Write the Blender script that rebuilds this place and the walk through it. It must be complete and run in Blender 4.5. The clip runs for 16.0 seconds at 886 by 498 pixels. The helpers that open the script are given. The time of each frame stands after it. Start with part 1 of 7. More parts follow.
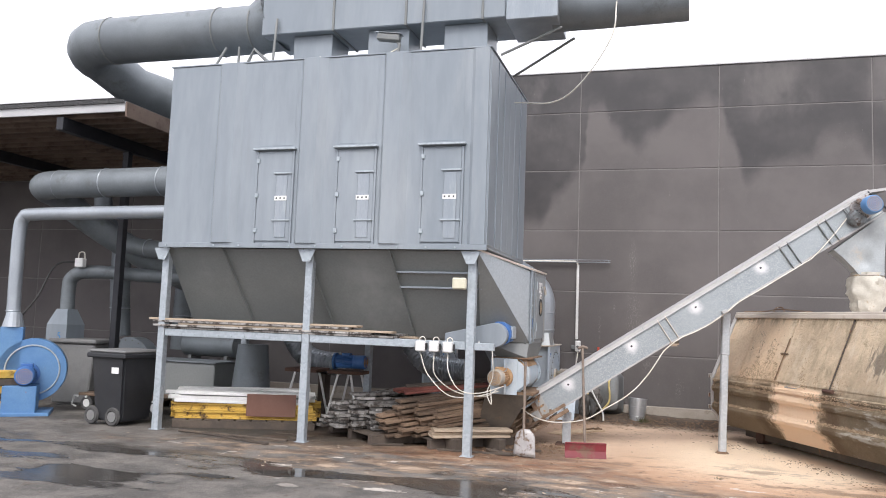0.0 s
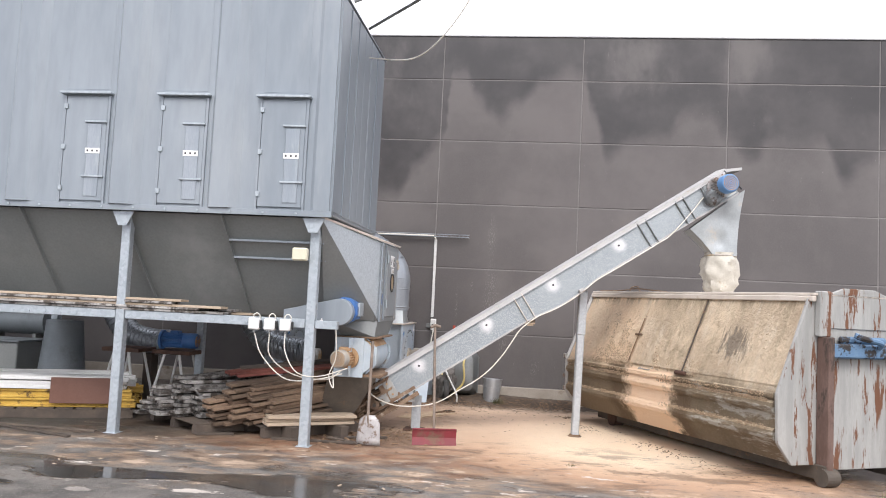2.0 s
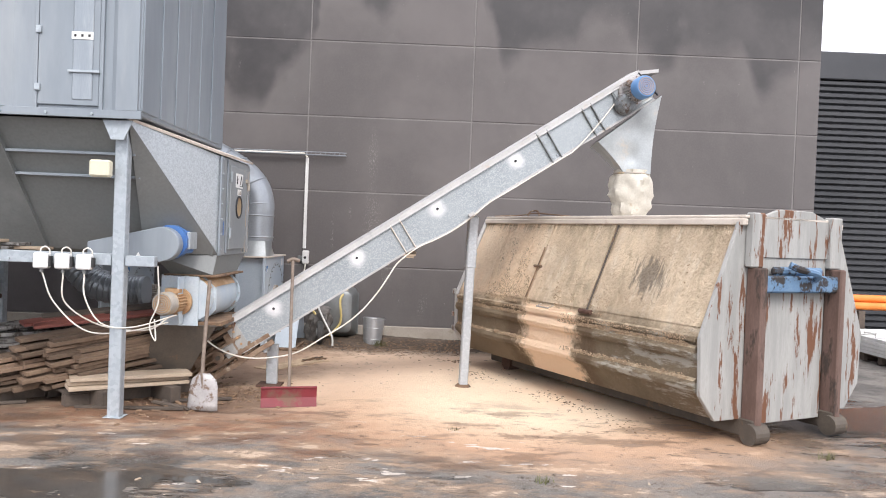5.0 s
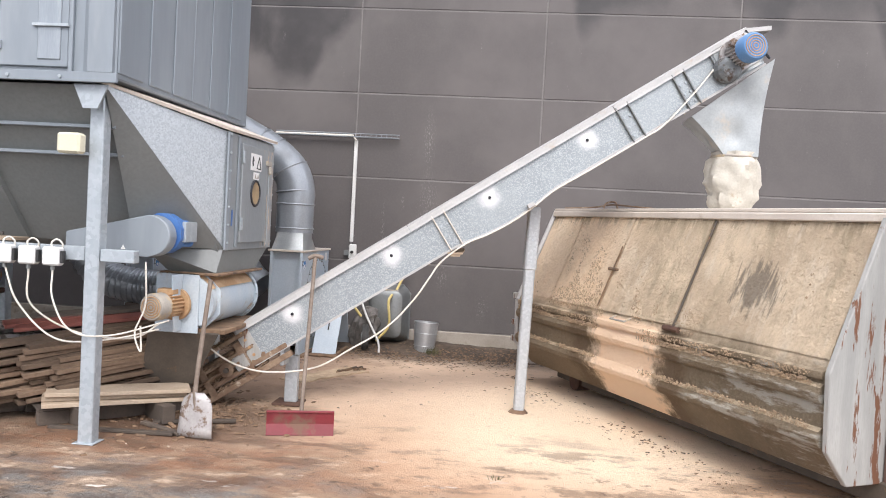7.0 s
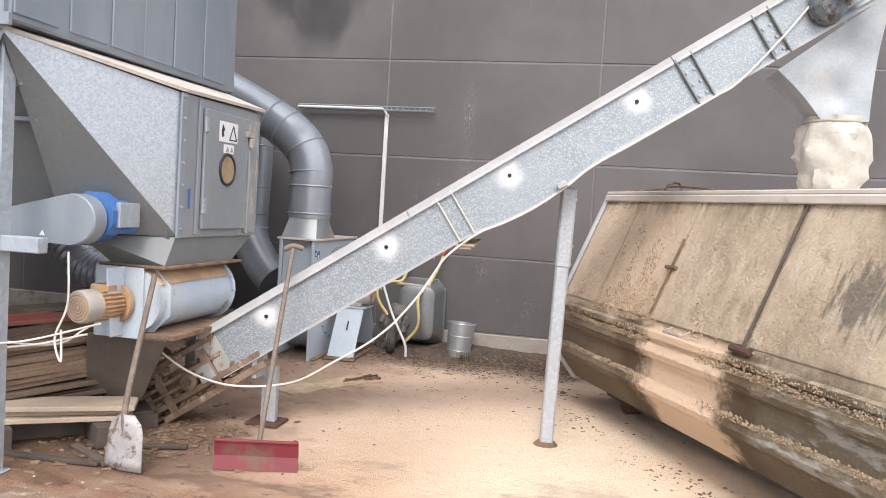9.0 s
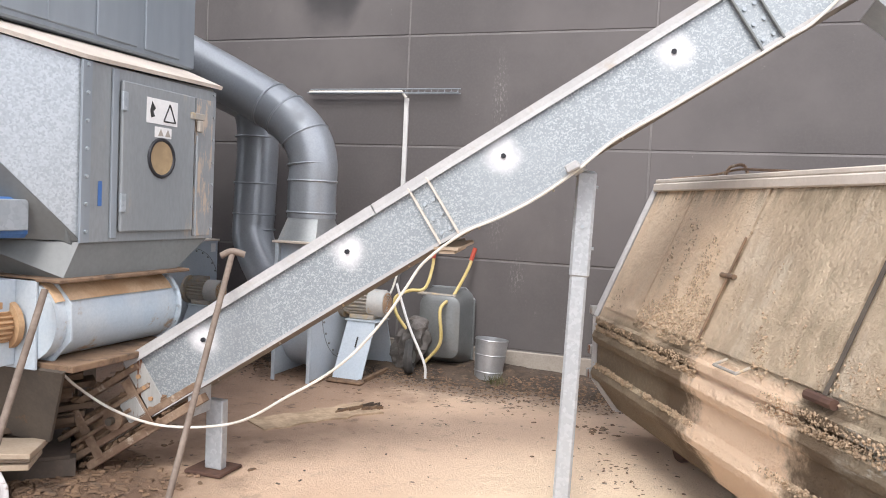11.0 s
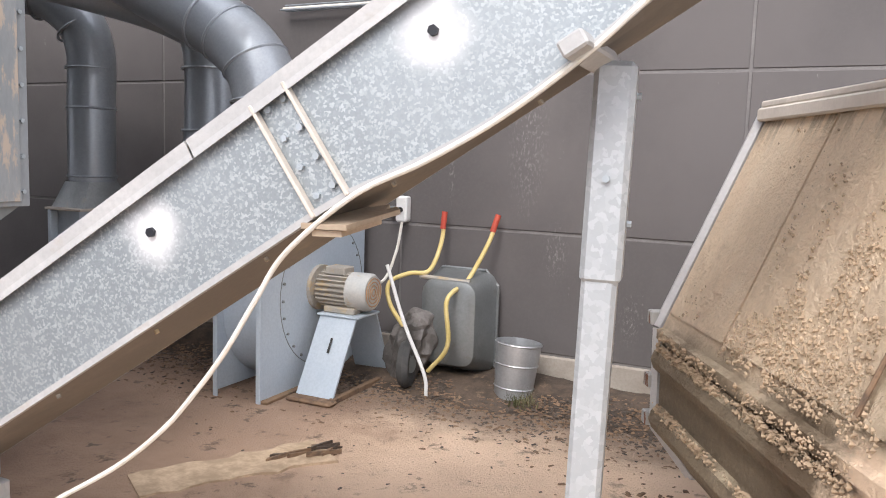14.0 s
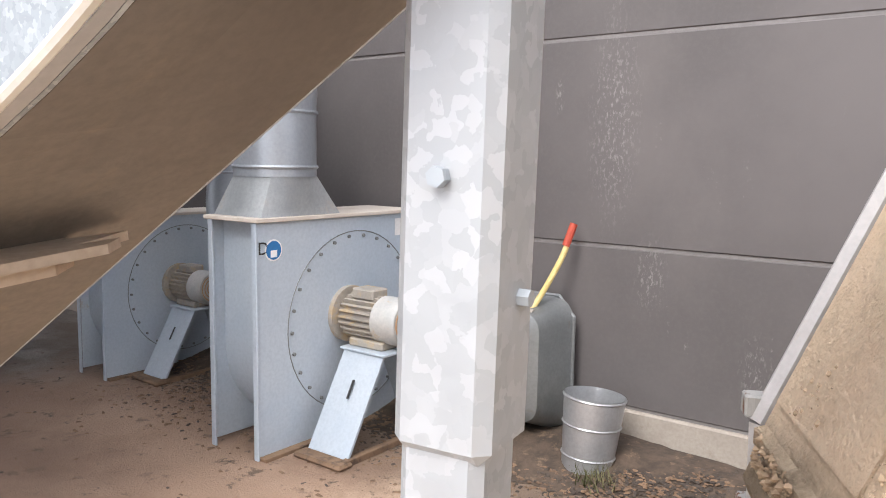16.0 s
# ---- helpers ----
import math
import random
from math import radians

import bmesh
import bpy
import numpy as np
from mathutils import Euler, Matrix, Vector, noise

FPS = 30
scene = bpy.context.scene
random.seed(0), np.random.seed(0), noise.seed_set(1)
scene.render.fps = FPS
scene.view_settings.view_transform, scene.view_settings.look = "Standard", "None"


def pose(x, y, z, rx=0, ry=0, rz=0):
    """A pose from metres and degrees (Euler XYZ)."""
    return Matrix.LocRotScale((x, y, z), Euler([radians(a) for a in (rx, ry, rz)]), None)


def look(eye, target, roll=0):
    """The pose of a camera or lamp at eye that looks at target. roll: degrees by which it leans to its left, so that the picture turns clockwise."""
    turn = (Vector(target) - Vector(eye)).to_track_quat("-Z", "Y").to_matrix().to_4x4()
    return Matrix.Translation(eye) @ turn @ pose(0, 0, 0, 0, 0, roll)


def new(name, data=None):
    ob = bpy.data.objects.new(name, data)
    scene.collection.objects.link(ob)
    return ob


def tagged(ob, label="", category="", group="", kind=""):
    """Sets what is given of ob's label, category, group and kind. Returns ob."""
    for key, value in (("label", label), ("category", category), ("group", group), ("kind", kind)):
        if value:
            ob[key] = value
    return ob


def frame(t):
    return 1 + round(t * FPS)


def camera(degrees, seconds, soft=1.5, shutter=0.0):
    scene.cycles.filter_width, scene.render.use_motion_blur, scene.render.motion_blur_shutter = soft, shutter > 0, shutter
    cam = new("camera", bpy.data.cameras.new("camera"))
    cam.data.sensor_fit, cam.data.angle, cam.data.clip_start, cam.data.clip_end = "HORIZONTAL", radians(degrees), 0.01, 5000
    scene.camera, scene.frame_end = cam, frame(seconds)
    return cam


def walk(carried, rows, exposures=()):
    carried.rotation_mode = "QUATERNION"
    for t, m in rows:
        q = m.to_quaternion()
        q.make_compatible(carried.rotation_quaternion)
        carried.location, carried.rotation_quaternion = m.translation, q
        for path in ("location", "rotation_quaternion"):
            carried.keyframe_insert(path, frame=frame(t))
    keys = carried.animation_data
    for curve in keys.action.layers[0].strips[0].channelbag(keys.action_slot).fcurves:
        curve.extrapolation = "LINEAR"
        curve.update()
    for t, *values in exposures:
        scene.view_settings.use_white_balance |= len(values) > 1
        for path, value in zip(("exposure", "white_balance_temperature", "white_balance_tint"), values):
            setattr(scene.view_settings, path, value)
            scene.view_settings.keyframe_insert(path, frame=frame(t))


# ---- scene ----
cam = camera(59.7, 16.0, soft=1.0)
PATH = [
    (0, (2.262, 0.191, 1.604), (1.692, 2.099, 1.786), 2.1),
    (0.5, (2.276, 0.36, 1.609), (1.772, 2.288, 1.786), 2.4),
    (1, (2.209, 0.584, 1.589), (1.791, 2.533, 1.76), 2.7),
    (1.5, (2.169, 0.807, 1.611), (1.848, 2.774, 1.769), 2.8),
    (2, (2.288, 1.071, 1.601), (2.057, 3.053, 1.739), 2.8),
    (2.5, (2.334, 1.325, 1.619), (2.197, 3.317, 1.726), 2.6),
    (3, (2.271, 1.62, 1.594), (2.218, 3.618, 1.67), 2.3),
    (3.5, (2.3, 1.89, 1.594), (2.297, 3.89, 1.635), 2.0),
    (4, (2.416, 2.208, 1.599), (2.449, 4.208, 1.602), 1.9),
    (4.2, (2.419, 2.318, 1.604), (2.467, 4.317, 1.596), 2.0),
    (6.3, (2.753, 3.652, 1.594), (2.655, 5.649, 1.538), 2.8),
    (6.5, (2.755, 3.8, 1.609), (2.631, 5.796, 1.548), 2.8),
    (7, (2.817, 4.137, 1.626), (2.622, 6.127, 1.565), 3.1),
    (7.5, (2.939, 4.468, 1.641), (2.69, 6.452, 1.573), 3.4),
    (8, (3.033, 4.782, 1.635), (2.733, 6.758, 1.559), 3.6),
    (8.2, (3.076, 4.935, 1.638), (2.75, 6.906, 1.551), 3.6),
    (10.5, (3.489, 6.472, 1.614), (2.904, 8.381, 1.507), 3.0),
    (11, (3.541, 6.831, 1.614), (2.897, 8.721, 1.503), 2.7),
    (11.5, (3.497, 7.196, 1.582), (2.802, 9.067, 1.454), 2.5),
    (12, (3.427, 7.544, 1.604), (2.695, 9.399, 1.446), 2.4),
    (12.5, (3.431, 7.918, 1.579), (2.67, 9.758, 1.392), 2.4),
    (13, (3.436, 8.228, 1.583), (2.653, 10.056, 1.377), 2.4),
    (13.5, (3.39, 8.574, 1.575), (2.585, 10.392, 1.36), 2.2),
    (14, (3.389, 8.923, 1.565), (2.542, 10.721, 1.346), 1.9),
    (14.5, (3.401, 9.295, 1.569), (2.488, 11.059, 1.342), 1.6),
    (15, (3.369, 9.608, 1.553), (2.362, 11.321, 1.322), 1.4),
    (15.5, (3.338, 9.944, 1.565), (2.232, 11.593, 1.329), 0.9),
    (16, (3.35, 10.275, 1.558), (2.151, 11.858, 1.324), 0.9),
]
walk(cam, [(t, look(eye, target, roll)) for t, eye, target, roll in PATH],
     exposures=((0, 0.82), (2, 0.9), (4, 1.0), (7, 1.04), (10, 1.06), (13, 1.06), (14.5, 1.14), (15.2, 1.2), (16, 1.45)))

# ---- world and light: overcast ----
world = bpy.data.worlds.new("overcast_sky")
scene.world = world
world.use_nodes = True
wn = world.node_tree
wn.nodes.clear()
sky = wn.nodes.new("ShaderNodeTexSky")
sky.sky_type, sky.sun_disc = "NISHITA", False
sky.sun_elevation, sky.sun_rotation = radians(52), radians(150)
sky.air_density, sky.dust_density, sky.ozone_density = 1.0, 4.0, 1.0
cloud = wn.nodes.new("ShaderNodeMix")
cloud.data_type = "RGBA"
cloud.inputs["Factor"].default_value = 0.86
cloud.inputs["B"].default_value = (9.36, 9.3, 10.12, 1)
bgd = wn.nodes.new("ShaderNodeBackground")
bgd.inputs["Strength"].default_value = 0.115
wout = wn.nodes.new("ShaderNodeOutputWorld")
wn.links.new(sky.outputs["Color"], cloud.inputs["A"])
wn.links.new(cloud.outputs["Result"], bgd.inputs["Color"])
wn.links.new(bgd.outputs["Background"], wout.inputs["Surface"])

sun = new("sun", bpy.data.lights.new("sun", "SUN"))
sun.data.energy, sun.data.angle, sun.data.color = 1.3, radians(22), (1.0, 0.965, 0.94)
sun.matrix_world = look((0.8, -5, 12), (0, 6, 0))


# ---- materials ----
def rgba(c):
    return (c[0], c[1], c[2], 1.0)


def shader(name, rough=0.6, metal=0.0, spec=0.5):
    m = bpy.data.materials.new(name)
    m.use_nodes = True
    b = m.node_tree.nodes["Principled BSDF"]
    b.inputs["Roughness"].default_value = rough
    b.inputs["Metallic"].default_value = metal
    b.inputs["Specular IOR Level"].default_value = spec
    return m, m.node_tree, b


def coords(nt, scale=(1, 1, 1), world_space=False):
    if world_space:
        src = nt.nodes.new("ShaderNodeNewGeometry").outputs["Position"]
    else:
        src = nt.nodes.new("ShaderNodeTexCoord").outputs["Object"]
    mp = nt.nodes.new("ShaderNodeMapping")
    mp.inputs["Scale"].default_value = scale
    nt.links.new(src, mp.inputs["Vector"])
    return mp.outputs["Vector"]


def noise_tex(nt, vec, scale, detail=6.0, rough=0.6):
    n = nt.nodes.new("ShaderNodeTexNoise")
    n.inputs["Scale"].default_value = scale
    n.inputs["Detail"].default_value = detail
    n.inputs["Roughness"].default_value = rough
    nt.links.new(vec, n.inputs["Vector"])
    return n.outputs["Fac"]


def remap(nt, val, a, b, lo=0.0, hi=1.0):
    r = nt.nodes.new("ShaderNodeMapRange")
    r.interpolation_type = "SMOOTHSTEP"
    for k, v in (("From Min", a), ("From Max", b), ("To Min", lo), ("To Max", hi)):
        r.inputs[k].default_value = v
    nt.links.new(val, r.inputs["Value"])
    return r.outputs["Result"]


def calc(nt, op, a, b=0.0):
    n = nt.nodes.new("ShaderNodeMath")
    n.operation = op
    for i, v in enumerate((a, b)):
        if isinstance(v, (int, float)):
            n.inputs[i].default_value = v
        else:
            nt.links.new(v, n.inputs[i])
    return n.outputs[0]


def blend(nt, fac, a, b, mode="MIX"):
    n = nt.nodes.new("ShaderNodeMix")
    n.data_type, n.blend_type = "RGBA", mode
    if isinstance(fac, (int, float)):
        n.inputs["Factor"].default_value = fac
    else:
        nt.links.new(fac, n.inputs["Factor"])
    for key, v in (("A", a), ("B", b)):
        if isinstance(v, tuple):
            n.inputs[key].default_value = rgba(v)
        else:
            nt.links.new(v, n.inputs[key])
    return n.outputs["Result"]


def bump(nt, b, height, strength=0.3, dist=0.01):
    n = nt.nodes.new("ShaderNodeBump")
    n.inputs["Strength"].default_value, n.inputs["Distance"].default_value = strength, dist
    nt.links.new(height, n.inputs["Height"])
    nt.links.new(n.outputs["Normal"], b.inputs["Normal"])


def worn(name, base, base2, rough=0.6, metal=0.0, scale=3.0, dirt=None, dirt_at=(0.55, 0.7), dirt_scale=2.0,
         stretch=(1, 1, 1), grain=60.0, relief=0.15, random_tint=0.0, spec=0.5):
    """Two-tone surface with broad variation, fine grain, optional patches of dirt."""
    m, nt, b = shader(name, rough, metal, spec)
    v = coords(nt, stretch, True)
    broad = noise_tex(nt, v, scale, 5)
    fine = noise_tex(nt, v, grain, 3)
    col = blend(nt, remap(nt, broad, 0.35, 0.65), base, base2)
    col = blend(nt, remap(nt, fine, 0.3, 0.75, 0.0, 0.35), col, tuple(0.75 * c for c in base))
    if dirt:
        patch = noise_tex(nt, v, dirt_scale, 9, 0.68)
        k = remap(nt, patch, dirt_at[0], dirt_at[1])
        col = blend(nt, k, col, dirt)
        nt.links.new(calc(nt, "ADD", calc(nt, "MULTIPLY", k, 0.35), rough), b.inputs["Roughness"])
        if metal:
            nt.links.new(calc(nt, "MULTIPLY", calc(nt, "SUBTRACT", 1.0, k), metal), b.inputs["Metallic"])
    if random_tint:
        info = nt.nodes.new("ShaderNodeObjectInfo")
        hs = nt.nodes.new("ShaderNodeHueSaturation")
        nt.links.new(remap(nt, info.outputs["Random"], 0, 1, 1 - random_tint, 1 + random_tint), hs.inputs["Value"])
        nt.links.new(col, hs.inputs["Color"])
        col = hs.outputs["Color"]
    nt.links.new(col, b.inputs["Base Color"])
    bump(nt, b, calc(nt, "ADD", fine, calc(nt, "MULTIPLY", broad, 2.0)), relief, 0.004)
    return m


def galvanised(name, light=(0.62, 0.65, 0.67), dark=(0.36, 0.39, 0.42), size=45.0, rough=0.42, metal=0.55, stain=None, sparse=0.0):
    """Zinc spangle: cells of lighter and darker grey."""
    m, nt, b = shader(name, rough, metal)
    v = coords(nt, (1, 1, 1), True)
    warp = nt.nodes.new("ShaderNodeTexVoronoi")
    warp.inputs["Scale"].default_value = size
    shift = nt.nodes.new("ShaderNodeTexNoise")
    shift.inputs["Scale"].default_value = size * 0.9
    shift.inputs["Detail"].default_value = 5.0
    nt.links.new(v, shift.inputs["Vector"])
    mix = nt.nodes.new("ShaderNodeVectorMath")
    mix.operation = "MULTIPLY_ADD"
    mix.inputs[1].default_value = (1.6 / size,) * 3
    nt.links.new(shift.outputs["Color"], mix.inputs[0])
    nt.links.new(v, mix.inputs[2])
    nt.links.new(mix.outputs[0], warp.inputs["Vector"])
    cell = nt.nodes.new("ShaderNodeSeparateColor")
    nt.links.new(warp.outputs["Color"], cell.inputs["Color"])
    col = blend(nt, remap(nt, cell.outputs["Red"], sparse, 1.0), dark, light)
    broad = noise_tex(nt, v, 2.2, 6)
    col = blend(nt, remap(nt, broad, 0.4, 0.7, 0.0, 0.5), col, tuple(0.5 * (p + q) for p, q in zip(light, dark)))
    if stain:
        k = remap(nt, noise_tex(nt, v, 4.0, 9, 0.7), 0.56, 0.72, 0.0, 0.8)
        col = blend(nt, k, col, stain)
    nt.links.new(col, b.inputs["Base Color"])
    nt.links.new(remap(nt, cell.outputs["Green"], 0, 1, rough - 0.1, rough + 0.15), b.inputs["Roughness"])
    bump(nt, b, noise_tex(nt, v, 25, 4), 0.06, 0.004)
    return m


WET_EDGE = ((-3.0, 4.3), (-1.2, 4.2), (-0.7, 3.6), (-0.34, 3.35), (-0.05, 3.35), (0.2, 3.8), (0.67, 4.35), (0.85, 5.5), (1.05, 5.5), (1.25, 5.05),
            (1.48, 4.75), (1.66, 4.65), (1.95, 4.9), (2.35, 5.4), (2.75, 5.55), (3.0, 5.4), (3.2, 4.85), (3.45, 4.05), (3.8, 4.4), (4.35, 4.4),
            (4.7, 4.92), (5.05, 4.85), (5.35, 4.5), (5.8, 4.15), (6.1, 4.45), (6.45, 4.3), (6.85, 4.45), (7.2, 3.75), (7.5, 4.0), (8.1, 4.4))


def wall_material():
    m, nt, b = shader("grey_facade_panel", 0.72, 0.0, 0.35)
    pos = nt.nodes.new("ShaderNodeNewGeometry").outputs["Position"]
    xyz = nt.nodes.new("ShaderNodeSeparateXYZ")
    nt.links.new(pos, xyz.inputs[0])
    v = coords(nt, (1, 1, 1), True)
    col = blend(nt, remap(nt, noise_tex(nt, v, 0.55, 5), 0.35, 0.65), (0.105, 0.096, 0.095), (0.145, 0.132, 0.129))
    speck = noise_tex(nt, v, 38, 4, 0.7)
    col = blend(nt, remap(nt, speck, 0.4, 0.7, 0.0, 0.3), col, (0.14, 0.13, 0.125))
    # rain soaking down from the parapet in lobes: how far down the wet reaches along the wall
    reach = nt.nodes.new("ShaderNodeValToRGB")
    reach.color_ramp.interpolation = "EASE"
    stops = reach.color_ramp.elements
    for i, (x, z) in enumerate(WET_EDGE):
        e = stops[i] if i < 2 else stops.new((x + 3.0) / 11.2)
        e.position = (x + 3.0) / 11.2
        e.color = ((z - 3.0) / 3.2,) * 3 + (1,)
    ragged = calc(nt, "MULTIPLY", calc(nt, "SUBTRACT", noise_tex(nt, v, 1.5, 5), 0.5), 0.55)
    along = calc(nt, "ADD", xyz.outputs["X"], calc(nt, "MULTIPLY", calc(nt, "SUBTRACT", noise_tex(nt, v, 1.1, 3), 0.5), 0.3))
    nt.links.new(calc(nt, "DIVIDE", calc(nt, "ADD", along, 3.0), 11.2), reach.inputs["Fac"])
    edge = calc(nt, "ADD", calc(nt, "MULTIPLY", reach.outputs["Color"], 3.2), 3.0)
    above = calc(nt, "ADD", calc(nt, "SUBTRACT", xyz.outputs["Z"], edge), ragged)
    wet = remap(nt, above, -0.12, 0.30)
    halo = calc(nt, "MULTIPLY", remap(nt, above, -1.1, -0.2), remap(nt, above, -0.15, 0.05, 1.0, 0.0))
    col = blend(nt, calc(nt, "MULTIPLY", halo, remap(nt, noise_tex(nt, v, 1.4, 6), 0.42, 0.68, 0.0, 0.5)), col, (0.15, 0.139, 0.135))
    col = blend(nt, calc(nt, "MULTIPLY", wet, remap(nt, noise_tex(nt, v, 0.9, 5), 0.3, 0.65, 0.5, 0.84)), col, (0.033, 0.032, 0.034))
    # pale drifts of wood dust beside the wet lobes, and white scrape marks low down
    pale = remap(nt, noise_tex(nt, coords(nt, (1.0, 1.0, 0.55), True), 0.8, 6), 0.54, 0.75, 0.0, 0.55)
    col = blend(nt, pale, col, (0.17, 0.155, 0.148))
    streak = noise_tex(nt, coords(nt, (5.5, 5.5, 0.9), True), 2.4, 7, 0.75)
    mark = calc(nt, "MULTIPLY", remap(nt, streak, 0.63, 0.72), remap(nt, speck, 0.5, 0.64))
    col = blend(nt, calc(nt, "MULTIPLY", mark, 0.6), col, (0.4, 0.38, 0.36))
    # lime splashes dribbled down the panels
    dab = remap(nt, noise_tex(nt, coords(nt, (1, 1, 0.45), True), 60, 8, 0.75), 0.52, 0.60)
    for cx, cz, w, h in ((1.6, 2.7, 0.09, 0.45), (1.62, 1.75, 0.16, 0.6), (1.3, 1.9, 0.03, 0.12), (1.85, 0.98, 0.10, 0.22), (2.38, 0.58, 0.08, 0.2), (1.05, 1.6, 0.03, 0.35)):
        dx = calc(nt, "DIVIDE", calc(nt, "SUBTRACT", xyz.outputs["X"], cx), w)
        dz = calc(nt, "DIVIDE", calc(nt, "SUBTRACT", xyz.outputs["Z"], cz), h)
        d = calc(nt, "SQRT", calc(nt, "ADD", calc(nt, "MULTIPLY", dx, dx), calc(nt, "MULTIPLY", dz, dz)))
        col = blend(nt, calc(nt, "MULTIPLY", calc(nt, "MULTIPLY", dab, remap(nt, d, 0.0, 1.2, 1.0, 0.0)), 0.42), col, (0.42, 0.40, 0.385))
    nt.links.new(col, b.inputs["Base Color"])
    nt.links.new(remap(nt, wet, 0, 1, 0.75, 0.5), b.inputs["Roughness"])
    bump(nt, b, speck, 0.12, 0.004)
    return m


def ground_material():
    m, nt, b = shader("wet_dirty_yard", 0.8, 0.0, 0.5)
    pos = nt.nodes.new("ShaderNodeNewGeometry").outputs["Position"]
    xyz = nt.nodes.new("ShaderNodeSeparateXYZ")
    nt.links.new(pos, xyz.inputs[0])
    v = coords(nt, (1, 1, 1), True)
    grain = noise_tex(nt, v, 70, 4, 0.7)
    mid = noise_tex(nt, v, 1.6, 9, 0.68)
    big = noise_tex(nt, v, 0.45, 5)
    rag = noise_tex(nt, coords(nt, (0.75, 1.5, 1), True), 2.6, 10, 0.72)
    col = blend(nt, remap(nt, mid, 0.38, 0.62), (0.085, 0.08, 0.073), (0.20, 0.183, 0.163))
    stone = nt.nodes.new("ShaderNodeTexVoronoi")
    stone.inputs["Scale"].default_value = 42
    nt.links.new(v, stone.inputs["Vector"])
    col = blend(nt, remap(nt, stone.outputs["Distance"], 0.12, 0.4, 0.55, 0.0), col, (0.30, 0.275, 0.25))
    col = blend(nt, remap(nt, grain, 0.45, 0.7, 0.0, 0.5), col, (0.06, 0.055, 0.05))

    def spot(cx, cy, rx, ry, soft, wobble):
        dx = calc(nt, "DIVIDE", calc(nt, "SUBTRACT", xyz.outputs["X"], cx), rx)
        dy = calc(nt, "DIVIDE", calc(nt, "SUBTRACT", xyz.outputs["Y"], cy), ry)
        d = calc(nt, "SQRT", calc(nt, "ADD", calc(nt, "MULTIPLY", dx, dx), calc(nt, "MULTIPLY", dy, dy)))
        d = calc(nt, "ADD", d, calc(nt, "MULTIPLY", calc(nt, "SUBTRACT", mid, 0.5), wobble))
        return remap(nt, d, 1.0 - soft, 1.0 + soft, 1.0, 0.0)

    # rust-brown mud washed over the paving, ochre crusts in it, then drifts of sawdust
    mud = spot(1.9, 10.6, 4.4, 2.2, 0.2, 1.4)
    col = blend(nt, calc(nt, "MULTIPLY", mud, 0.95), col, (0.26, 0.135, 0.075))
    col = blend(nt, calc(nt, "MULTIPLY", spot(1.6, 8.6, 5.0, 1.3, 0.3, 1.5), remap(nt, rag, 0.44, 0.56, 0.0, 0.7)), col, (0.34, 0.235, 0.155))
    col = blend(nt, calc(nt, "MULTIPLY", spot(1.2, 8.2, 5.0, 1.2, 0.3, 1.2), remap(nt, rag, 0.57, 0.62, 0.0, 0.8)), col, (0.55, 0.42, 0.31))
    col = blend(nt, calc(nt, "MULTIPLY", spot(1.5, 12.0, 3.2, 2.4, 0.3, 0.7), 0.94), col, (0.74, 0.545, 0.39))
    col = blend(nt, calc(nt, "MULTIPLY", spot(3.7, 9.6, 2.0, 1.5, 0.4, 0.8), 0.85), col, (0.56, 0.36, 0.23))
    col = blend(nt, spot(3.4, 10.45, 1.25, 1.45, 0.45, 0.5), col, (0.82, 0.65, 0.47))
    # shade below the filter put into the ground colour, over dark mossy mud
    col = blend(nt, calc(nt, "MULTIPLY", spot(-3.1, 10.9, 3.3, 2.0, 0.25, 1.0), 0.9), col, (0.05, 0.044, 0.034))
    col = blend(nt, calc(nt, "MULTIPLY", spot(0.3, 9.9, 0.9, 0.7, 0.4, 1.2), 0.8), col, (0.12, 0.066, 0.038))
    col = blend(nt, calc(nt, "MULTIPLY", spot(0.6, 13.9, 4.2, 1.05, 0.3, 1.0), 0.85), col, (0.13, 0.092, 0.065))
    col = blend(nt, calc(nt, "MULTIPLY", spot(-0.5, 11.9, 1.9, 1.6, 0.35, 0.9), 0.75), col, (0.24, 0.145, 0.095))
    clods = noise_tex(nt, v, 5.5, 10, 0.74)
    dry = calc(nt, "SUBTRACT", 1.0, calc(nt, "MULTIPLY", spot(3.0, 10.8, 1.9, 1.7, 0.3, 0.5), 0.8))
    col = blend(nt, calc(nt, "MULTIPLY", calc(nt, "MULTIPLY", remap(nt, clods, 0.56, 0.64), remap(nt, mid, 0.4, 0.6, 0.3, 0.85)), dry), col, (0.085, 0.055, 0.036))
    crumbs = calc(nt, "MULTIPLY", calc(nt, "MULTIPLY", remap(nt, noise_tex(nt, v, 9, 8, 0.75), 0.60, 0.66), 0.75), dry)
    col = blend(nt, crumbs, col, (0.05, 0.038, 0.027))
    # pale flakes of plaster in the open yard
    flake = calc(nt, "MULTIPLY", remap(nt, noise_tex(nt, coords(nt, (0.7, 1.5, 1), True), 3.0, 6, 0.62), 0.625, 0.64), spot(0.6, 7.9, 4.2, 1.1, 0.3, 0.8))
    col = blend(nt, flake, col, (0.62, 0.56, 0.5))
    # soaked mud between the dry crusts
    soak = calc(nt, "MULTIPLY", spot(1.4, 8.9, 5.5, 1.1, 0.3, 1.2), remap(nt, noise_tex(nt, coords(nt, (0.5, 1.2, 1), True), 2.1, 10, 0.75), 0.50, 0.58))
    col = blend(nt, calc(nt, "MULTIPLY", soak, 0.55), col, (0.10, 0.06, 0.04))
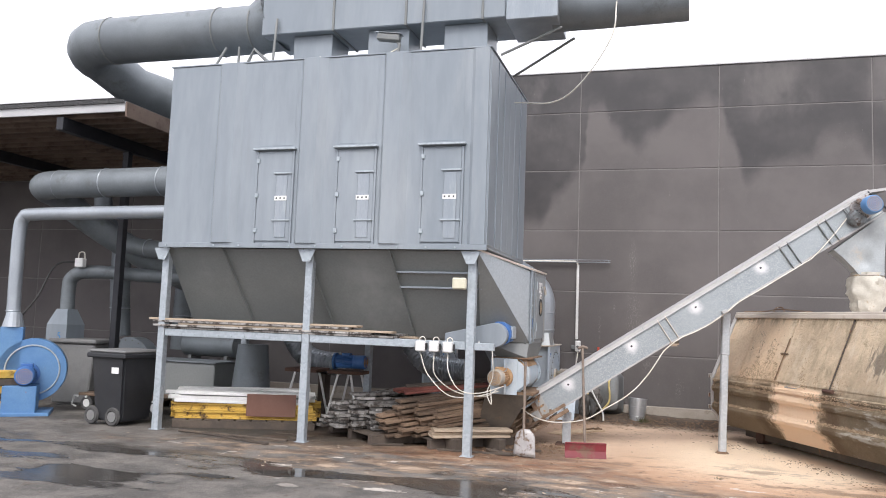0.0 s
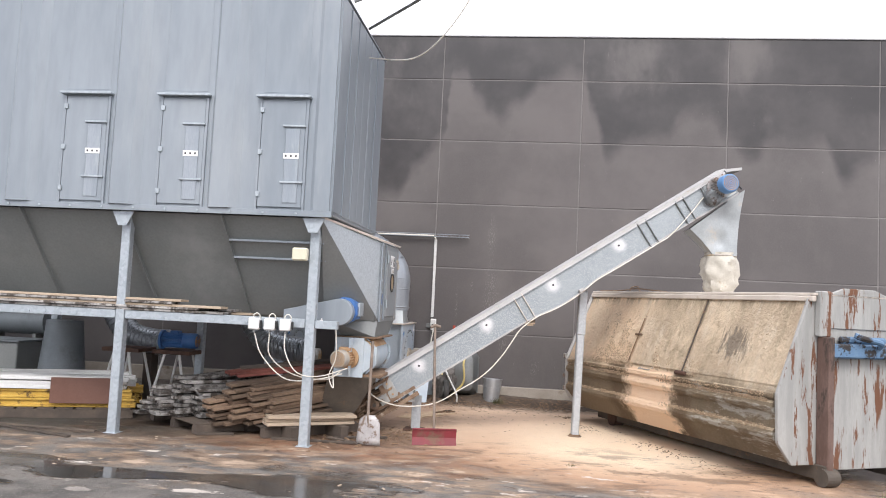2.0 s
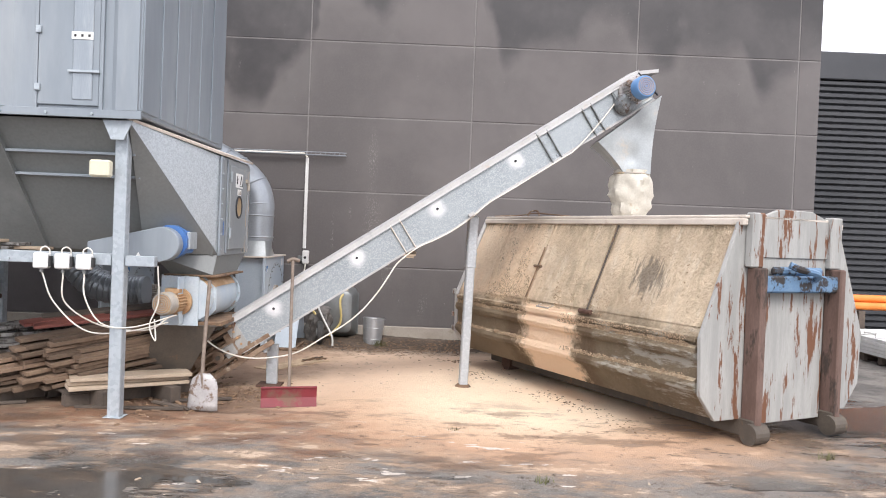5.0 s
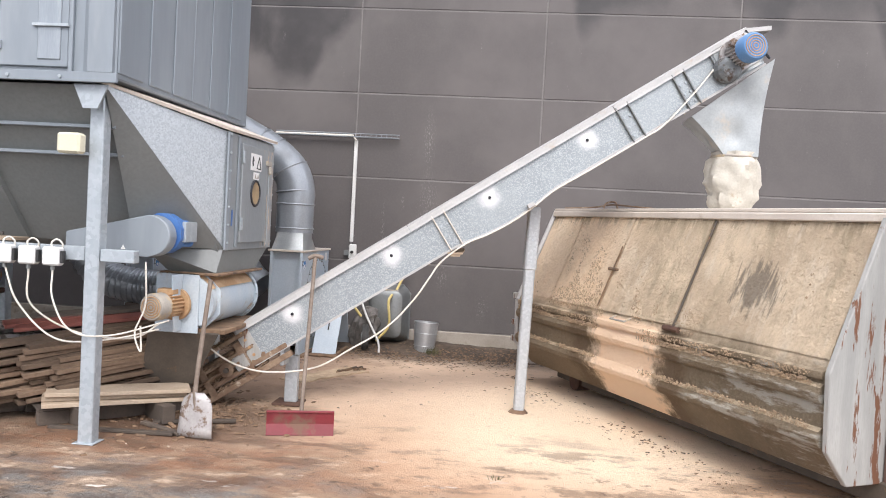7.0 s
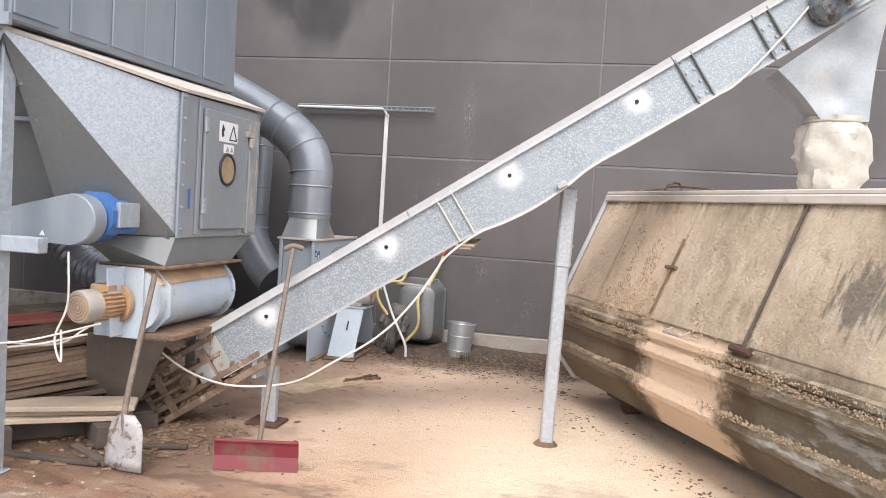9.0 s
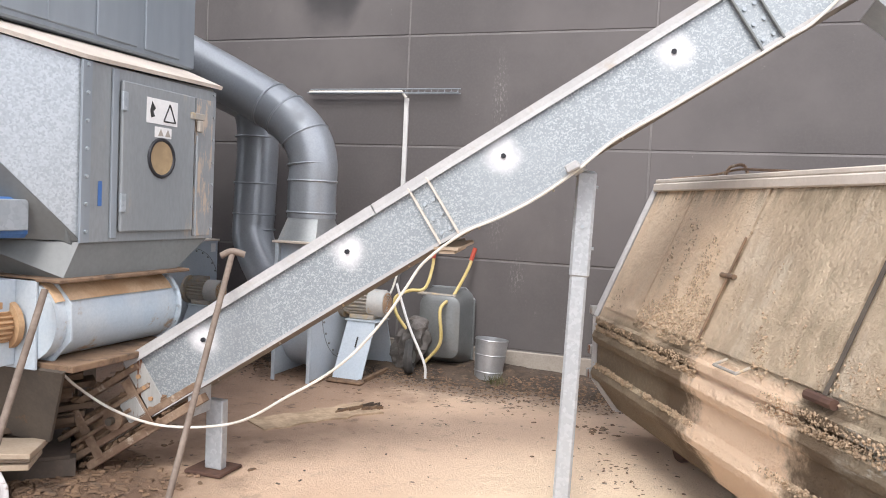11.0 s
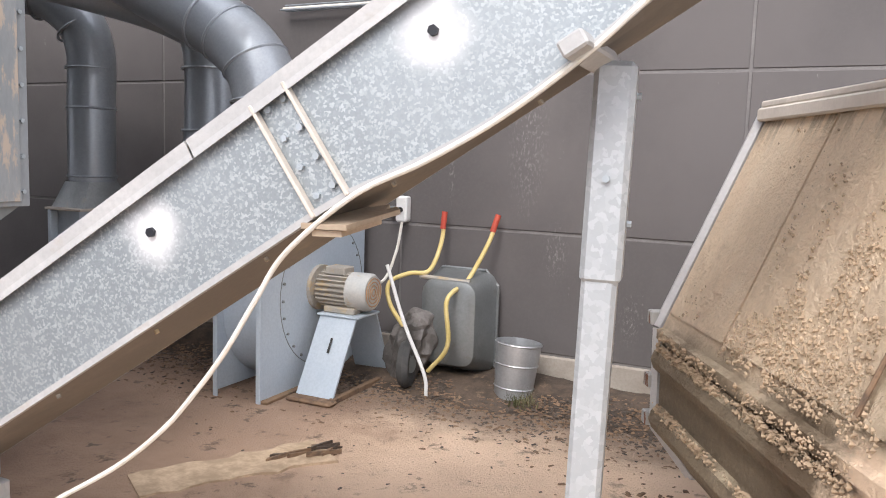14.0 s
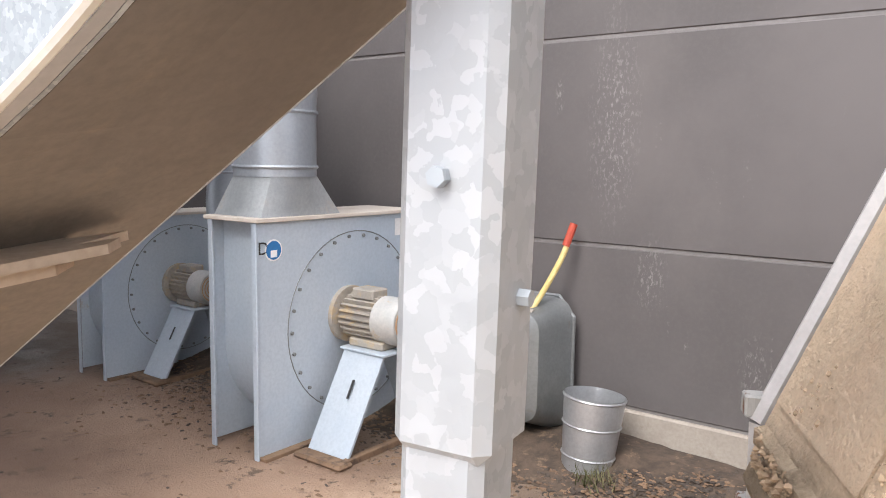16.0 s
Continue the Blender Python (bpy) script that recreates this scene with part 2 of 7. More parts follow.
    # standing water: long shallow pools across the yard
    pool_noise = noise_tex(nt, coords(nt, (0.42, 1.15, 1), True), 1.1, 6, 0.55)
    open_yard = remap(nt, xyz.outputs["Y"], 7.6, 8.3, 1.0, 0.0)
    pool = calc(nt, "MULTIPLY", remap(nt, pool_noise, 0.495, 0.535), open_yard)
    pool = calc(nt, "MAXIMUM", pool, calc(nt, "MULTIPLY", remap(nt, pool_noise, 0.42, 0.5), spot(7.6, 9.3, 2.2, 2.6, 0.2, 0.6)))
    col = blend(nt, calc(nt, "MULTIPLY", pool, 0.75), col, (0.03, 0.027, 0.024))
    nt.links.new(col, b.inputs["Base Color"])
    nt.links.new(calc(nt, "SUBTRACT", calc(nt, "SUBTRACT", remap(nt, big, 0.35, 0.65, 0.62, 0.85), calc(nt, "MULTIPLY", pool, 0.6)), calc(nt, "MULTIPLY", soak, 0.32)), b.inputs["Roughness"])
    hgt = calc(nt, "MULTIPLY", calc(nt, "ADD", grain, calc(nt, "MULTIPLY", mid, 3.0)), calc(nt, "SUBTRACT", 1.0, pool))
    bump(nt, b, hgt, 0.75, 0.025)
    return m


def container_material():
    """Grey-green steel under a crust of sawdust that has stuck to the sloping side."""
    m, nt, b = shader("dusty_container_steel", 0.85, 0.0, 0.3)
    v = coords(nt, (1, 1, 1), False)
    xyz = nt.nodes.new("ShaderNodeSeparateXYZ")
    nt.links.new(nt.nodes.new("ShaderNodeTexCoord").outputs["Object"], xyz.inputs[0])
    mid = noise_tex(nt, v, 1.7, 8, 0.7)
    fine = noise_tex(nt, v, 55, 5, 0.75)
    col = blend(nt, remap(nt, mid, 0.36, 0.62), (0.50, 0.395, 0.28), (0.72, 0.585, 0.42))
    streaks = noise_tex(nt, coords(nt, (3.2, 2, 0.7)), 1.5, 9, 0.62)
    col = blend(nt, remap(nt, streaks, 0.50, 0.68, 0.0, 0.6), col, (0.76, 0.675, 0.54))
    col = blend(nt, remap(nt, streaks, 0.47, 0.34, 0.0, 0.65), col, (0.38, 0.31, 0.21))
    col = blend(nt, remap(nt, noise_tex(nt, v, 3.5, 9, 0.72), 0.60, 0.67, 0.0, 0.55), col, (0.33, 0.24, 0.15))
    col = blend(nt, calc(nt, "MULTIPLY", remap(nt, xyz.outputs["X"], 2.1, 3.1), remap(nt, mid, 0.32, 0.6, 0.9, 0.55)), col, (0.93, 0.71, 0.495))
    # a dark feathered smear and grime under the top rim
    sx = calc(nt, "DIVIDE", calc(nt, "SUBTRACT", xyz.outputs["X"], 0.88), 0.22)
    sz = calc(nt, "DIVIDE", calc(nt, "SUBTRACT", xyz.outputs["Z"], 1.30), 0.20)
    smear = calc(nt, "SQRT", calc(nt, "ADD", calc(nt, "MULTIPLY", sx, sx), calc(nt, "MULTIPLY", sz, sz)))
    smear = calc(nt, "ADD", smear, calc(nt, "MULTIPLY", calc(nt, "SUBTRACT", noise_tex(nt, coords(nt, (9, 3, 1.2)), 3, 6), 0.5), 3.0))
    col = blend(nt, remap(nt, smear, 0.5, 1.0, 0.75, 0.0), col, (0.15, 0.13, 0.105))
    grime = calc(nt, "MULTIPLY", remap(nt, xyz.outputs["Z"], 1.60, 1.76), remap(nt, noise_tex(nt, coords(nt, (5, 2, 0.6)), 2.5, 7, 0.7), 0.44, 0.58))
    col = blend(nt, calc(nt, "MULTIPLY", grime, 0.6), col, (0.22, 0.17, 0.11))
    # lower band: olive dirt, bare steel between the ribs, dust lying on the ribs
    low = remap(nt, calc(nt, "ADD", xyz.outputs["Z"], calc(nt, "MULTIPLY", calc(nt, "SUBTRACT", mid, 0.5), 0.35)), 0.80, 0.97, 0.86, 0.0)
    col = blend(nt, low, col, (0.135, 0.105, 0.068))
    bare = calc(nt, "MULTIPLY", remap(nt, xyz.outputs["X"], 1.2, 1.5, 1.0, 0.0), remap(nt, noise_tex(nt, coords(nt, (0.7, 1, 3.0)), 2.0, 8, 0.7), 0.50, 0.58))
    col = blend(nt, calc(nt, "MULTIPLY", low, bare), col, (0.46, 0.44, 0.385))
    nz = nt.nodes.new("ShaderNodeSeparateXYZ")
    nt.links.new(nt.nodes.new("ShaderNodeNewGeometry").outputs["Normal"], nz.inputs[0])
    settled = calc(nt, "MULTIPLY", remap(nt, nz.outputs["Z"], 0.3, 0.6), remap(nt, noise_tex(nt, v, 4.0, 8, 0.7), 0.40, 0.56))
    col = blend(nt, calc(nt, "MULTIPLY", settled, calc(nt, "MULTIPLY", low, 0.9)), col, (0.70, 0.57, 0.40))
    col = blend(nt, remap(nt, fine, 0.45, 0.75, 0.0, 0.28), col, (0.46, 0.36, 0.24))
    dx = calc(nt, "DIVIDE", calc(nt, "SUBTRACT", xyz.outputs["X"], 2.13), 0.58)
    d = calc(nt, "ADD", calc(nt, "ABSOLUTE", dx), calc(nt, "MULTIPLY", calc(nt, "SUBTRACT", noise_tex(nt, v, 5.0, 8, 0.7), 0.5), 1.1))
    below = remap(nt, xyz.outputs["Z"], 0.88, 0.93, 1.0, 0.0)
    rim = calc(nt, "MULTIPLY", remap(nt, d, 0.7, 1.0), remap(nt, d, 1.15, 1.6, 1.0, 0.0))
    col = blend(nt, calc(nt, "MULTIPLY", calc(nt, "MULTIPLY", rim, below), 0.7), col, (0.13, 0.085, 0.05))
    col = blend(nt, calc(nt, "MULTIPLY", remap(nt, d, 0.6, 0.95, 1.0, 0.0), below), col, (0.92, 0.69, 0.49))
    nt.links.new(col, b.inputs["Base Color"])
    bump(nt, b, calc(nt, "ADD", fine, calc(nt, "MULTIPLY", noise_tex(nt, v, 11, 7, 0.72), 4.0)), 0.9, 0.022)
    return m


M_WALL = wall_material()
M_GROUND = ground_material()
M_CONT = container_material()
M_CRUMB = worn("clotted_sawdust", (0.34, 0.25, 0.165), (0.52, 0.39, 0.265), 0.95, 0, 12)
# joint colour kept pale to paint in the light caught by panel edges
M_JOINT = worn("pale_joint_lit_edges", (0.19, 0.178, 0.174), (0.24, 0.225, 0.218), 0.9)
M_PLINTH = worn("raw_concrete", (0.30, 0.26, 0.22), (0.40, 0.36, 0.31), 0.9, dirt=(0.17, 0.12, 0.08), scale=2.0)
M_PAINT = worn("grey_painted_sheet", (0.222, 0.254, 0.283), (0.27, 0.302, 0.33), 0.38, 0.12, 0.9, (0.31, 0.335, 0.355), (0.55, 0.78), 0.8, (0.9, 0.9, 0.18), 9, 0.01)
M_PLATE = worn("glossy_grey_cover", (0.25, 0.285, 0.315), (0.31, 0.34, 0.37), 0.3, 0.3, 1.5, (0.42, 0.45, 0.47), (0.55, 0.75), 1.6, (3, 3, 0.4), 40, 0.04)
M_PAINT_DARK = worn("grey_green_painted_steel", (0.17, 0.18, 0.178), (0.205, 0.215, 0.21), 0.5, 0.0, 0.8, (0.25, 0.255, 0.25), (0.55, 0.75), 0.9, (1, 1, 1), 40, 0.05)
M_PAINT_FADE = worn("weathered_grey_sheet", (0.24, 0.26, 0.27), (0.30, 0.32, 0.33), 0.5, 0.1, 1.5, (0.42, 0.36, 0.29), (0.58, 0.72), 2.2, (1.5, 1.5, 0.5), 40, 0.08)
M_CREAM = worn("dusty_cream_flashing", (0.62, 0.56, 0.49), (0.52, 0.46, 0.40), 0.7, 0, 3.0, (0.38, 0.30, 0.22), (0.6, 0.75), 4)
M_DUCT = worn("zinc_duct", (0.31, 0.34, 0.37), (0.37, 0.40, 0.43), 0.34, 0.4, 1.6, (0.27, 0.29, 0.31), (0.55, 0.75), 2.0, (1, 1, 1), 60, 0.03)
M_DUCT_DULL = worn("dull_grey_duct", (0.17, 0.19, 0.205), (0.22, 0.245, 0.26), 0.5, 0.3, 2.0, (0.13, 0.14, 0.145), (0.55, 0.7), 2.5)
M_ZINC = galvanised("spangled_zinc_sheet", (0.46, 0.50, 0.53), (0.35, 0.385, 0.41), 95, 0.42, 0.5)
M_POST = galvanised("hot_dip_zinc_post", (0.45, 0.47, 0.485), (0.375, 0.395, 0.41), 55, 0.5, 0.25, sparse=0.3)
M_LEG = galvanised("grey_zinc_leg", (0.42, 0.46, 0.49), (0.34, 0.38, 0.41), 30, 0.5, 0.4)


def sprayed_zinc():
    """The conveyor's spangled side sheet, with a soft white spray patch round each stud."""
    m = galvanised("sprayed_spangled_zinc", (0.46, 0.49, 0.50), (0.28, 0.31, 0.325), 150, 0.42, 0.3, sparse=0.45)
    nt = m.node_tree
    b = nt.nodes["Principled BSDF"]
    base = b.inputs["Base Color"].links[0].from_socket
    xyz = nt.nodes.new("ShaderNodeSeparateXYZ")
    nt.links.new(nt.nodes.new("ShaderNodeTexCoord").outputs["Object"], xyz.inputs[0])
    k = calc(nt, "SUBTRACT", calc(nt, "FRACT", calc(nt, "ADD", calc(nt, "DIVIDE", calc(nt, "SUBTRACT", xyz.outputs["X"], 0.47), 0.953), 0.5)), 0.5)
    dx = calc(nt, "MULTIPLY", k, 0.953)
    dz = calc(nt, "ADD", xyz.outputs["Z"], 0.142)
    d = calc(nt, "SQRT", calc(nt, "ADD", calc(nt, "MULTIPLY", dx, dx), calc(nt, "MULTIPLY", dz, dz)))
    d = calc(nt, "ADD", d, calc(nt, "MULTIPLY", calc(nt, "SUBTRACT", noise_tex(nt, coords(nt), 9, 4), 0.5), 0.09))
    on = calc(nt, "MULTIPLY", remap(nt, d, 0.01, 0.125, 1.0, 0.0), remap(nt, xyz.outputs["X"], 3.8, 3.9, 1.0, 0.0))
    nt.links.new(blend(nt, calc(nt, "MULTIPLY", on, 0.88), base, (0.78, 0.77, 0.775)), b.inputs["Base Color"])
    nt.links.new(remap(nt, on, 0, 1, 0.5, 0.0), b.inputs["Metallic"])
    return m


M_SPRAYED = sprayed_zinc()
M_COVER = worn("dusty_zinc_cover", (0.42, 0.415, 0.41), (0.49, 0.48, 0.47), 0.6, 0.1, 3, (0.40, 0.35, 0.30), (0.55, 0.72), 5)
M_GRIME = worn("grimy_dark_steel", (0.075, 0.062, 0.05), (0.11, 0.09, 0.07), 0.75, 0.1, 4, (0.2, 0.12, 0.07), (0.58, 0.7), 6)
M_BELLY = worn("dark_brown_underside", (0.165, 0.143, 0.122), (0.22, 0.19, 0.16), 0.8, 0, 2, (0.28, 0.235, 0.185), (0.58, 0.72), 3)
M_LIGHT_BLUE = worn("pale_blue_grey_paint", (0.42, 0.49, 0.56), (0.48, 0.54, 0.59), 0.5, 0.05, 1.6, (0.36, 0.27, 0.18), (0.66, 0.74), 2.4)
M_FAN_DIRTY = worn("dirty_pale_blue_paint", (0.42, 0.50, 0.57), (0.50, 0.55, 0.58), 0.55, 0.05, 2.5, (0.36, 0.27, 0.19), (0.58, 0.68), 4.0)
M_DUST = worn("orange_sawdust", (0.46, 0.30, 0.17), (0.58, 0.41, 0.26), 0.95, 0, 5, (0.42, 0.44, 0.45), (0.60, 0.70), 4.0, relief=0.5)
M_STREAK = worn("grey_sheet_with_dried_splashes", (0.24, 0.26, 0.27), (0.30, 0.31, 0.31), 0.6, 0.05, 2.0, (0.45, 0.37, 0.30), (0.48, 0.56), 9.0, (1.6, 1.6, 0.5), 40, 0.1)
M_MOTOR = worn("dusty_motor_casting", (0.34, 0.32, 0.29), (0.42, 0.38, 0.32), 0.7, 0.2, 6, (0.45, 0.35, 0.22), (0.5, 0.66), 9)
M_FAN_COWL = worn("grey_fan_cowl", (0.42, 0.43, 0.42), (0.50, 0.49, 0.46), 0.6, 0.1, 6, (0.46, 0.36, 0.24), (0.55, 0.66), 8)
M_GEAR = worn("grimy_grey_gearbox", (0.13, 0.14, 0.145), (0.24, 0.26, 0.27), 0.6, 0.2, 9, (0.08, 0.06, 0.05), (0.5, 0.62), 12)
M_MOTOR_RUST = worn("rusty_dusty_motor", (0.38, 0.22, 0.11), (0.48, 0.32, 0.18), 0.85, 0.0, 7)
M_BLUE = worn("blue_machine_paint", (0.045, 0.13, 0.36), (0.07, 0.18, 0.42), 0.45, 0, 5, (0.16, 0.17, 0.19), (0.6, 0.72), 7)
M_HOOK = worn("dirty_blue_hook_paint", (0.085, 0.17, 0.29), (0.13, 0.22, 0.33), 0.6, 0, 5, (0.035, 0.03, 0.028), (0.49, 0.56), 6)
M_SKYBLUE = worn("light_blue_machine_paint", (0.085, 0.20, 0.40), (0.12, 0.25, 0.44), 0.45, 0, 3, (0.30, 0.14, 0.09), (0.64, 0.72), 3)
M_RUST = worn("rust_brown_steel", (0.075, 0.04, 0.03), (0.125, 0.068, 0.046), 0.8, 0.1, 5, (0.09, 0.05, 0.035), (0.55, 0.7), 7)
M_TAIL = worn("dust_caked_rust", (0.16, 0.10, 0.065), (0.27, 0.19, 0.13), 0.9, 0, 8, (0.40, 0.33, 0.26), (0.56, 0.66), 9, relief=0.5)
M_RAIL = worn("rusty_painted_rail", (0.115, 0.07, 0.055), (0.165, 0.105, 0.085), 0.75, 0.05, 4, (0.06, 0.045, 0.038), (0.54, 0.64), 5, (2, 2, 0.6), 50, 0.3)
M_PEEL = worn("peeling_grey_paint", (0.29, 0.29, 0.275), (0.37, 0.365, 0.345), 0.7, 0, 2.5, (0.15, 0.068, 0.038), (0.545, 0.585), 3.4, (3.6, 3.6, 0.5), 40, 0.3)
M_MUD = worn("caked_sawdust_mud", (0.24, 0.155, 0.095), (0.15, 0.095, 0.06), 0.95, 0, 6, (0.10, 0.07, 0.05), (0.5, 0.65), 9, relief=0.6)
M_MULCH = worn("dark_wet_mulch", (0.055, 0.04, 0.03), (0.11, 0.078, 0.055), 0.9, 0, 9, (0.17, 0.12, 0.08), (0.55, 0.66), 14, relief=0.8)
M_WOOD = worn("weathered_board", (0.085, 0.056, 0.037), (0.175, 0.118, 0.078), 0.8, 0, 2, (0.07, 0.05, 0.036), (0.55, 0.72), 4, (1, 1, 1), 45, 0.2, 0.35)
M_BOARD = worn("pale_chipboard", (0.36, 0.28, 0.20), (0.44, 0.36, 0.28), 0.75, 0, 2, (0.3, 0.24, 0.18), (0.6, 0.75), 4, random_tint=0.15)
M_BOARD_GREY = worn("grey_laminate_board", (0.22, 0.21, 0.20), (0.36, 0.345, 0.325), 0.6, 0, 3, (0.06, 0.05, 0.042), (0.46, 0.58), 9, random_tint=0.35)
M_DARKWOOD = worn("damp_dark_timber", (0.07, 0.055, 0.045), (0.11, 0.085, 0.065), 0.85, 0, 4, random_tint=0.2)
M_REDWOOD = worn("dark_red_boards", (0.16, 0.045, 0.035), (0.22, 0.07, 0.05), 0.6, 0, 4)
M_BROWN = worn("brown_laminate", (0.13, 0.055, 0.035), (0.15, 0.068, 0.045), 0.5, 0, 3)
M_WHITE = worn("white_plastic", (0.72, 0.72, 0.71), (0.64, 0.64, 0.62), 0.5, 0, 5)
M_CABLE = worn("off_white_cable", (0.72, 0.70, 0.64), (0.62, 0.58, 0.5), 0.6, 0, 9)
M_YELLOW = worn("yellow_formwork", (0.52, 0.32, 0.05), (0.60, 0.39, 0.08), 0.65, 0, 6, (0.10, 0.06, 0.03), (0.52, 0.64), 7)
M_YELLOW_PALE = worn("faded_yellow_paint", (0.62, 0.49, 0.18), (0.68, 0.55, 0.25), 0.5, 0, 9, (0.28, 0.14, 0.06), (0.6, 0.7), 12)
M_RED = worn("red_rubber_grip", (0.42, 0.055, 0.03), (0.48, 0.08, 0.04), 0.6)
M_REDPLASTIC = worn("dirty_red_plastic", (0.20, 0.025, 0.035), (0.15, 0.025, 0.03), 0.5, 0, 4, (0.15, 0.085, 0.06), (0.48, 0.64), 6)
M_BLACK = worn("black_plastic", (0.018, 0.019, 0.022), (0.026, 0.027, 0.03), 0.5, 0, 3)
M_BLACKSTEEL = worn("dark_steel", (0.016, 0.017, 0.022), (0.03, 0.031, 0.036), 0.5, 0.2, 3)
M_RUBBER = worn("grey_rubber", (0.05, 0.05, 0.05), (0.08, 0.078, 0.075), 0.85, 0, 8)
M_GREYBIN = worn("grey_bin_plastic", (0.16, 0.16, 0.16), (0.20, 0.20, 0.195), 0.6, 0, 3)
M_TRAY = worn("grey_barrow_tray", (0.20, 0.212, 0.215), (0.25, 0.262, 0.262), 0.4, 0.5, 3, (0.18, 0.15, 0.11), (0.6, 0.75), 4)
M_BUCKET = worn("galvanised_pail", (0.40, 0.41, 0.42), (0.48, 0.49, 0.50), 0.35, 0.6, 5)
M_BAG = worn("dusty_cloth_sleeve", (0.46, 0.43, 0.37), (0.58, 0.55, 0.48), 0.9, 0, 6, (0.36, 0.28, 0.19), (0.55, 0.72), 6, relief=0.5)
M_SPOUT = worn("pale_zinc_spout", (0.34, 0.365, 0.375), (0.44, 0.465, 0.47), 0.45, 0.4, 3, (0.52, 0.46, 0.38), (0.58, 0.74), 3)
M_TARP = worn("crumpled_grey_sack", (0.07, 0.065, 0.06), (0.15, 0.135, 0.125), 0.6, 0, 6, relief=0.5)
M_BLADE = worn("muddy_shovel_steel", (0.36, 0.345, 0.34), (0.46, 0.44, 0.43), 0.55, 0.3, 9, (0.16, 0.11, 0.08), (0.52, 0.62), 14)
M_HANDLE = worn("grey_worn_handle", (0.15, 0.115, 0.09), (0.22, 0.175, 0.14), 0.75, 0, 14)
M_LABEL = worn("white_label", (0.78, 0.78, 0.77), (0.72, 0.72, 0.71), 0.5)
M_INK = worn("black_print", (0.02, 0.02, 0.02), (0.035, 0.035, 0.035), 0.6)
M_INKBLUE = worn("blue_print", (0.03, 0.17, 0.42), (0.04, 0.2, 0.45), 0.5)
M_SLAT = worn("dark_ribbed_cladding", (0.045, 0.047, 0.052), (0.06, 0.062, 0.067), 0.5, 0.2, 0.6)
M_ROOF = worn("dark_roof_tile", (0.04, 0.04, 0.042), (0.06, 0.06, 0.06), 0.8, 0, 3)
M_FASCIA = worn("grey_fascia", (0.42, 0.42, 0.43), (0.48, 0.48, 0.48), 0.6, 0, 2)
M_SOFFIT = worn("brown_roof_boards", (0.13, 0.09, 0.07), (0.19, 0.14, 0.11), 0.8, 0, 2, (0.07, 0.05, 0.04), (0.5, 0.7), 3)
M_ORANGE = worn("orange_plastic_pipe", (0.75, 0.20, 0.03), (0.8, 0.26, 0.05), 0.5)
M_GRASS = worn("dry_green_weed", (0.10, 0.11, 0.045), (0.16, 0.14, 0.07), 0.9)
M_BEIGE = worn("beige_terminal_box", (0.66, 0.63, 0.48), (0.6, 0.57, 0.44), 0.5)
M_PORT = worn("dusty_round_pane", (0.42, 0.31, 0.18), (0.30, 0.22, 0.13), 0.35, 0, 9)


# ---- mesh helpers ----
def part(name, bm, material, parent=None, label="", smooth=False):
    bmesh.ops.recalc_face_normals(bm, faces=bm.faces)
    me = bpy.data.meshes.new(name)
    bm.to_mesh(me)
    bm.free()
    me.materials.append(material)
    if smooth:
        me.shade_smooth()
        me.set_sharp_from_angle(angle=radians(40))
    ob = new(name, me)
    if parent:
        ob.parent = parent
    if label:
        ob["label"] = label
    return ob


def thing(name, at, label, category, group="", rz=0.0, rx=0.0, ry=0.0):
    ob = new(name)
    ob.empty_display_size = 0.1
    ob.matrix_world = pose(*at, rx, ry, rz)
    return tagged(ob, label, category, group)


def box(x0, x1, y0, y1, z0, z1, bevel=0.004, bm=None, m=None):
    bm = bm or bmesh.new()
    vs = [bm.verts.new((x, y, z)) for x in (x0, x1) for y in (y0, y1) for z in (z0, z1)]
    quads = ((0, 1, 3, 2), (4, 6, 7, 5), (0, 4, 5, 1), (2, 3, 7, 6), (0, 2, 6, 4), (1, 5, 7, 3))
    fs = [bm.faces.new([vs[i] for i in q]) for q in quads]
    if m:
        for v in vs:
            v.co = m @ v.co
    if bevel:
        bmesh.ops.bevel(bm, geom=list({e for f in fs for e in f.edges}), offset=bevel, segments=1, affect="EDGES")
    return bm


def prism(profile, a, b, axis="x", bm=None, bevel=0.0):
    """A flat outline pushed from a to b along an axis; the outline's two numbers are the other two axes in order."""
    bm = bm or bmesh.new()

    def at(p, d):
        return {"x": (d, p[0], p[1]), "y": (p[0], d, p[1]), "z": (p[0], p[1], d)}[axis]
    one = [bm.verts.new(at(p, a)) for p in profile]
    two = [bm.verts.new(at(p, b)) for p in profile]
    n = len(profile)
    fs = [bm.faces.new(one), bm.faces.new(two[::-1])]
    fs += [bm.faces.new((one[i], one[(i + 1) % n], two[(i + 1) % n], two[i])) for i in range(n)]
    if bevel:
        bmesh.ops.bevel(bm, geom=list({e for f in fs for e in f.edges}), offset=bevel, segments=1, affect="EDGES")
    return bm


def sheet(corners, thick=0.004, bm=None):
    """A flat plate through the corners, thickened along its normal."""
    bm = bm or bmesh.new()
    c = [Vector(p) for p in corners]
    n = (c[1] - c[0]).cross(c[2] - c[0]).normalized() * thick
    one, two = [bm.verts.new(p) for p in c], [bm.verts.new(p + n) for p in c]
    k = len(c)
    bm.faces.new(one), bm.faces.new(two[::-1])
    for i in range(k):
        bm.faces.new((one[i], one[(i + 1) % k], two[(i + 1) % k], two[i]))
    return bm


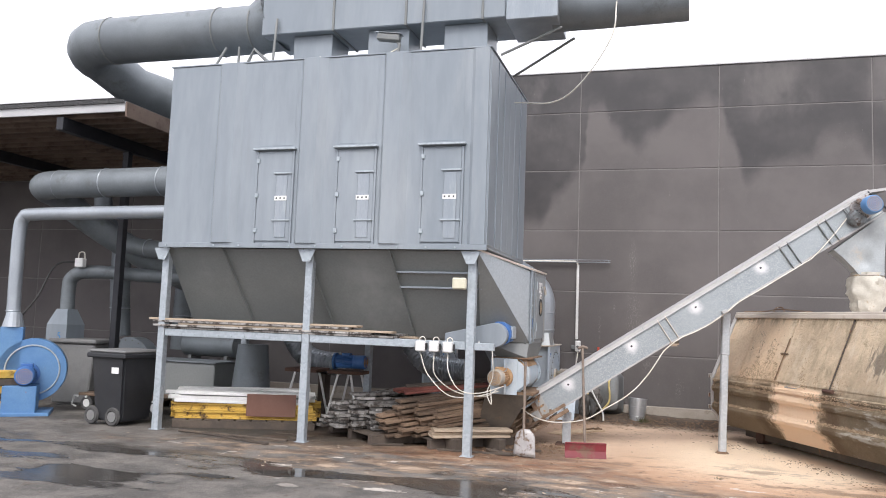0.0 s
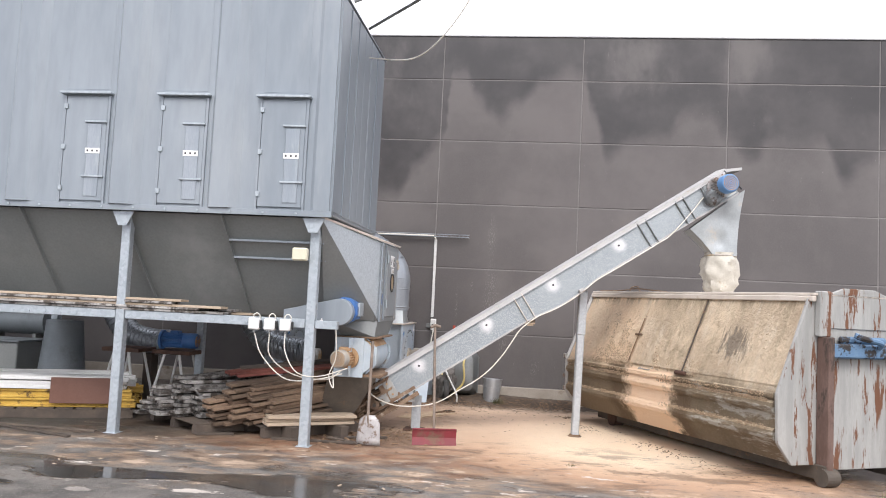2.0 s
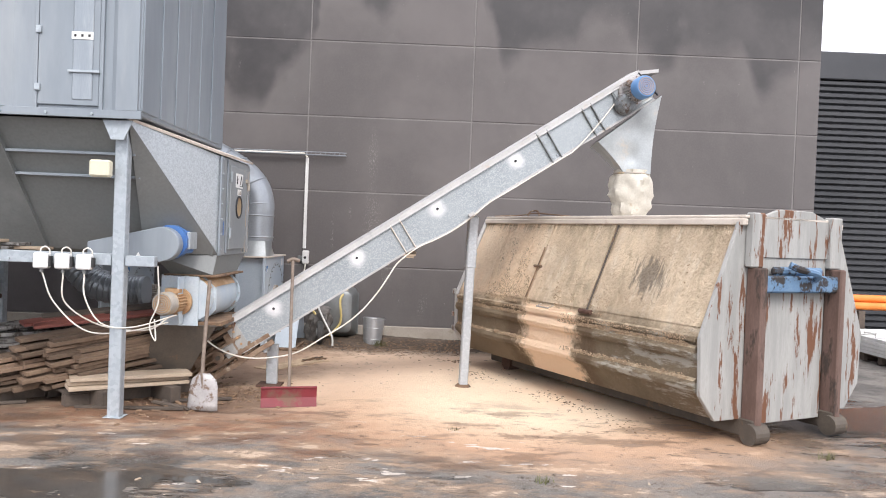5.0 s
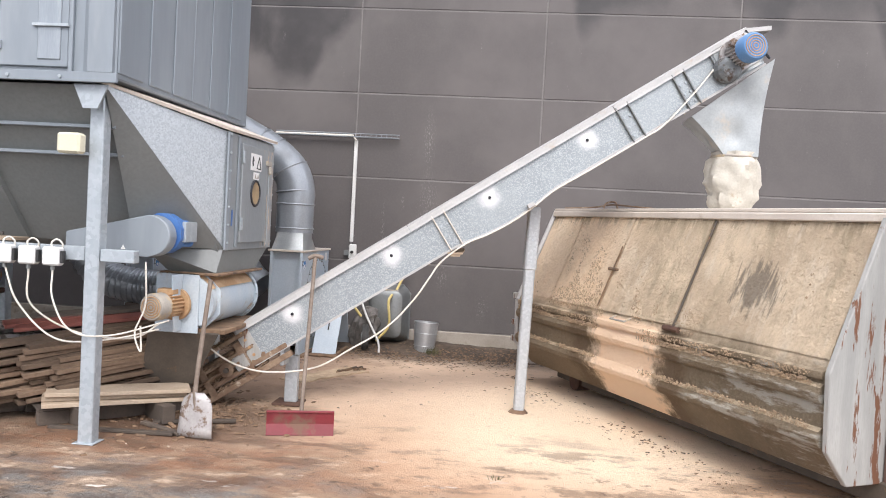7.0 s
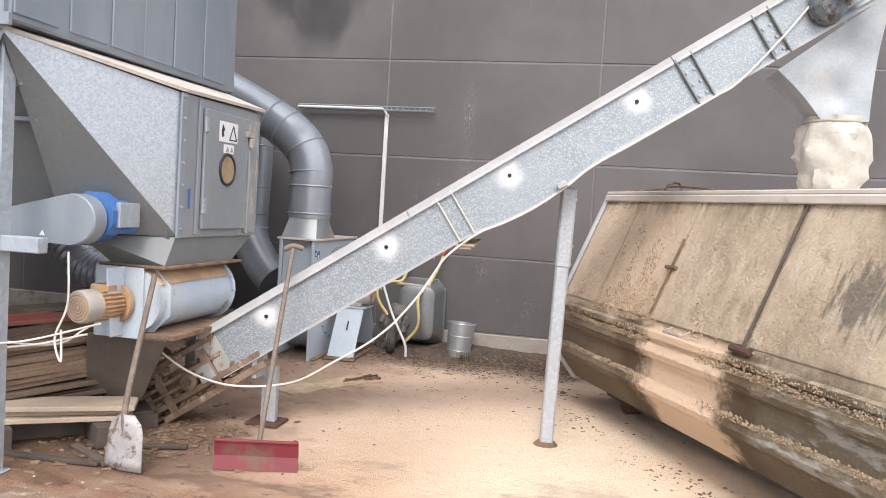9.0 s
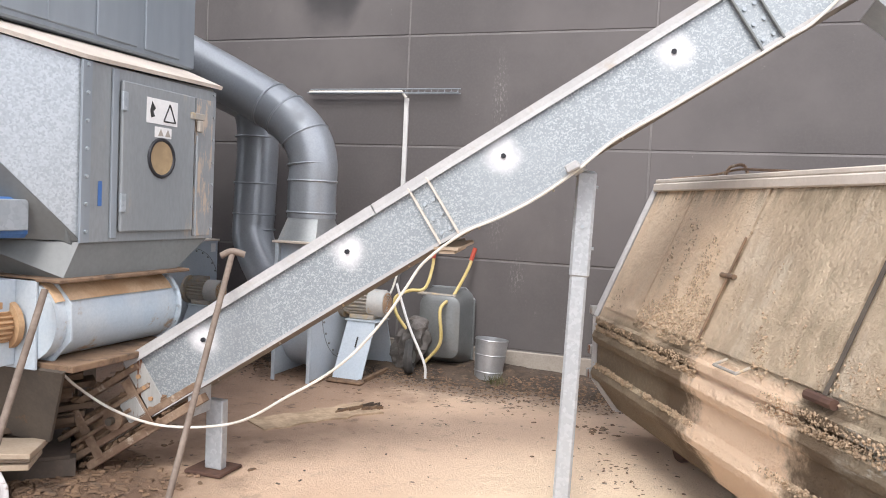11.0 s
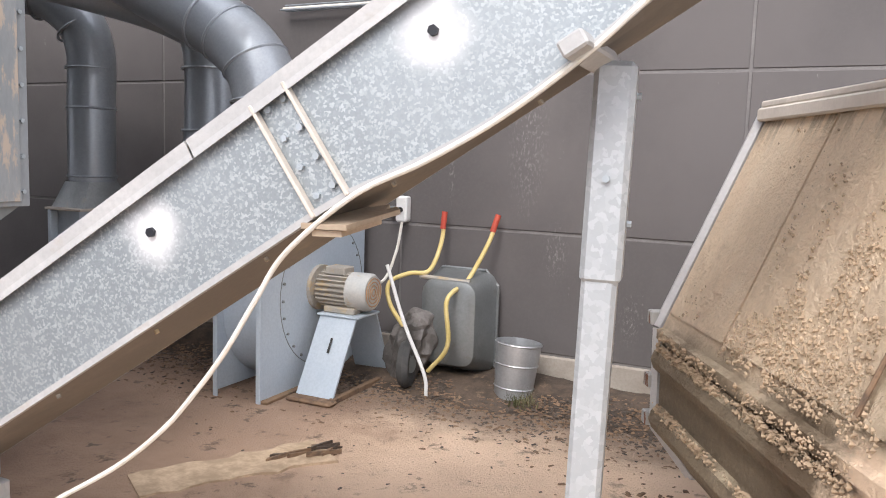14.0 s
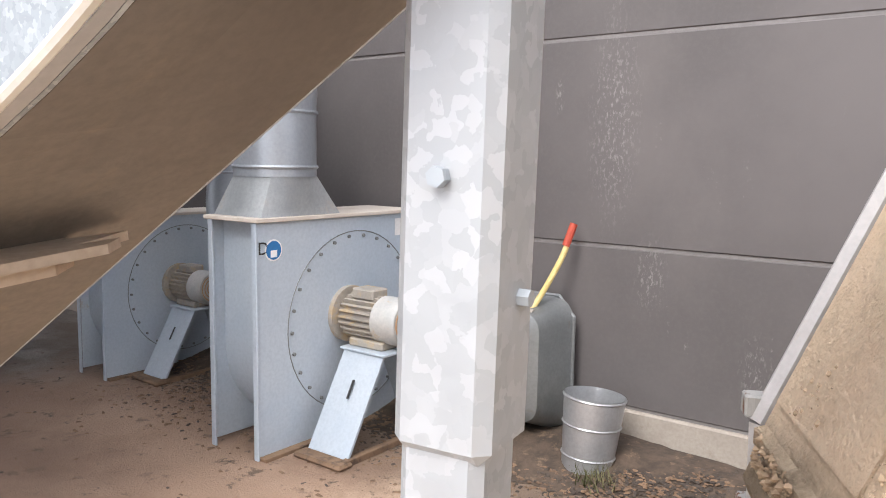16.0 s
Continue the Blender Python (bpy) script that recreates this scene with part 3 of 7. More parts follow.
def tube(points, r, seg=12, bm=None, caps=True):
    """A round bar or pipe along the points; r is one radius or one for each point."""
    bm = bm or bmesh.new()
    pts = [Vector(p) for p in points]
    rs = r if isinstance(r, (list, tuple)) else [r] * len(pts)
    rings, up = [], None
    for i, p in enumerate(pts):
        d = (pts[min(i + 1, len(pts) - 1)] - pts[max(i - 1, 0)]).normalized()
        if up is None:
            up = d.orthogonal().normalized()
        up = (up - d * up.dot(d)).normalized()
        side = d.cross(up)
        rings.append([bm.verts.new(p + rs[i] * (math.cos(a) * up + math.sin(a) * side)) for a in (2 * math.pi * k / seg for k in range(seg))])
    for a, b in zip(rings, rings[1:]):
        for k in range(seg):
            bm.faces.new((a[k], a[(k + 1) % seg], b[(k + 1) % seg], b[k]))
    if caps:
        bm.faces.new(rings[0][::-1]), bm.faces.new(rings[-1])
    return bm


def arc(centre, start, end, n=8):
    """Points of a quarter bend round centre from start to end."""
    c, a, b = Vector(centre), Vector(start) - Vector(centre), Vector(end) - Vector(centre)
    return [c + a * math.cos(t) + b * math.sin(t) for t in (math.pi / 2 * i / n for i in range(n + 1))]


def curve(points, n=10):
    """A smooth line through the points."""
    p = [Vector(q) for q in points]
    p = [2 * p[0] - p[1]] + p + [2 * p[-1] - p[-2]]
    out = []
    for i in range(1, len(p) - 2):
        for k in range(n):
            t = k / n
            a, b, c, d = p[i - 1:i + 3]
            out.append(0.5 * (2 * b + (c - a) * t + (2 * a - 5 * b + 4 * c - d) * t * t + (3 * b - a - 3 * c + d) * t ** 3))
    return out + [p[-2]]


def ring(centre, axis, r, thick, seg=24, bm=None):
    """A clamp band or rim: a torus about an axis."""
    bm = bm or bmesh.new()
    ax = Vector(axis).normalized()
    u = ax.orthogonal().normalized()
    w = ax.cross(u)
    loops = []
    for i in range(seg):
        a = 2 * math.pi * i / seg
        d = math.cos(a) * u + math.sin(a) * w
        loops.append([bm.verts.new(Vector(centre) + d * (r + thick * math.cos(b)) + ax * thick * math.sin(b)) for b in (2 * math.pi * k / 6 for k in range(6))])
    for i in range(seg):
        p, q = loops[i], loops[(i + 1) % seg]
        for k in range(6):
            bm.faces.new((p[k], p[(k + 1) % 6], q[(k + 1) % 6], q[k]))
    return bm


def bolts(parent, places, axis, r=0.011, material=None, name="bolt"):
    """Hexagon heads that share one mesh."""
    ax = Vector(axis).normalized()
    bm = tube([ax * -0.002, ax * 0.010], r, 6)
    first = part(name, bm, material or M_LEG, parent)
    first.location = places[0]
    for p in places[1:]:
        o = new(name, first.data)
        o.parent, o.location = parent, p


def lettering(name, text, size, material, parent, m, depth=0.001):
    cu = bpy.data.curves.new(name, "FONT")
    cu.body, cu.size, cu.extrude, cu.align_x, cu.align_y = text, size, depth, "CENTER", "CENTER"
    tmp = bpy.data.objects.new(name, cu)
    me = bpy.data.meshes.new_from_object(tmp)
    bpy.data.objects.remove(tmp)
    me.materials.clear()
    me.materials.append(material)
    ob = new(name, me)
    ob.parent, ob.matrix_local = parent, m
    return ob


def motor(parent, base, axis, length=0.34, r=0.11, body=M_MOTOR, cap=None, name="motor"):
    """Electric motor: finned body, fan cowl with grille, terminal box, front flange."""
    ax, b = Vector(axis).normalized(), Vector(base)
    side = ax.cross(Vector((0, 0, 1))).normalized()
    bm, loops = bmesh.new(), []
    for d in (0.02, 0.045, length * 0.62, length * 0.66):
        rib = 0.0 if d in (0.02, length * 0.66) else 0.2
        loops.append([bm.verts.new(b + ax * d + r * (0.8 + rib * (k % 4 < 2)) * (math.cos(a) * side + math.sin(a) * Vector((0, 0, 1)))) for k, a in ((k, 2 * math.pi * k / 88) for k in range(88))])
    for p, q in zip(loops, loops[1:]):
        for k in range(88):
            bm.faces.new((p[k], p[(k + 1) % 88], q[(k + 1) % 88], q[k]))
    bm.faces.new(loops[0][::-1]), bm.faces.new(loops[-1])
    main = part(name, bm, body, parent)
    part("flange", tube([b, b + ax * 0.03], r * 1.25, 24), body, main)
    part("fan_cowl", tube([b + ax * length * 0.64, b + ax * length * 0.95, b + ax * length], [r * 1.02, r * 1.02, r * 0.9], 24), cap or body, main, smooth=True)
    g = bmesh.new()
    for k in range(1, 5):
        ring(b + ax * (length + 0.002), ax, r * 0.19 * k, 0.004, 20, g)
    part("grille", g, M_MOTOR_RUST, main)
    c = b + ax * length * 0.38 + Vector((0, 0, r * 1.05))
    part("terminal_box", box(-r * 0.62, r * 0.62, -r * 0.5, r * 0.5, -r * 0.25, r * 0.22, 0.008, m=Matrix.Translation(c)), body, main)
    return main


GZ = 0.03      # level of the yard


# ---- setting ----
def build_ground():
    bm = bmesh.new()
    xs = [-900, -60, -20] + [-12 + 0.4 * i for i in range(56)] + [20, 60, 900]
    ys = [-900, -60, -20] + [-2 + 0.4 * i for i in range(41)] + [20, 60, 900]
    grid = []
    for x in xs:
        row = []
        for y in ys:
            near = -12 <= x <= 10 and 0 <= y <= 14
            dz = 0.018 * noise.noise((x * 0.9, y * 0.9, 0.3)) if near else 0
            row.append(bm.verts.new((x, y, GZ + dz)))
        grid.append(row)
    for i in range(len(xs) - 1):
        for j in range(len(ys) - 1):
            bm.faces.new((grid[i][j], grid[i + 1][j], grid[i + 1][j + 1], grid[i][j + 1]))
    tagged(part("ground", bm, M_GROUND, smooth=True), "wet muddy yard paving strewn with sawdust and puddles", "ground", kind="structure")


WALL_Y = 14.0
JOINT_Z = (0.27, 1.115, 2.19, 3.275, 4.36, 5.42, 6.17)
JOINT_X = [0.645 + 2.365 * k for k in range(-7, 4)]
WALL_END = 8.06


def build_wall():
    wall = tagged(part("wall_north", box(JOINT_X[0], WALL_END, WALL_Y + 0.008, WALL_Y + 0.3, 0, 6.16, 0), M_JOINT), "tall dark grey panelled factory wall with rain stains", "wall", kind="structure")
    edges = JOINT_X + [WALL_END]
    gap = 0.009
    for i in range(len(edges) - 1):
        for j in range(len(JOINT_Z) - 1):
            w, h = edges[i + 1] - edges[i], JOINT_Z[j + 1] - JOINT_Z[j]
            ob = part("panel", box(gap, w - gap * (i < len(edges) - 2), 0, 0.03, gap, h - gap * (j < 5), 0.005), M_WALL, wall)
            ob.location = (edges[i], WALL_Y + random.uniform(-0.002, 0.002), JOINT_Z[j])
    part("coping", box(JOINT_X[0], WALL_END + 0.02, WALL_Y - 0.02, WALL_Y + 0.34, 6.175, 6.20, 0.004), M_FASCIA, wall, "pale metal coping")
    part("plinth", box(JOINT_X[0], WALL_END, WALL_Y - 0.03, WALL_Y + 0.01, 0, 0.265, 0.008), M_PLINTH, wall, "raw concrete plinth")
    tagged(part("wall_east", box(WALL_END - 0.3, WALL_END, WALL_Y + 0.31, 40, 0, 6.16, 0.01), M_WALL), "dark grey gable side of the factory", "wall", kind="structure")
    tagged(part("roof", box(JOINT_X[0], WALL_END - 0.31, WALL_Y + 0.35, 40, 5.9, 6.0, 0), M_ROOF), "flat dark factory roof", "roof", kind="structure")
    # shed side and back
    tagged(part("wall_west", box(JOINT_X[0] - 0.25, JOINT_X[0] - 0.002, 9.0, WALL_Y + 0.3, 0, 4.3, 0.01), M_WALL), "dark side wall of the open shed", "wall", kind="structure")


def build_neighbour():
    hall = thing("ribbed_hall", (0, 0, 0), "neighbouring hall clad in dark ribbed metal", "building")
    part("wall", box(8.7, 26, 18.06, 30, 0, 5.1, 0), M_SLAT, hall)
    part("parapet", box(8.6, 26.1, 17.96, 30.1, 5.0, 5.55, 0.02), M_SLAT, hall, "smooth dark parapet band")
    bm = prism([(18.06, 0.0), (18.0, 0.03), (18.0, 0.09), (18.06, 0.12)], 8.8, 25.8)
    first = part("slat", bm, M_SLAT, hall)
    for i in range(1, 41):
        o = new("slat", first.data)
        o.parent, o.location = hall, (0, 0, 0.122 * i)


def build_yard_clutter_right():
    pallet = thing("pallet", (9.1, 13.6, GZ), "low wooden pallet under white sheets on wet paving", "pallet")
    for i in range(3):
        part("bearer", box(-0.2, 2.4, -0.5 + 0.45 * i, -0.4 + 0.45 * i, 0, 0.09, 0.004), M_DARKWOOD, pallet)
    part("deck", box(-0.2, 2.4, -0.52, 0.52, 0.092, 0.115, 0.003), M_WOOD, pallet)
    s = thing("white_sheet_stack", (9.1, 13.6, GZ + 0.116), "stack of white sheets lying on a pallet", "sheets")
    for i in range(5):
        part("sheet", box(-0.25 + random.uniform(-.02, .02), 2.4, -0.5, 0.5, 0.05 * i, 0.05 * i + 0.046, 0.004), M_WHITE, s)
    lad = thing("ladder", (9.05, 13.9, GZ + 0.37), "white aluminium ladder lying on white sheets", "ladder", ry=0, rz=6)
    for y in (-0.2, 0.2):
        part("rail", box(-0.2, 2.4, y - 0.015, y + 0.015, 0, 0.08, 0.004), M_WHITE, lad)
    for i in range(9):
        part("rung", tube([(-0.1 + 0.27 * i, -0.185, 0.04), (-0.1 + 0.27 * i, 0.185, 0.04)], 0.015, 8), M_WHITE, lad)
    for i, (y, z) in enumerate(((14.35, 0.80), (14.48, 0.80), (14.42, 0.91))):
        bm = tube([(0, 0, 0), (2.4, 0, 0)], 0.058, 16)
        tagged(part("orange_pipe", bm, M_ORANGE, smooth=True), "orange plastic drain pipe lying on a rack", "pipe", "orange pipes").location = (8.75, y, z)
    rack = thing("pipe_rack", (8.9, 14.42, GZ), "dark timber rack holding orange pipes", "rack")
    for x in (0.1, 1.9):
        part("post", box(x - 0.05, x + 0.05, -0.14, 0.14, 0, 0.70, 0.004), M_DARKWOOD, rack)


# ---- filter house ----
BX0, BX1, BY0, BY1, BZ0, BZ1 = -4.25, 0.17, 8.91, 11.30, 2.455, 4.86


def build_filter():
    f = thing("dust_filter_house", (0, 0, 0), "large grey sheet-metal dust filter on steel legs", "dust filter")
    body = part("body", box(BX0, BX1, BY0, BY1, BZ0, BZ1, 0.012), M_PAINT, f)
    # folded sheets: shallow vertical pans on the front and the end
    folds = ((-4.24, 0), (-3.50, 0), (-3.46, 0.05), (-3.22, 0.05), (-3.12, 0), (-2.30, 0), (-2.26, 0.05), (-2.04, 0.05), (-1.94, 0), (-1.18, 0), (-1.14, 0.05), (-0.93, 0.05), (-0.83, 0), (-0.05, 0), (-0.01, 0.025), (0.16, 0.025))
    front = [(x, BY0 - 0.004 - d) for x, d in folds] + [(0.16, BY0 + 0.003), (-4.24, BY0 + 0.003)]
    part("front_sheet", prism(front, BZ0 + 0.036, BZ1 - 0.004, "z"), M_PAINT, body, "folded grey front sheet")
    for a in (8.93, 9.35, 9.72, 10.05, 10.40, 10.80):
        part("end_pan", box(BX1 - 0.004, BX1 + 0.012, a, a + 0.33, BZ0 + 0.04, BZ1 - 0.03, 0.005), M_PAINT, body)
    part("base_angle", box(BX0 - 0.02, BX1 + 0.02, BY0 - 0.03, BY0 - 0.002, BZ0 - 0.03, BZ0 + 0.035, 0.003), M_PAINT, f)
    bolts(f, [(BX0 + 0.1 + 0.36 * i, BY0 - 0.031, BZ0) for i in range(12)], (0, -1, 0), 0.012)
    part("top_flange", box(BX0 - 0.015, BX1 + 0.015, BY0 - 0.015, BY1 + 0.015, BZ1 + 0.002, BZ1 + 0.02, 0.003), M_PAINT, f)
    for x in (-2.88, -1.765, -0.655):
        w = 0.53
        door = part("inspection_door", box(x + 0.03, x + w - 0.02, BY0 - 0.026, BY0 + 0.002, BZ0 + 0.06, 3.66, 0.005), M_PAINT, f, "tall narrow grey inspection door")
        part("door_frame", box(x, x + 0.028, BY0 - 0.03, BY0 + 0.002, BZ0 + 0.03, 3.67, 0.003), M_PAINT, door)
        part("door_frame", box(x + w - 0.018, x + w + 0.01, BY0 - 0.03, BY0 + 0.002, BZ0 + 0.03, 3.67, 0.003), M_PAINT, door)
        part("rain_ledge", box(x - 0.03, x + w + 0.03, BY0 - 0.08, BY0 + 0.002, 3.68, 3.705, 0.004), M_LEG, door, "pale rain ledge")
        part("upper_panel", box(x + 0.02, x + w - 0.01, BY0 - 0.007, BY0 + 0.002, 3.74, BZ1 - 0.02, 0.005), M_PAINT, door)
        for z in (3.37, 2.77):
            part("door_ledge", box(x + 0.27, x + w - 0.01, BY0 - 0.05, BY0 - 0.024, z, z + 0.02, 0.003), M_LEG, door)
        # added paler glossy strip that imitates the door's inset highlight
        part("plate", box(x + 0.30, x + w - 0.07, BY0 - 0.032, BY0 - 0.024, 2.56, 3.36, 0.006), M_PLATE, door, "glossy strip added for the highlight on the door")
        part("sign", box(x + 0.29, x + w - 0.07, BY0 - 0.037, BY0 - 0.030, 3.03, 3.09, 0.001), M_LABEL, door, "white warning label")
        for k in range(3):
            part("symbol", box(x + 0.31 + 0.055 * k, x + 0.328 + 0.055 * k, BY0 - 0.040, BY0 - 0.0365, 3.05, 3.07, 0), M_INK, door)
        for z in (2.62, 3.07, 3.52):
            part("hinge", box(x + 0.012, x + 0.055, BY0 - 0.045, BY0 - 0.024, z, z + 0.055, 0.003), M_LEG, door)
    # hopper below
    hop = part("hopper", prism([(8.99, BZ0 - 0.032), (9.75, 1.36), (10.4, 1.36), (11.2, BZ0 - 0.032)], BX0 + 0.05, BX1 - 0.16), M_PAINT_DARK, f, "grey green tapered hopper")
    for xt, xb in ((-3.35, -3.22), (-2.18, -2.02), (-1.04, -0.92)):
        bm = bmesh.new()
        sheet([(xt, 8.985, BZ0 - 0.03), (xt, 8.925, BZ0 - 0.03), (xb, 9.685, 1.37), (xb, 9.745, 1.37)], 0.012, bm)
        part("rib", bm, M_PAINT_DARK, hop)
    for z, y in ((2.17, 9.16), (1.99, 9.28)):
        part("stiffener", box(-1.0, 0.06, y - 0.03, y + 0.03, z - 0.012, z + 0.012, 0.003), M_PAINT, hop)
    part("screw_trough", tube([(BX0 + 0.05, 10.08, 1.44), (0.5, 10.08, 1.44)], 0.20, 20), M_PAINT_DARK, f, smooth=True)
    # discharge head at the right end
    A, B, C = (0.06, 8.97, 2.43), (0.53, 9.94, 2.26), (0.53, 9.94, 1.35)
    D, E, F = (0.53, 11.02, 2.28), (0.53, 11.02, 1.35), (0.06, 11.28, 2.43)
    G, H = (-0.02, 9.62, 1.35), (-0.02, 11.02, 1.35)
    head = bmesh.new()
    v = {k: head.verts.new(p) for k, p in zip("ABCDEFGH", (A, B, C, D, E, F, G, H))}
    for q in ("ABC", "ACG", "BDEC", "ABDF", "DFHE", "GCEH", "AGHF"):
        head.faces.new([v[k] for k in q])
    head_ob = part("discharge_head", head, M_PAINT_DARK, f, "grey angular discharge head")
    part("cheek", sheet([A, (0.535, 9.935, 2.26), (0.535, 9.935, 1.36)], 0.006), M_ZINC, head_ob, "bright zinc triangular cheek")
    part("cover_strip", sheet([(0.05, 8.93, 2.455), (0.57, 9.93, 2.285), (0.57, 11.06, 2.305), (0.10, 11.28, 2.46)], -0.022), M_CREAM, head_ob, "cream dusty flashing")
    part("end_plate", box(0.533, 0.545, 9.93, 11.03, 1.34, 2.262, 0.003), M_PAINT_FADE, head_ob, "weathered grey end plate")
    part("splashed_strip", box(0.5455, 0.556, 10.815, 10.985, 1.36, 2.2, 0.002), M_STREAK, head_ob, "side strip streaked with dried sawdust")
    part("corner_angle", box(0.54, 0.556, 9.915, 9.98, 1.34, 2.262, 0.003), M_PAINT, head_ob)
    bolts(head_ob, [(0.557, 9.947, 1.4 + 0.14 * i) for i in range(7)], (1, 0, 0), 0.009)
    bolts(head_ob, [(0.546, 11.0, 1.4 + 0.14 * i) for i in range(7)], (1, 0, 0), 0.009)
    door = part("hatch_door", box(0.547, 0.572, 10.18, 10.79, 1.395, 2.20, 0.006), M_PAINT_FADE, head_ob, "grey hatch door with round window")
    part("hatch_rim", box(0.546, 0.560, 10.12, 10.165, 1.36, 2.25, 0.003), M_PAINT, door)
    part("viewing_ring", ring((0.575, 10.49, 1.81), (1, 0, 0), 0.105, 0.011), M_BLACKSTEEL, door)
    part("round_pane", tube([(0.57, 10.49, 1.81), (0.576, 10.49, 1.81)], 0.1, 28), M_PORT, door, "round dusty window")
    sign = part("warning_sign", box(0.572, 0.575, 10.36, 10.62, 2.00, 2.14, 0), M_LABEL, door, "white explosion warning sign")
    tri = bmesh.new()
    for a, b in (((10.50, 2.02), (10.60, 2.02)), ((10.60, 2.02), (10.55, 2.12)), ((10.55, 2.12), (10.50, 2.02))):
        tube([(0.576, *a), (0.576, *b)], 0.0045, 6, tri)
    part("triangle", tri, M_INK, sign)
    part("flame", prism([(10.395, 2.03), (10.425, 2.04), (10.41, 2.065), (10.43, 2.085), (10.40, 2.12), (10.385, 2.07)], 0.5745, 0.577), M_INK, sign)
    small = part("warning_sign", box(0.572, 0.575, 10.43, 10.57, 1.925, 1.985, 0), M_LABEL, door)
    for y in (10.455, 10.515):
        part("symbol", prism([(y, 1.935), (y + 0.045, 1.935), (y + 0.022, 1.975)], 0.5745, 0.577), M_MOTOR, small)
    for z in (1.5, 2.04):
        part("hinge", box(0.57, 0.586, 10.165, 10.205, z, z + 0.10, 0.003), M_LEG, door)
    lat = bmesh.new()
    part("latch_rod", tube([(0.582, 10.80, 1.97), (0.582, 10.80, 1.36)], 0.007, 8), M_PAINT_FADE, door)
    box(0.57, 0.585, 10.74, 10.87, 2.065, 2.105, 0.004, lat)
    box(0.575, 0.60, 10.795, 10.835, 1.99, 2.06, 0.006, lat)
    part("latch", lat, M_MOTOR, door, "small dusty latch")
    part("blue_mark", box(0.546, 0.549, 10.04, 10.065, 1.53, 1.66, 0), M_BLUE, head_ob, "blue paint mark")
    tag = part("sticker", box(-0.07, 0.07, -0.002, 0.002, -0.03, 0.03, 0), M_LABEL, head_ob)
    tag.matrix_local = look((0.235, 9.475, 1.86), (0.9, 8.6, 1.2)) @ pose(0, 0, 0.012, 90, 0, 0)
    # legs and frame
    for x in (-4.245, -2.13, -0.01):
        leg = part("leg", box(x - 0.05, x + 0.05, 9.02, 9.12, GZ, BZ0 - 0.02, 0.008), M_LEG, f)
        part("gusset", prism([(x - 0.12, BZ0 - 0.035), (x + 0.12, BZ0 - 0.035), (x + 0.05, BZ0 - 0.19), (x - 0.05, BZ0 - 0.19)], 8.935, 8.95, "y"), M_LEG, leg)
        part("foot_plate", box(x - 0.075, x + 0.075, 8.995, 9.145, GZ, GZ + 0.008, 0.003), M_LEG, leg)
        part("leg", box(x - 0.05, x + 0.05, 11.12, 11.22, GZ, BZ0, 0.008), M_LEG, f)
    for a, b in ((-4.19, -2.185), (-2.075, -0.065)):
        rail = part("rail", box(a, b, 9.03, 9.11, 1.26, 1.355, 0.005), M_LEG, f)
        bolts(rail, [(a + 0.08 + 0.185 * i, 9.028, 1.29) for i in range(10)], (0, -1, 0), 0.009)
        part("rail", box(a, b, 11.13, 11.21, 1.26, 1.355, 0.005), M_LEG, f)
    part("rail_end", box(0.045, 0.28, 9.03, 9.11, 1.26, 1.345, 0.005), M_LEG, f)
    part("terminal_box", box(-0.215, -0.055, 8.90, 8.99, 1.965, 2.10, 0.015), M_BEIGE, f, "cream terminal box")
    return f


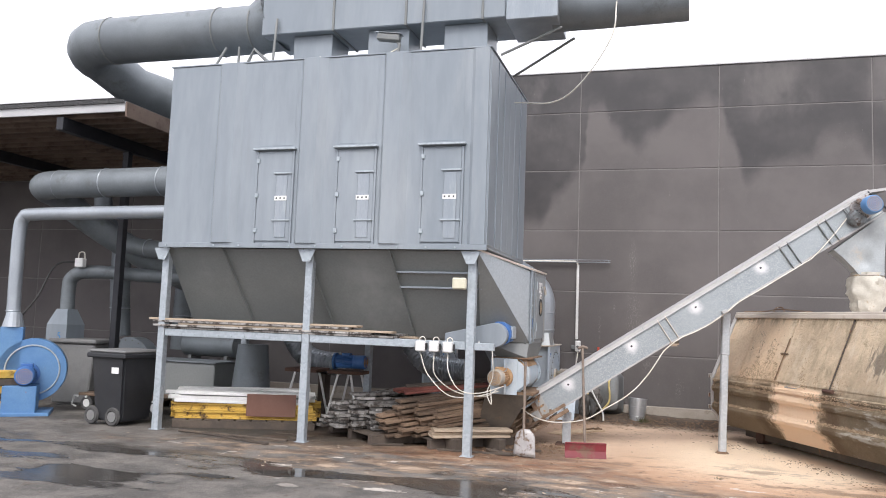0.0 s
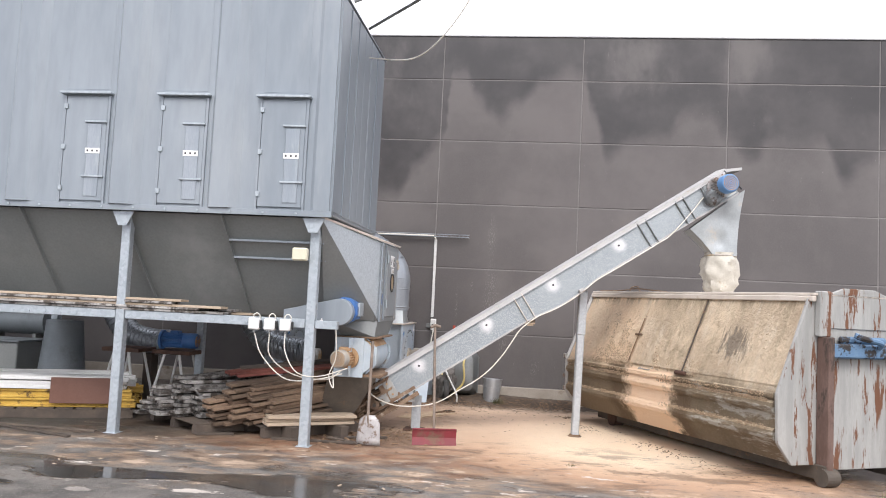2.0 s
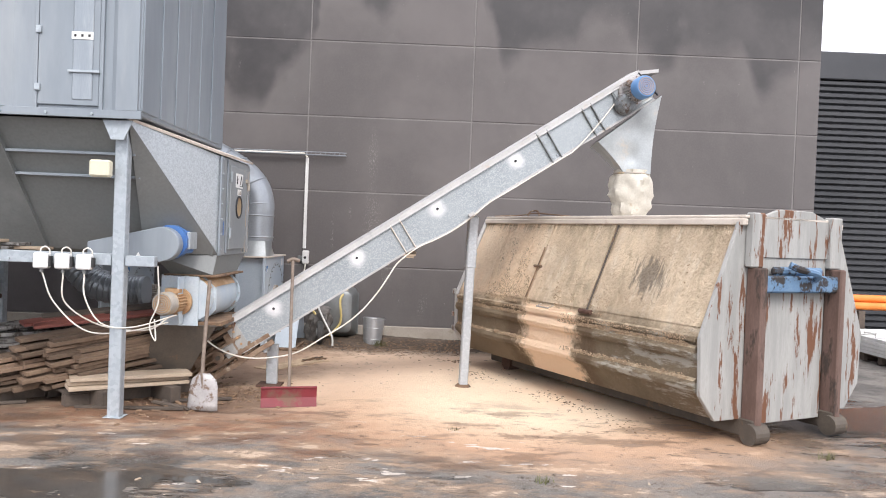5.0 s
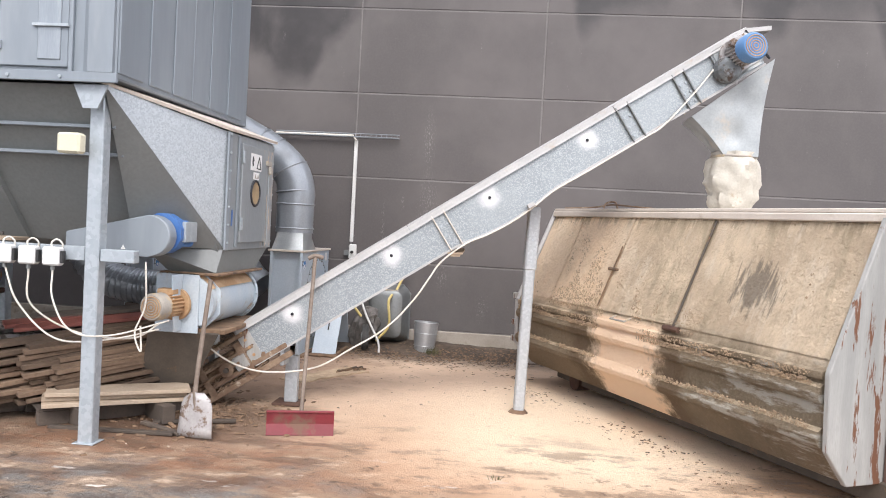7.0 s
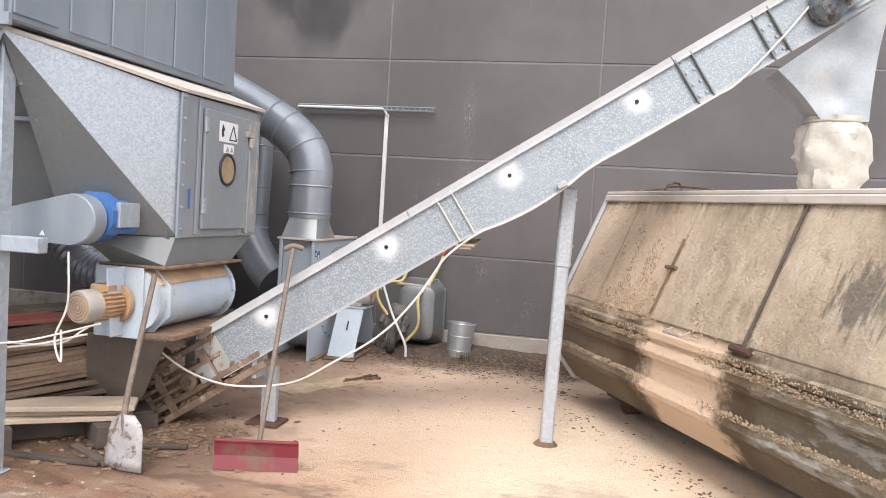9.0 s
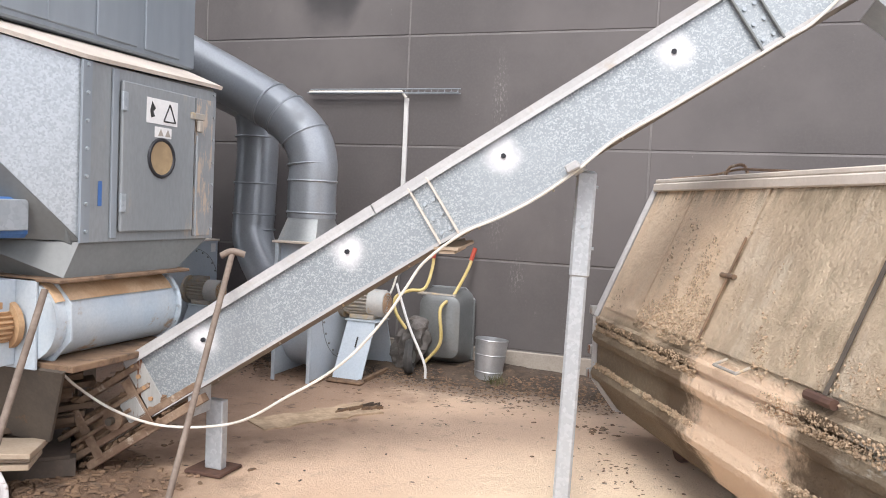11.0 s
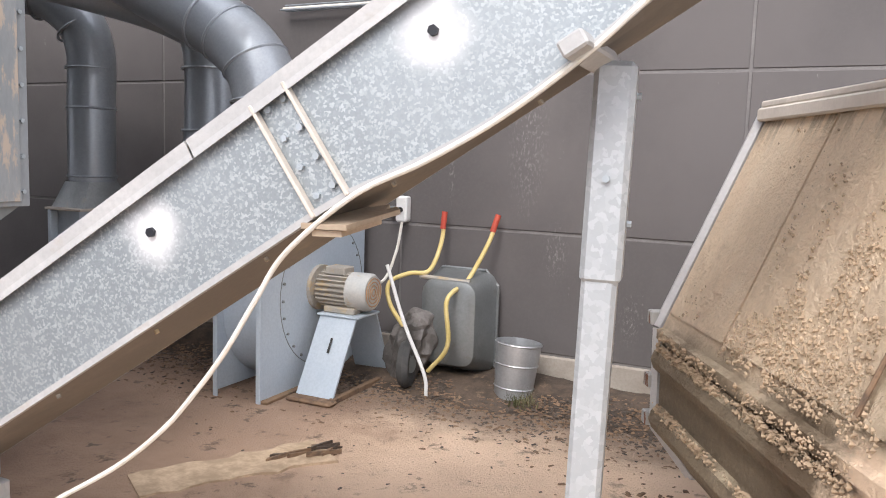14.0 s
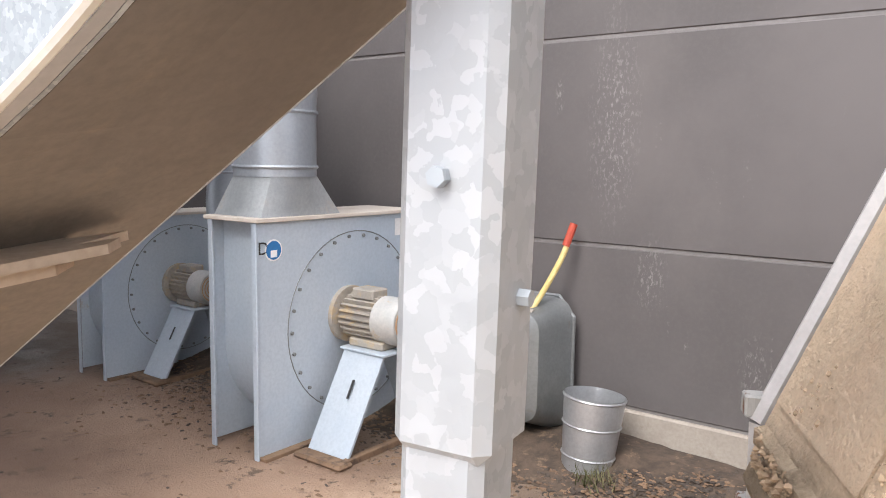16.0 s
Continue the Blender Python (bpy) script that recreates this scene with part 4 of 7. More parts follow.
def build_top_ducts():
    d = thing("filter_top_duct", (0, 0, 0), "grey exhaust header duct on top of the filter", "duct")
    for x in (-2.62, -1.55, -0.52):
        part("stub", box(x, x + 0.56, 9.22, 9.75, BZ1 + 0.021, 5.30, 0.006), M_PAINT, d)
        part("stub_flange", box(x - 0.03, x + 0.59, 9.19, 9.78, BZ1 + 0.0205, BZ1 + 0.06, 0.004), M_PAINT_DARK, d)
    part("header", box(-3.05, 0.28, 9.1, 9.9, 5.302, 6.0, 0.012), M_PAINT, d)
    part("header", box(0.285, 0.92, 9.1, 9.9, 5.26, 6.0, 0.012), M_PLATE, d)
    for x in (-2.0, -1.0, 0.0):
        part("flange", box(x - 0.015, x + 0.015, 9.08, 9.92, 5.29, 6.02, 0.003), M_PAINT_DARK, d)
    part("pipe", tube([(-3.05, 9.5, 5.65), (-3.25, 9.5, 5.58), (-3.3, 9.5, 5.56), (-5.9, 9.5, 5.56)] + arc((-5.9, 9.95, 5.5), (-6.0, 9.5, 5.56), (-6.35, 9.95, 5.45), 6)[1:] + [(-6.1, 10.5, 5.15), (-5.2, 11.4, 4.9), (-4.9, 11.7, 4.6), (-4.8, 11.9, 4.1)], [0.42, 0.36, 0.335] + [0.335] * 11, 28), M_DUCT_DULL, d, smooth=True)
    for x in (-3.32, -3.9, -5.75):
        part("clamp_band", ring((x, 9.5, 5.56), (1, 0, 0), 0.338, 0.012, 28), M_PAINT_DARK, d)
    part("pipe", tube([(0.92, 9.5, 5.6), (1.15, 9.5, 5.53), (1.3, 9.5, 5.5), (2.42, 9.5, 5.52)], [0.38, 0.30, 0.265, 0.265], 28), M_DUCT_DULL, d, smooth=True)
    for a, b in (((0.95, 9.3, 5.2), (0.2, 9.3, 4.9)), ((1.05, 9.7, 5.2), (0.2, 10.1, 4.88)), ((-3.7, 9.3, 5.25), (-3.85, 9.2, 4.88)), ((-3.5, 9.3, 5.25), (-3.5, 9.3, 4.88)), ((-2.8, 9.06, 5.5), (-2.8, 9.0, 4.88)), ((-0.75, 9.06, 5.6), (-0.75, 9.0, 4.88))):
        part("strut", tube([a, b], 0.018, 8), M_PAINT_DARK, d)
    br = thing("lifting_bracket", (-3.18, 9.0, BZ1 + 0.02), "bent grey steel bracket on the filter roof", "bracket")
    part("arm", tube([(0, 0, 0), (0.1, 0, 0.2), (0.3, 0.05, 0.02)], 0.025, 6), M_PAINT_DARK, br)
    cctv = thing("security_camera", (-1.05, 8.99, BZ1 + 0.02), "small dark surveillance camera on a bracket", "camera")
    part("bracket", tube([(0, 0, 0), (0.02, 0, 0.12), (-0.04, 0, 0.2)], 0.022, 8), M_PAINT_DARK, cctv)
    part("housing", box(-0.2, 0.1, -0.055, 0.055, 0, 0.085, 0.012, m=pose(-0.08, 0, 0.17, 0, 8, 0)), M_PAINT_DARK, cctv)
    part("sun_shield", box(-0.24, 0.12, -0.065, 0.065, 0.088, 0.096, 0.002, m=pose(-0.08, 0, 0.17, 0, 8, 0)), M_DUCT, cctv)
    for pts in ([(-2.1, 8.96, 4.9), (-1.7, 8.94, 4.78), (-1.35, 8.95, 4.80), (-1.05, 8.98, 4.95)], [(1.6, 9.25, 5.45), (1.55, 9.2, 5.0), (1.2, 9.4, 4.55), (0.8, 9.8, 4.42), (0.2, 10.2, 4.55)]):
        tagged(part("roof_cable", tube(curve(pts), 0.009, 6), M_CABLE, smooth=True), "thin grey cable hanging in a loop", "cable", "filter cables")


def build_geared_drive():
    d = thing("screw_drive", (0, 0, 0), "grey chain guard with blue gear motor on the filter screw", "gear drive")
    c = [(0.20 + 0.16 * math.cos(a), 1.44 + 0.15 * math.sin(a)) for a in (math.radians(k) for k in range(-90, 91, 15))]
    part("chain_guard", prism([(-0.42, 1.30), *c, (-0.42, 1.44)], 9.38, 9.50, "y", bevel=0.008), M_PAINT, d, "rounded grey chain guard")
    part("gearbox", tube([(0.24, 9.505, 1.46), (0.24, 9.60, 1.46)], 0.15, 12), M_BLUE, d, "blue gearbox flange")
    part("gear_housing", box(0.18, 0.36, 9.6, 9.8, 1.36, 1.56, 0.02), M_BLUE, d)
    part("bracket", box(0.37, 0.40, 9.55, 9.75, 1.40, 1.55, 0.004), M_LEG, d)
    part("sign", prism([(0.0, 1.335), (0.035, 1.335), (0.0175, 1.365)], 9.374, 9.379, "y"), M_LABEL, d)


def build_valve():
    v = thing("rotary_valve", (0, 0, 0), "pale blue rotary valve crusted with sawdust", "rotary valve")
    tp = bmesh.new()
    top, bot = [(0.0, 9.7), (0.53, 9.94), (0.53, 11.0), (0.0, 11.0)], [(0.14, 9.85), (0.52, 9.85), (0.52, 10.72), (0.14, 10.72)]
    a = [tp.verts.new((x, y, 1.345)) for x, y in top]
    b = [tp.verts.new((x, y, 1.165)) for x, y in bot]
    for i in range(4):
        tp.faces.new((a[i], a[(i + 1) % 4], b[(i + 1) % 4], b[i]))
    tp.faces.new(a), tp.faces.new(b[::-1])
    part("inlet_taper", tp, M_PAINT_DARK, v)
    part("inlet_flange", box(0.10, 0.57, 9.78, 10.78, 1.145, 1.164, 0.004), M_MUD, v)
    part("rotor_casing", tube([(0.33, 9.80, 0.94), (0.33, 10.72, 0.94)], 0.205, 28), M_FAN_DIRTY, v, smooth=True)
    cap = bmesh.new()
    arcs = [[cap.verts.new((0.33 + r * math.sin(a), y, 0.94 + r * math.cos(a))) for a in (math.radians(k) for k in range(-60, 61, 10))] for y, r in ((9.815, 0.206), (9.83, 0.216), (10.2, 0.219), (10.68, 0.216), (10.70, 0.206))]
    for p, q in zip(arcs, arcs[1:]):
        for k in range(12):
            cap.faces.new((p[k], p[k + 1], q[k + 1], q[k]))
    part("dust_layer", cap, M_DUST, v, "orange-brown sawdust lying on the casing", smooth=True)
    eight = [(0.33 + 0.245 * math.cos(a), 0.94 + 0.245 * math.sin(a)) for a in (math.radians(22.5 + 45 * k) for k in range(8))]
    part("octagon_flange", prism(eight, 9.87, 9.884, "y", bevel=0.003), M_FAN_DIRTY, v)
    part("end_plate", prism([(0.08, 0.70), (0.42, 0.70), (0.42, 1.16), (0.08, 1.16)], 9.78, 9.80, "y", bevel=0.004), M_FAN_DIRTY, v)
    part("side_cheek", prism([(9.66, 0.72), (9.78, 0.72), (9.78, 1.15), (9.60, 1.15)], 0.28, 0.292, bevel=0.003), M_FAN_DIRTY, v)
    part("end_flange", ring((0.33, 10.72, 0.94), (0, 1, 0), 0.215, 0.018), M_FAN_DIRTY, v)
    bolts(v, [(0.33 + 0.225 * math.cos(t), 10.70, 0.94 + 0.225 * math.sin(t)) for t in (2 * math.pi * k / 14 for k in range(14))], (0, -1, 0), 0.010)
    motor(v, (0.25, 9.78, 0.92), (-0.15, -1, 0), 0.32, 0.10, M_MOTOR_RUST, M_MOTOR)
    part("outlet_ledge", box(0.08, 0.62, 9.82, 10.78, 0.70, 0.735, 0.004), M_MUD, v)
    part("outlet_chute", sheet([(0.02, 9.80, 0.70), (0.58, 9.80, 0.70), (0.30, 10.0, 0.26), (-0.12, 10.0, 0.26)], 0.02), M_GRIME, v, "grimy dark tapering outlet chute")


# ---- conveyor ----
SLOPE = radians(33.56)
SWING = radians(8.7)


def sag(d):
    """How far the bent lower edge hangs below the straight line, between the splice and the post."""
    return 0.05 * math.sin(math.pi * (d - 1.97) / 0.9) if 1.97 < d < 2.87 else 0.0


def build_conveyor():
    c = thing("chain_conveyor", (0.516, 10.30, 0.684), "inclined galvanised chain conveyor lifting sawdust to a container", "conveyor", ry=-math.degrees(SLOPE), rz=math.degrees(SWING))
    L, H, W = 4.97, 0.362, 0.43
    steps = [0.0, 1.0] + [1.9 + 0.1 * i for i in range(11)] + [3.5, 4.2, L]
    low_edge = [(d, -H - sag(d)) for d in steps]
    part("side_plate", prism(low_edge + [(L, -0.01), (0, -0.01)], 0, 0.006, "y"), M_SPRAYED, c, "spangled galvanised side plate, its lower edge bent")
    part("side_plate", box(0, L, W - 0.006, W, -H, -0.01, 0.002), M_ZINC, c)
    belly = bmesh.new()
    rows_ = [[belly.verts.new((d, y, z + h)) for y, z in ((0.007, -H - sag(d)), (W * 0.4, -H - 0.3 * sag(d)), (W - 0.007, -H)) for h in (0.0, 0.008)] for d in [-0.35] + steps]
    for p, q in zip(rows_, rows_[1:]):
        for i, j in ((0, 2), (2, 4), (4, 5), (5, 3), (3, 1), (1, 0)):
            belly.faces.new((p[i], p[j], q[j], q[i]))
    # belly sheet darker and browner than the side plates
    part("belly_plate", belly, M_BELLY, c, "dark brown belly plate")
    part("edge_lip", prism(low_edge + [(d, z + 0.018) for d, z in low_edge[::-1]], -0.018, -0.001, "y"), M_COVER, c)
    bolts(c, [(0.4 + 0.42 * i, W * 0.12, -H - 0.004 - sag(0.4 + 0.42 * i)) for i in range(10)], (0, 0, -1), 0.007, M_MOTOR)
    for a, b in ((0, 1.66), (1.666, 3.65), (3.656, L)):
        part("cover", prism([(-0.03, -0.055), (-0.026, -0.055), (-0.024, 0.0), (W / 2, 0.012), (W + 0.024, 0.0), (W + 0.03, -0.055), (W + 0.02, -0.012), (W / 2, -0.002), (-0.02, -0.012)], a, b), M_COVER, c, "dusty folded cover")
    for s in (1.93, 3.72, 4.27):
        for dx in (-0.055, 0.055):
            part("splice_flange", box(s + dx - 0.005, s + dx + 0.005, -0.03, -0.001, -H, -0.03, 0.002), M_CREAM if s < 3 else M_PAINT_DARK, c)
        bolts(c, [(s - 0.025, -0.002, -0.06 - 0.085 * i) for i in range(4)] + [(s + 0.028, -0.002, -0.06 - 0.085 * i) for i in range(4)], (0, -1, 0), 0.010, M_LEG)
    for k in range(4):
        s = 0.47 + 0.953 * k
        bolts(c, [(s, -0.003, -0.142)], (0, -1, 0), 0.014, M_BLACKSTEEL, "stud")
    # tail end in rust and mud
    part("tail_box", box(-0.56, -0.005, 0.05, W - 0.02, -H - 0.02, -0.15, 0.01), M_MUD, c, "mud-caked tail box")
    for z, a, w in ((-0.075, -0.46, 0.018), (-0.20, -0.60, 0.014), (-0.335, -0.60, 0.02), (-0.415, -0.52, 0.024)):
        part("tail_rail", box(a, 0.06 if z > -0.3 else 0.3, -0.022, 0.05, z - w, z + w, 0.004), M_TAIL, c, "rusty dust-caked rail")
    for a, z in ((-0.42, -0.26), (-0.05, -0.27)):
        part("cross_strap", box(a - 0.03, a + 0.03, -0.026, -0.016, z - 0.15, z + 0.16, 0.004), M_TAIL, c)
    part("take_up", tube([(-0.22, -0.05, -0.265), (-0.22, 0.05, -0.265)], 0.058, 14), M_TAIL, c, "bearing of the tail shaft")
    part("shaft_end", tube([(-0.22, -0.085, -0.265), (-0.22, -0.04, -0.265)], 0.022, 10), M_GRIME, c)
    part("take_up_screw", tube([(-0.52, -0.035, -0.265), (-0.1, -0.035, -0.265)], 0.011, 8), M_TAIL, c)
    part("guard_plate", box(-0.15, -0.03, -0.03, -0.018, -0.33, -0.21, 0.01), M_PEEL, c, "bent grey guard plate")
    lumps = bmesh.new()
    rnd = random.Random(8)
    for i in range(260):
        q = Vector((rnd.uniform(-0.58, 0.1), rnd.uniform(-0.01, 0.05), rnd.choice((-0.185, -0.315, -0.39, -0.06)) + rnd.uniform(-0.01, 0.02)))
        r = rnd.uniform(0.006, 0.024)
        vs = [lumps.verts.new(q + r * Vector(k)) for k in ((1.2, 0, 0), (-0.5, 0.8, 0), (-0.5, -0.8, 0), (0.1, 0.1, 0.8), (0, 0, -0.8))]
        for k in ((0, 1, 3), (1, 2, 3), (2, 0, 3), (1, 0, 4), (2, 1, 4), (0, 2, 4)):
            lumps.faces.new([vs[n] for n in k])
    tagged(part("caked_dirt", lumps, M_MUD, c), kind="stuff")
    part("tail_plate", box(-0.02, 0.09, -0.012, -0.001, -H, -0.02, 0.003), M_PEEL, c)
    bolts(c, [(0.03, -0.013, -0.06 - 0.07 * i) for i in range(4)], (0, -1, 0), 0.013, M_MOTOR_RUST)
    # head drive
    head = part("head_plate", box(4.58, L, -0.02, -0.001, -0.33, -0.03, 0.03), M_SPOUT, c, "zinc head plate")
    part("gear_unit", tube([(4.64, -0.022, -0.23), (4.64, -0.10, -0.23), (4.64, -0.14, -0.23)], [0.115, 0.105, 0.07], 16), M_GEAR, c, "grimy gear unit")
    motor(c, (4.76, -0.022, -0.165), (0.12, -1, 0), 0.33, 0.112, M_BLADE, M_SKYBLUE)
    part("head_hood", prism([(L - 0.02, 0.0), (L + 0.20, -0.10), (L + 0.18, -0.13), (L - 0.02, -0.04)], -0.02, W + 0.02, "y"), M_COVER, c, "dusty head hood")
    for y in (-0.02, W):
        part("stay", tube([(L - 0.02, y, -0.02), (L + 0.05, y, -0.33)], 0.012, 6), M_BLACKSTEEL, c)
    # wooden wedge stuck under the belly
    w = thing("broken_board", (2.29, 10.73, 1.41), "splintered raw board wedged under the conveyor", "board", rx=6, rz=4)
    part("splinter", prism([(-0.075, -0.19), (0.05, -0.18), (0.07, 0.10), (0.04, 0.14), (0.03, 0.08), (0.0, 0.18), (-0.03, 0.1), (-0.07, 0.13)], 0.0, 0.014, "z"), M_BOARD, w)
    part("splinter", prism([(-0.05, -0.18), (0.03, -0.17), (0.04, 0.04), (0.0, 0.09), (-0.02, 0.02), (-0.05, 0.06)], -0.02, -0.004, "z"), M_BOARD, w)

    leg = thing("support_post", (2.893, 10.87, GZ), "galvanised square post carrying the conveyor", "support post", rz=9, ry=1.2)
    part("lower_tube", box(-0.045, 0.045, -0.045, 0.045, 0, 1.3, 0.012), M_POST, leg)
    part("upper_sleeve", box(-0.050, 0.054, -0.053, 0.053, 1.246, 1.80, 0.014), M_POST, leg)
    part("clamp", box(-0.06, 0.005, -0.30, 0.05, 0, 0.042, 0.006, m=pose(0, 0, 1.80, 0, -33, -8)), M_COVER, leg)
    bolts(leg, [(0.0, -0.056, 1.512)], (0, -1, 0), 0.010, M_LEG)
    bolts(leg, [(0.056, 0.01, 1.40), (0.056, 0.02, 1.72)], (1, 0, 0), 0.009, M_LEG)
    part("mud_collar", tube([(0, 0, 0), (0, 0, 0.03)], [0.09, 0.06], 12), M_MUD, leg)
    leg2 = thing("short_support_post", (0.95, 10.56, GZ), "short galvanised foot under the conveyor tail", "support post")
    part("tube", box(-0.055, 0.055, -0.03, 0.03, 0.02, 0.42, 0.006), M_POST, leg2)
    part("base_plate", box(-0.14, 0.10, -0.10, 0.12, 0, 0.02, 0.004), M_RUST, leg2, "rusty base plate")
    part("lug", box(-0.055, -0.02, -0.2, -0.03, 0.36, 0.56, 0.005), M_POST, leg2)

    # spout and dust sleeve
    s = thing("discharge_spout", (4.64, 11.08, 1.83), "zinc spout with cloth sleeve emptying into the container", "spout")
    rows_ = [(0.95, [(-0.43, -0.2), (0.22, -0.2), (0.22, 0.22), (-0.43, 0.22)]), (0.52, [(-0.13, -0.15), (0.15, -0.15), (0.15, 0.16), (-0.13, 0.16)])]
    bm = bmesh.new()
    top = [Vector((x, y, 0.83 if x < 0 else 1.34)) for x, y in rows_[0][1]]
    low = [Vector((x, y, rows_[1][0])) for x, y in rows_[1][1]]
    n, rings_ = 10, []
    for j in range(n + 1):
        loop = []
        for i in range(4):
            for k in range(n):
                a, b = top[i].lerp(top[(i + 1) % 4], k / n), low[i].lerp(low[(i + 1) % 4], k / n)
                q = a.lerp(b, j / n)
                w = 0.05 * noise.noise(q * 4.5) * math.sin(math.pi * j / n) * math.sin(math.pi * k / n)
                loop.append(bm.verts.new(q + Vector((q.x, q.y, 0)).normalized() * (w - 0.025 * math.sin(math.pi * j / n))))
        rings_.append(loop)
    for p, q in zip(rings_, rings_[1:]):
        for k in range(4 * n):
            bm.faces.new((p[k], p[(k + 1) % (4 * n)], q[(k + 1) % (4 * n)], q[k]))
    part("funnel", bm, M_SPOUT, s, "wrinkled pale grey funnel", smooth=True)
    bag = bmesh.new()
    prev = None
    for j in range(15):
        t = j / 14
        z = 0.56 - 0.55 * t
        base = 0.185 + 0.05 * math.sin(math.pi * t) - 0.03 * t
        cur = []
        for i in range(36):
            a = 2 * math.pi * i / 36
            r = base * (1 + 0.24 * noise.noise((math.cos(a) * 2.4, math.sin(a) * 2.4, t * 5.0)) + 0.13 * noise.noise((math.cos(a) * 6, math.sin(a) * 6, t * 9)))
            if j in (1, 13):
                r = base * 0.95
            cur.append(bag.verts.new((-0.015 + r * math.cos(a), r * math.sin(a), z)))
        if prev:
            for i in range(36):
                bag.faces.new((prev[i], prev[(i + 1) % 36], cur[(i + 1) % 36], cur[i]))
        prev = cur
    part("sleeve", bag, M_BAG, s, "crumpled dusty cloth sleeve", smooth=True)
    part("tie", ring((-0.015, 0, 0.52), (0, 0, 1), 0.185, 0.012), M_MOTOR, s)
    part("tie", ring((-0.015, 0, 0.05), (0, 0, 1), 0.165, 0.012), M_MOTOR, s)


def build_conveyor_cable():
    pts = [(0.12, 9.70, 0.95), (0.264, 9.958, 0.759), (0.378, 10.077, 0.568), (0.566, 10.207, 0.407), (0.83, 10.298, 0.342), (1.192, 10.383, 0.391)]
    pts += [(1.484, 10.428, 0.564), (1.674, 10.457, 0.686), (1.815, 10.479, 0.807), (1.912, 10.493, 0.918), (2.006, 10.508, 1.044), (2.096, 10.522, 1.192), (2.183, 10.535, 1.325)]
    run = pose(0.516, 10.30, 0.684, 0, -math.degrees(SLOPE), math.degrees(SWING))
    pts += [run @ Vector((d, -0.028, z - sag(d))) for d, z in ((2.0, -0.366), (2.2, -0.362), (2.42, -0.360), (2.65, -0.360), (2.87, -0.364), (3.2, -0.368), (3.75, -0.368), (3.95, -0.36), (4.3, -0.26), (4.55, -0.17))]
    tagged(part("conveyor_cable", tube(curve(pts, 8), 0.0075, 8), M_CABLE, smooth=True), "white motor cable sagging along the conveyor", "cable")


# ---- container ----
def build_container():
    ang = math.degrees(math.atan2(0.890, -0.455))
    c = thing("sawdust_container", (5.543, 9.146, GZ), "weathered steel skip container crusted with sawdust", "skip container", rz=ang)
    L = 4.03
    side = [(0.555, 1.81), (0.96, 0.86), (0.95, 0.42), (0.78, 0.20)]
    outline = side + [(-y, z) for y, z in side[::-1]]
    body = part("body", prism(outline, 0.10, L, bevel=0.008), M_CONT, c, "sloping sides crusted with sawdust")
    # top rim and lid
    part("lid", box(0.02, L, -0.60, 0.60, 1.812, 1.84, 0.006), M_CREAM, c, "dusty flat lid")
    part("lid_strap", tube(curve([(2.5, 0.45, 1.845), (2.9, 0.45, 1.87), (3.2, 0.44, 1.885), (3.5, 0.46, 1.86), (L - 0.05, 0.5, 1.85)]), 0.008, 6), M_TAIL, c, "bent strap on the lid")
    part("lid_hook", tube(curve([(3.15, 0.40, 1.84), (3.18, 0.42, 1.91), (3.26, 0.46, 1.90), (3.28, 0.48, 1.845)]), 0.01, 6), M_TAIL, c)
    part("rim", box(0.02, L, 0.56, 0.615, 1.755, 1.81, 0.008), M_CREAM, c)
    part("rim", box(0.02, L, -0.615, -0.56, 1.755, 1.81, 0.008), M_CREAM, c)
    for sgn in (1, -1):
        for z0, z1, yy in ((0.66, 0.80, 0.955), (0.40, 0.54, 0.95)):
            prof = [(sgn * (yy + d), z) for d, z in ((-0.01, z0), (0.035, z0 + 0.03), (0.05, (z0 + z1) / 2), (0.035, z1 - 0.03), (-0.01, z1))]
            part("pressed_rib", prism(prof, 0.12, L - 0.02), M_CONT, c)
        part("seam_bar", prism([(sgn * 0.93, 0.88), (sgn * 0.985, 0.86), (sgn * 0.985, 0.82), (sgn * 0.93, 0.82)], 0.12, L - 0.02), M_CONT, c)
    # hatches on the sloping side
    sl = Vector((0, 0.405, -0.95)).normalized()
    nrm = Vector((0, 0.95, 0.405)).normalized()

    def on_slope(x, d, out=0.0):
        return Vector((x, 0.576, 1.76)) + sl * d + nrm * out
    for x0, x1 in ((0.12, 1.50), (1.56, 2.55), (2.58, 3.40), (3.43, L - 0.03)):
        p = [on_slope(x0, 0.0, 0.002), on_slope(x1, 0.0, 0.002), on_slope(x1, 0.90, 0.002), on_slope(x0, 0.90, 0.002)]
        part("hatch", sheet(p, 0.014 if x0 in (1.56, 2.58) else 0.007), M_CONT, body)
    # solid dark strip in place of the shade inside the hatch seam
    part("hatch_gap", sheet([on_slope(1.522, 0.02, 0.009), on_slope(1.548, 0.02, 0.009), on_slope(1.548, 0.92, 0.009), on_slope(1.522, 0.92, 0.009)], 0.004), M_GRIME, body, "dark strip for the shade in the gap beside the hatch")
    rod = tube([on_slope(2.565, 0.3, 0.03), on_slope(2.565, 0.88, 0.03)], 0.007, 8)
    tube([on_slope(2.50, 0.52, 0.03), on_slope(2.63, 0.52, 0.03)], 0.014, 8, rod)
    part("latch_rod", rod, M_MUD, c, "rusty hatch rod")
    part("hatch_handle", tube([on_slope(2.05, 0.92, 0.02), on_slope(2.05, 0.97, 0.07), on_slope(2.25, 0.97, 0.07), on_slope(2.25, 0.92, 0.02)], 0.008, 8), M_MOTOR, c)
    part("hatch_hinge", tube([on_slope(1.45, 0.93, 0.02), on_slope(1.62, 0.93, 0.02)], 0.022, 8), M_RUST, c)
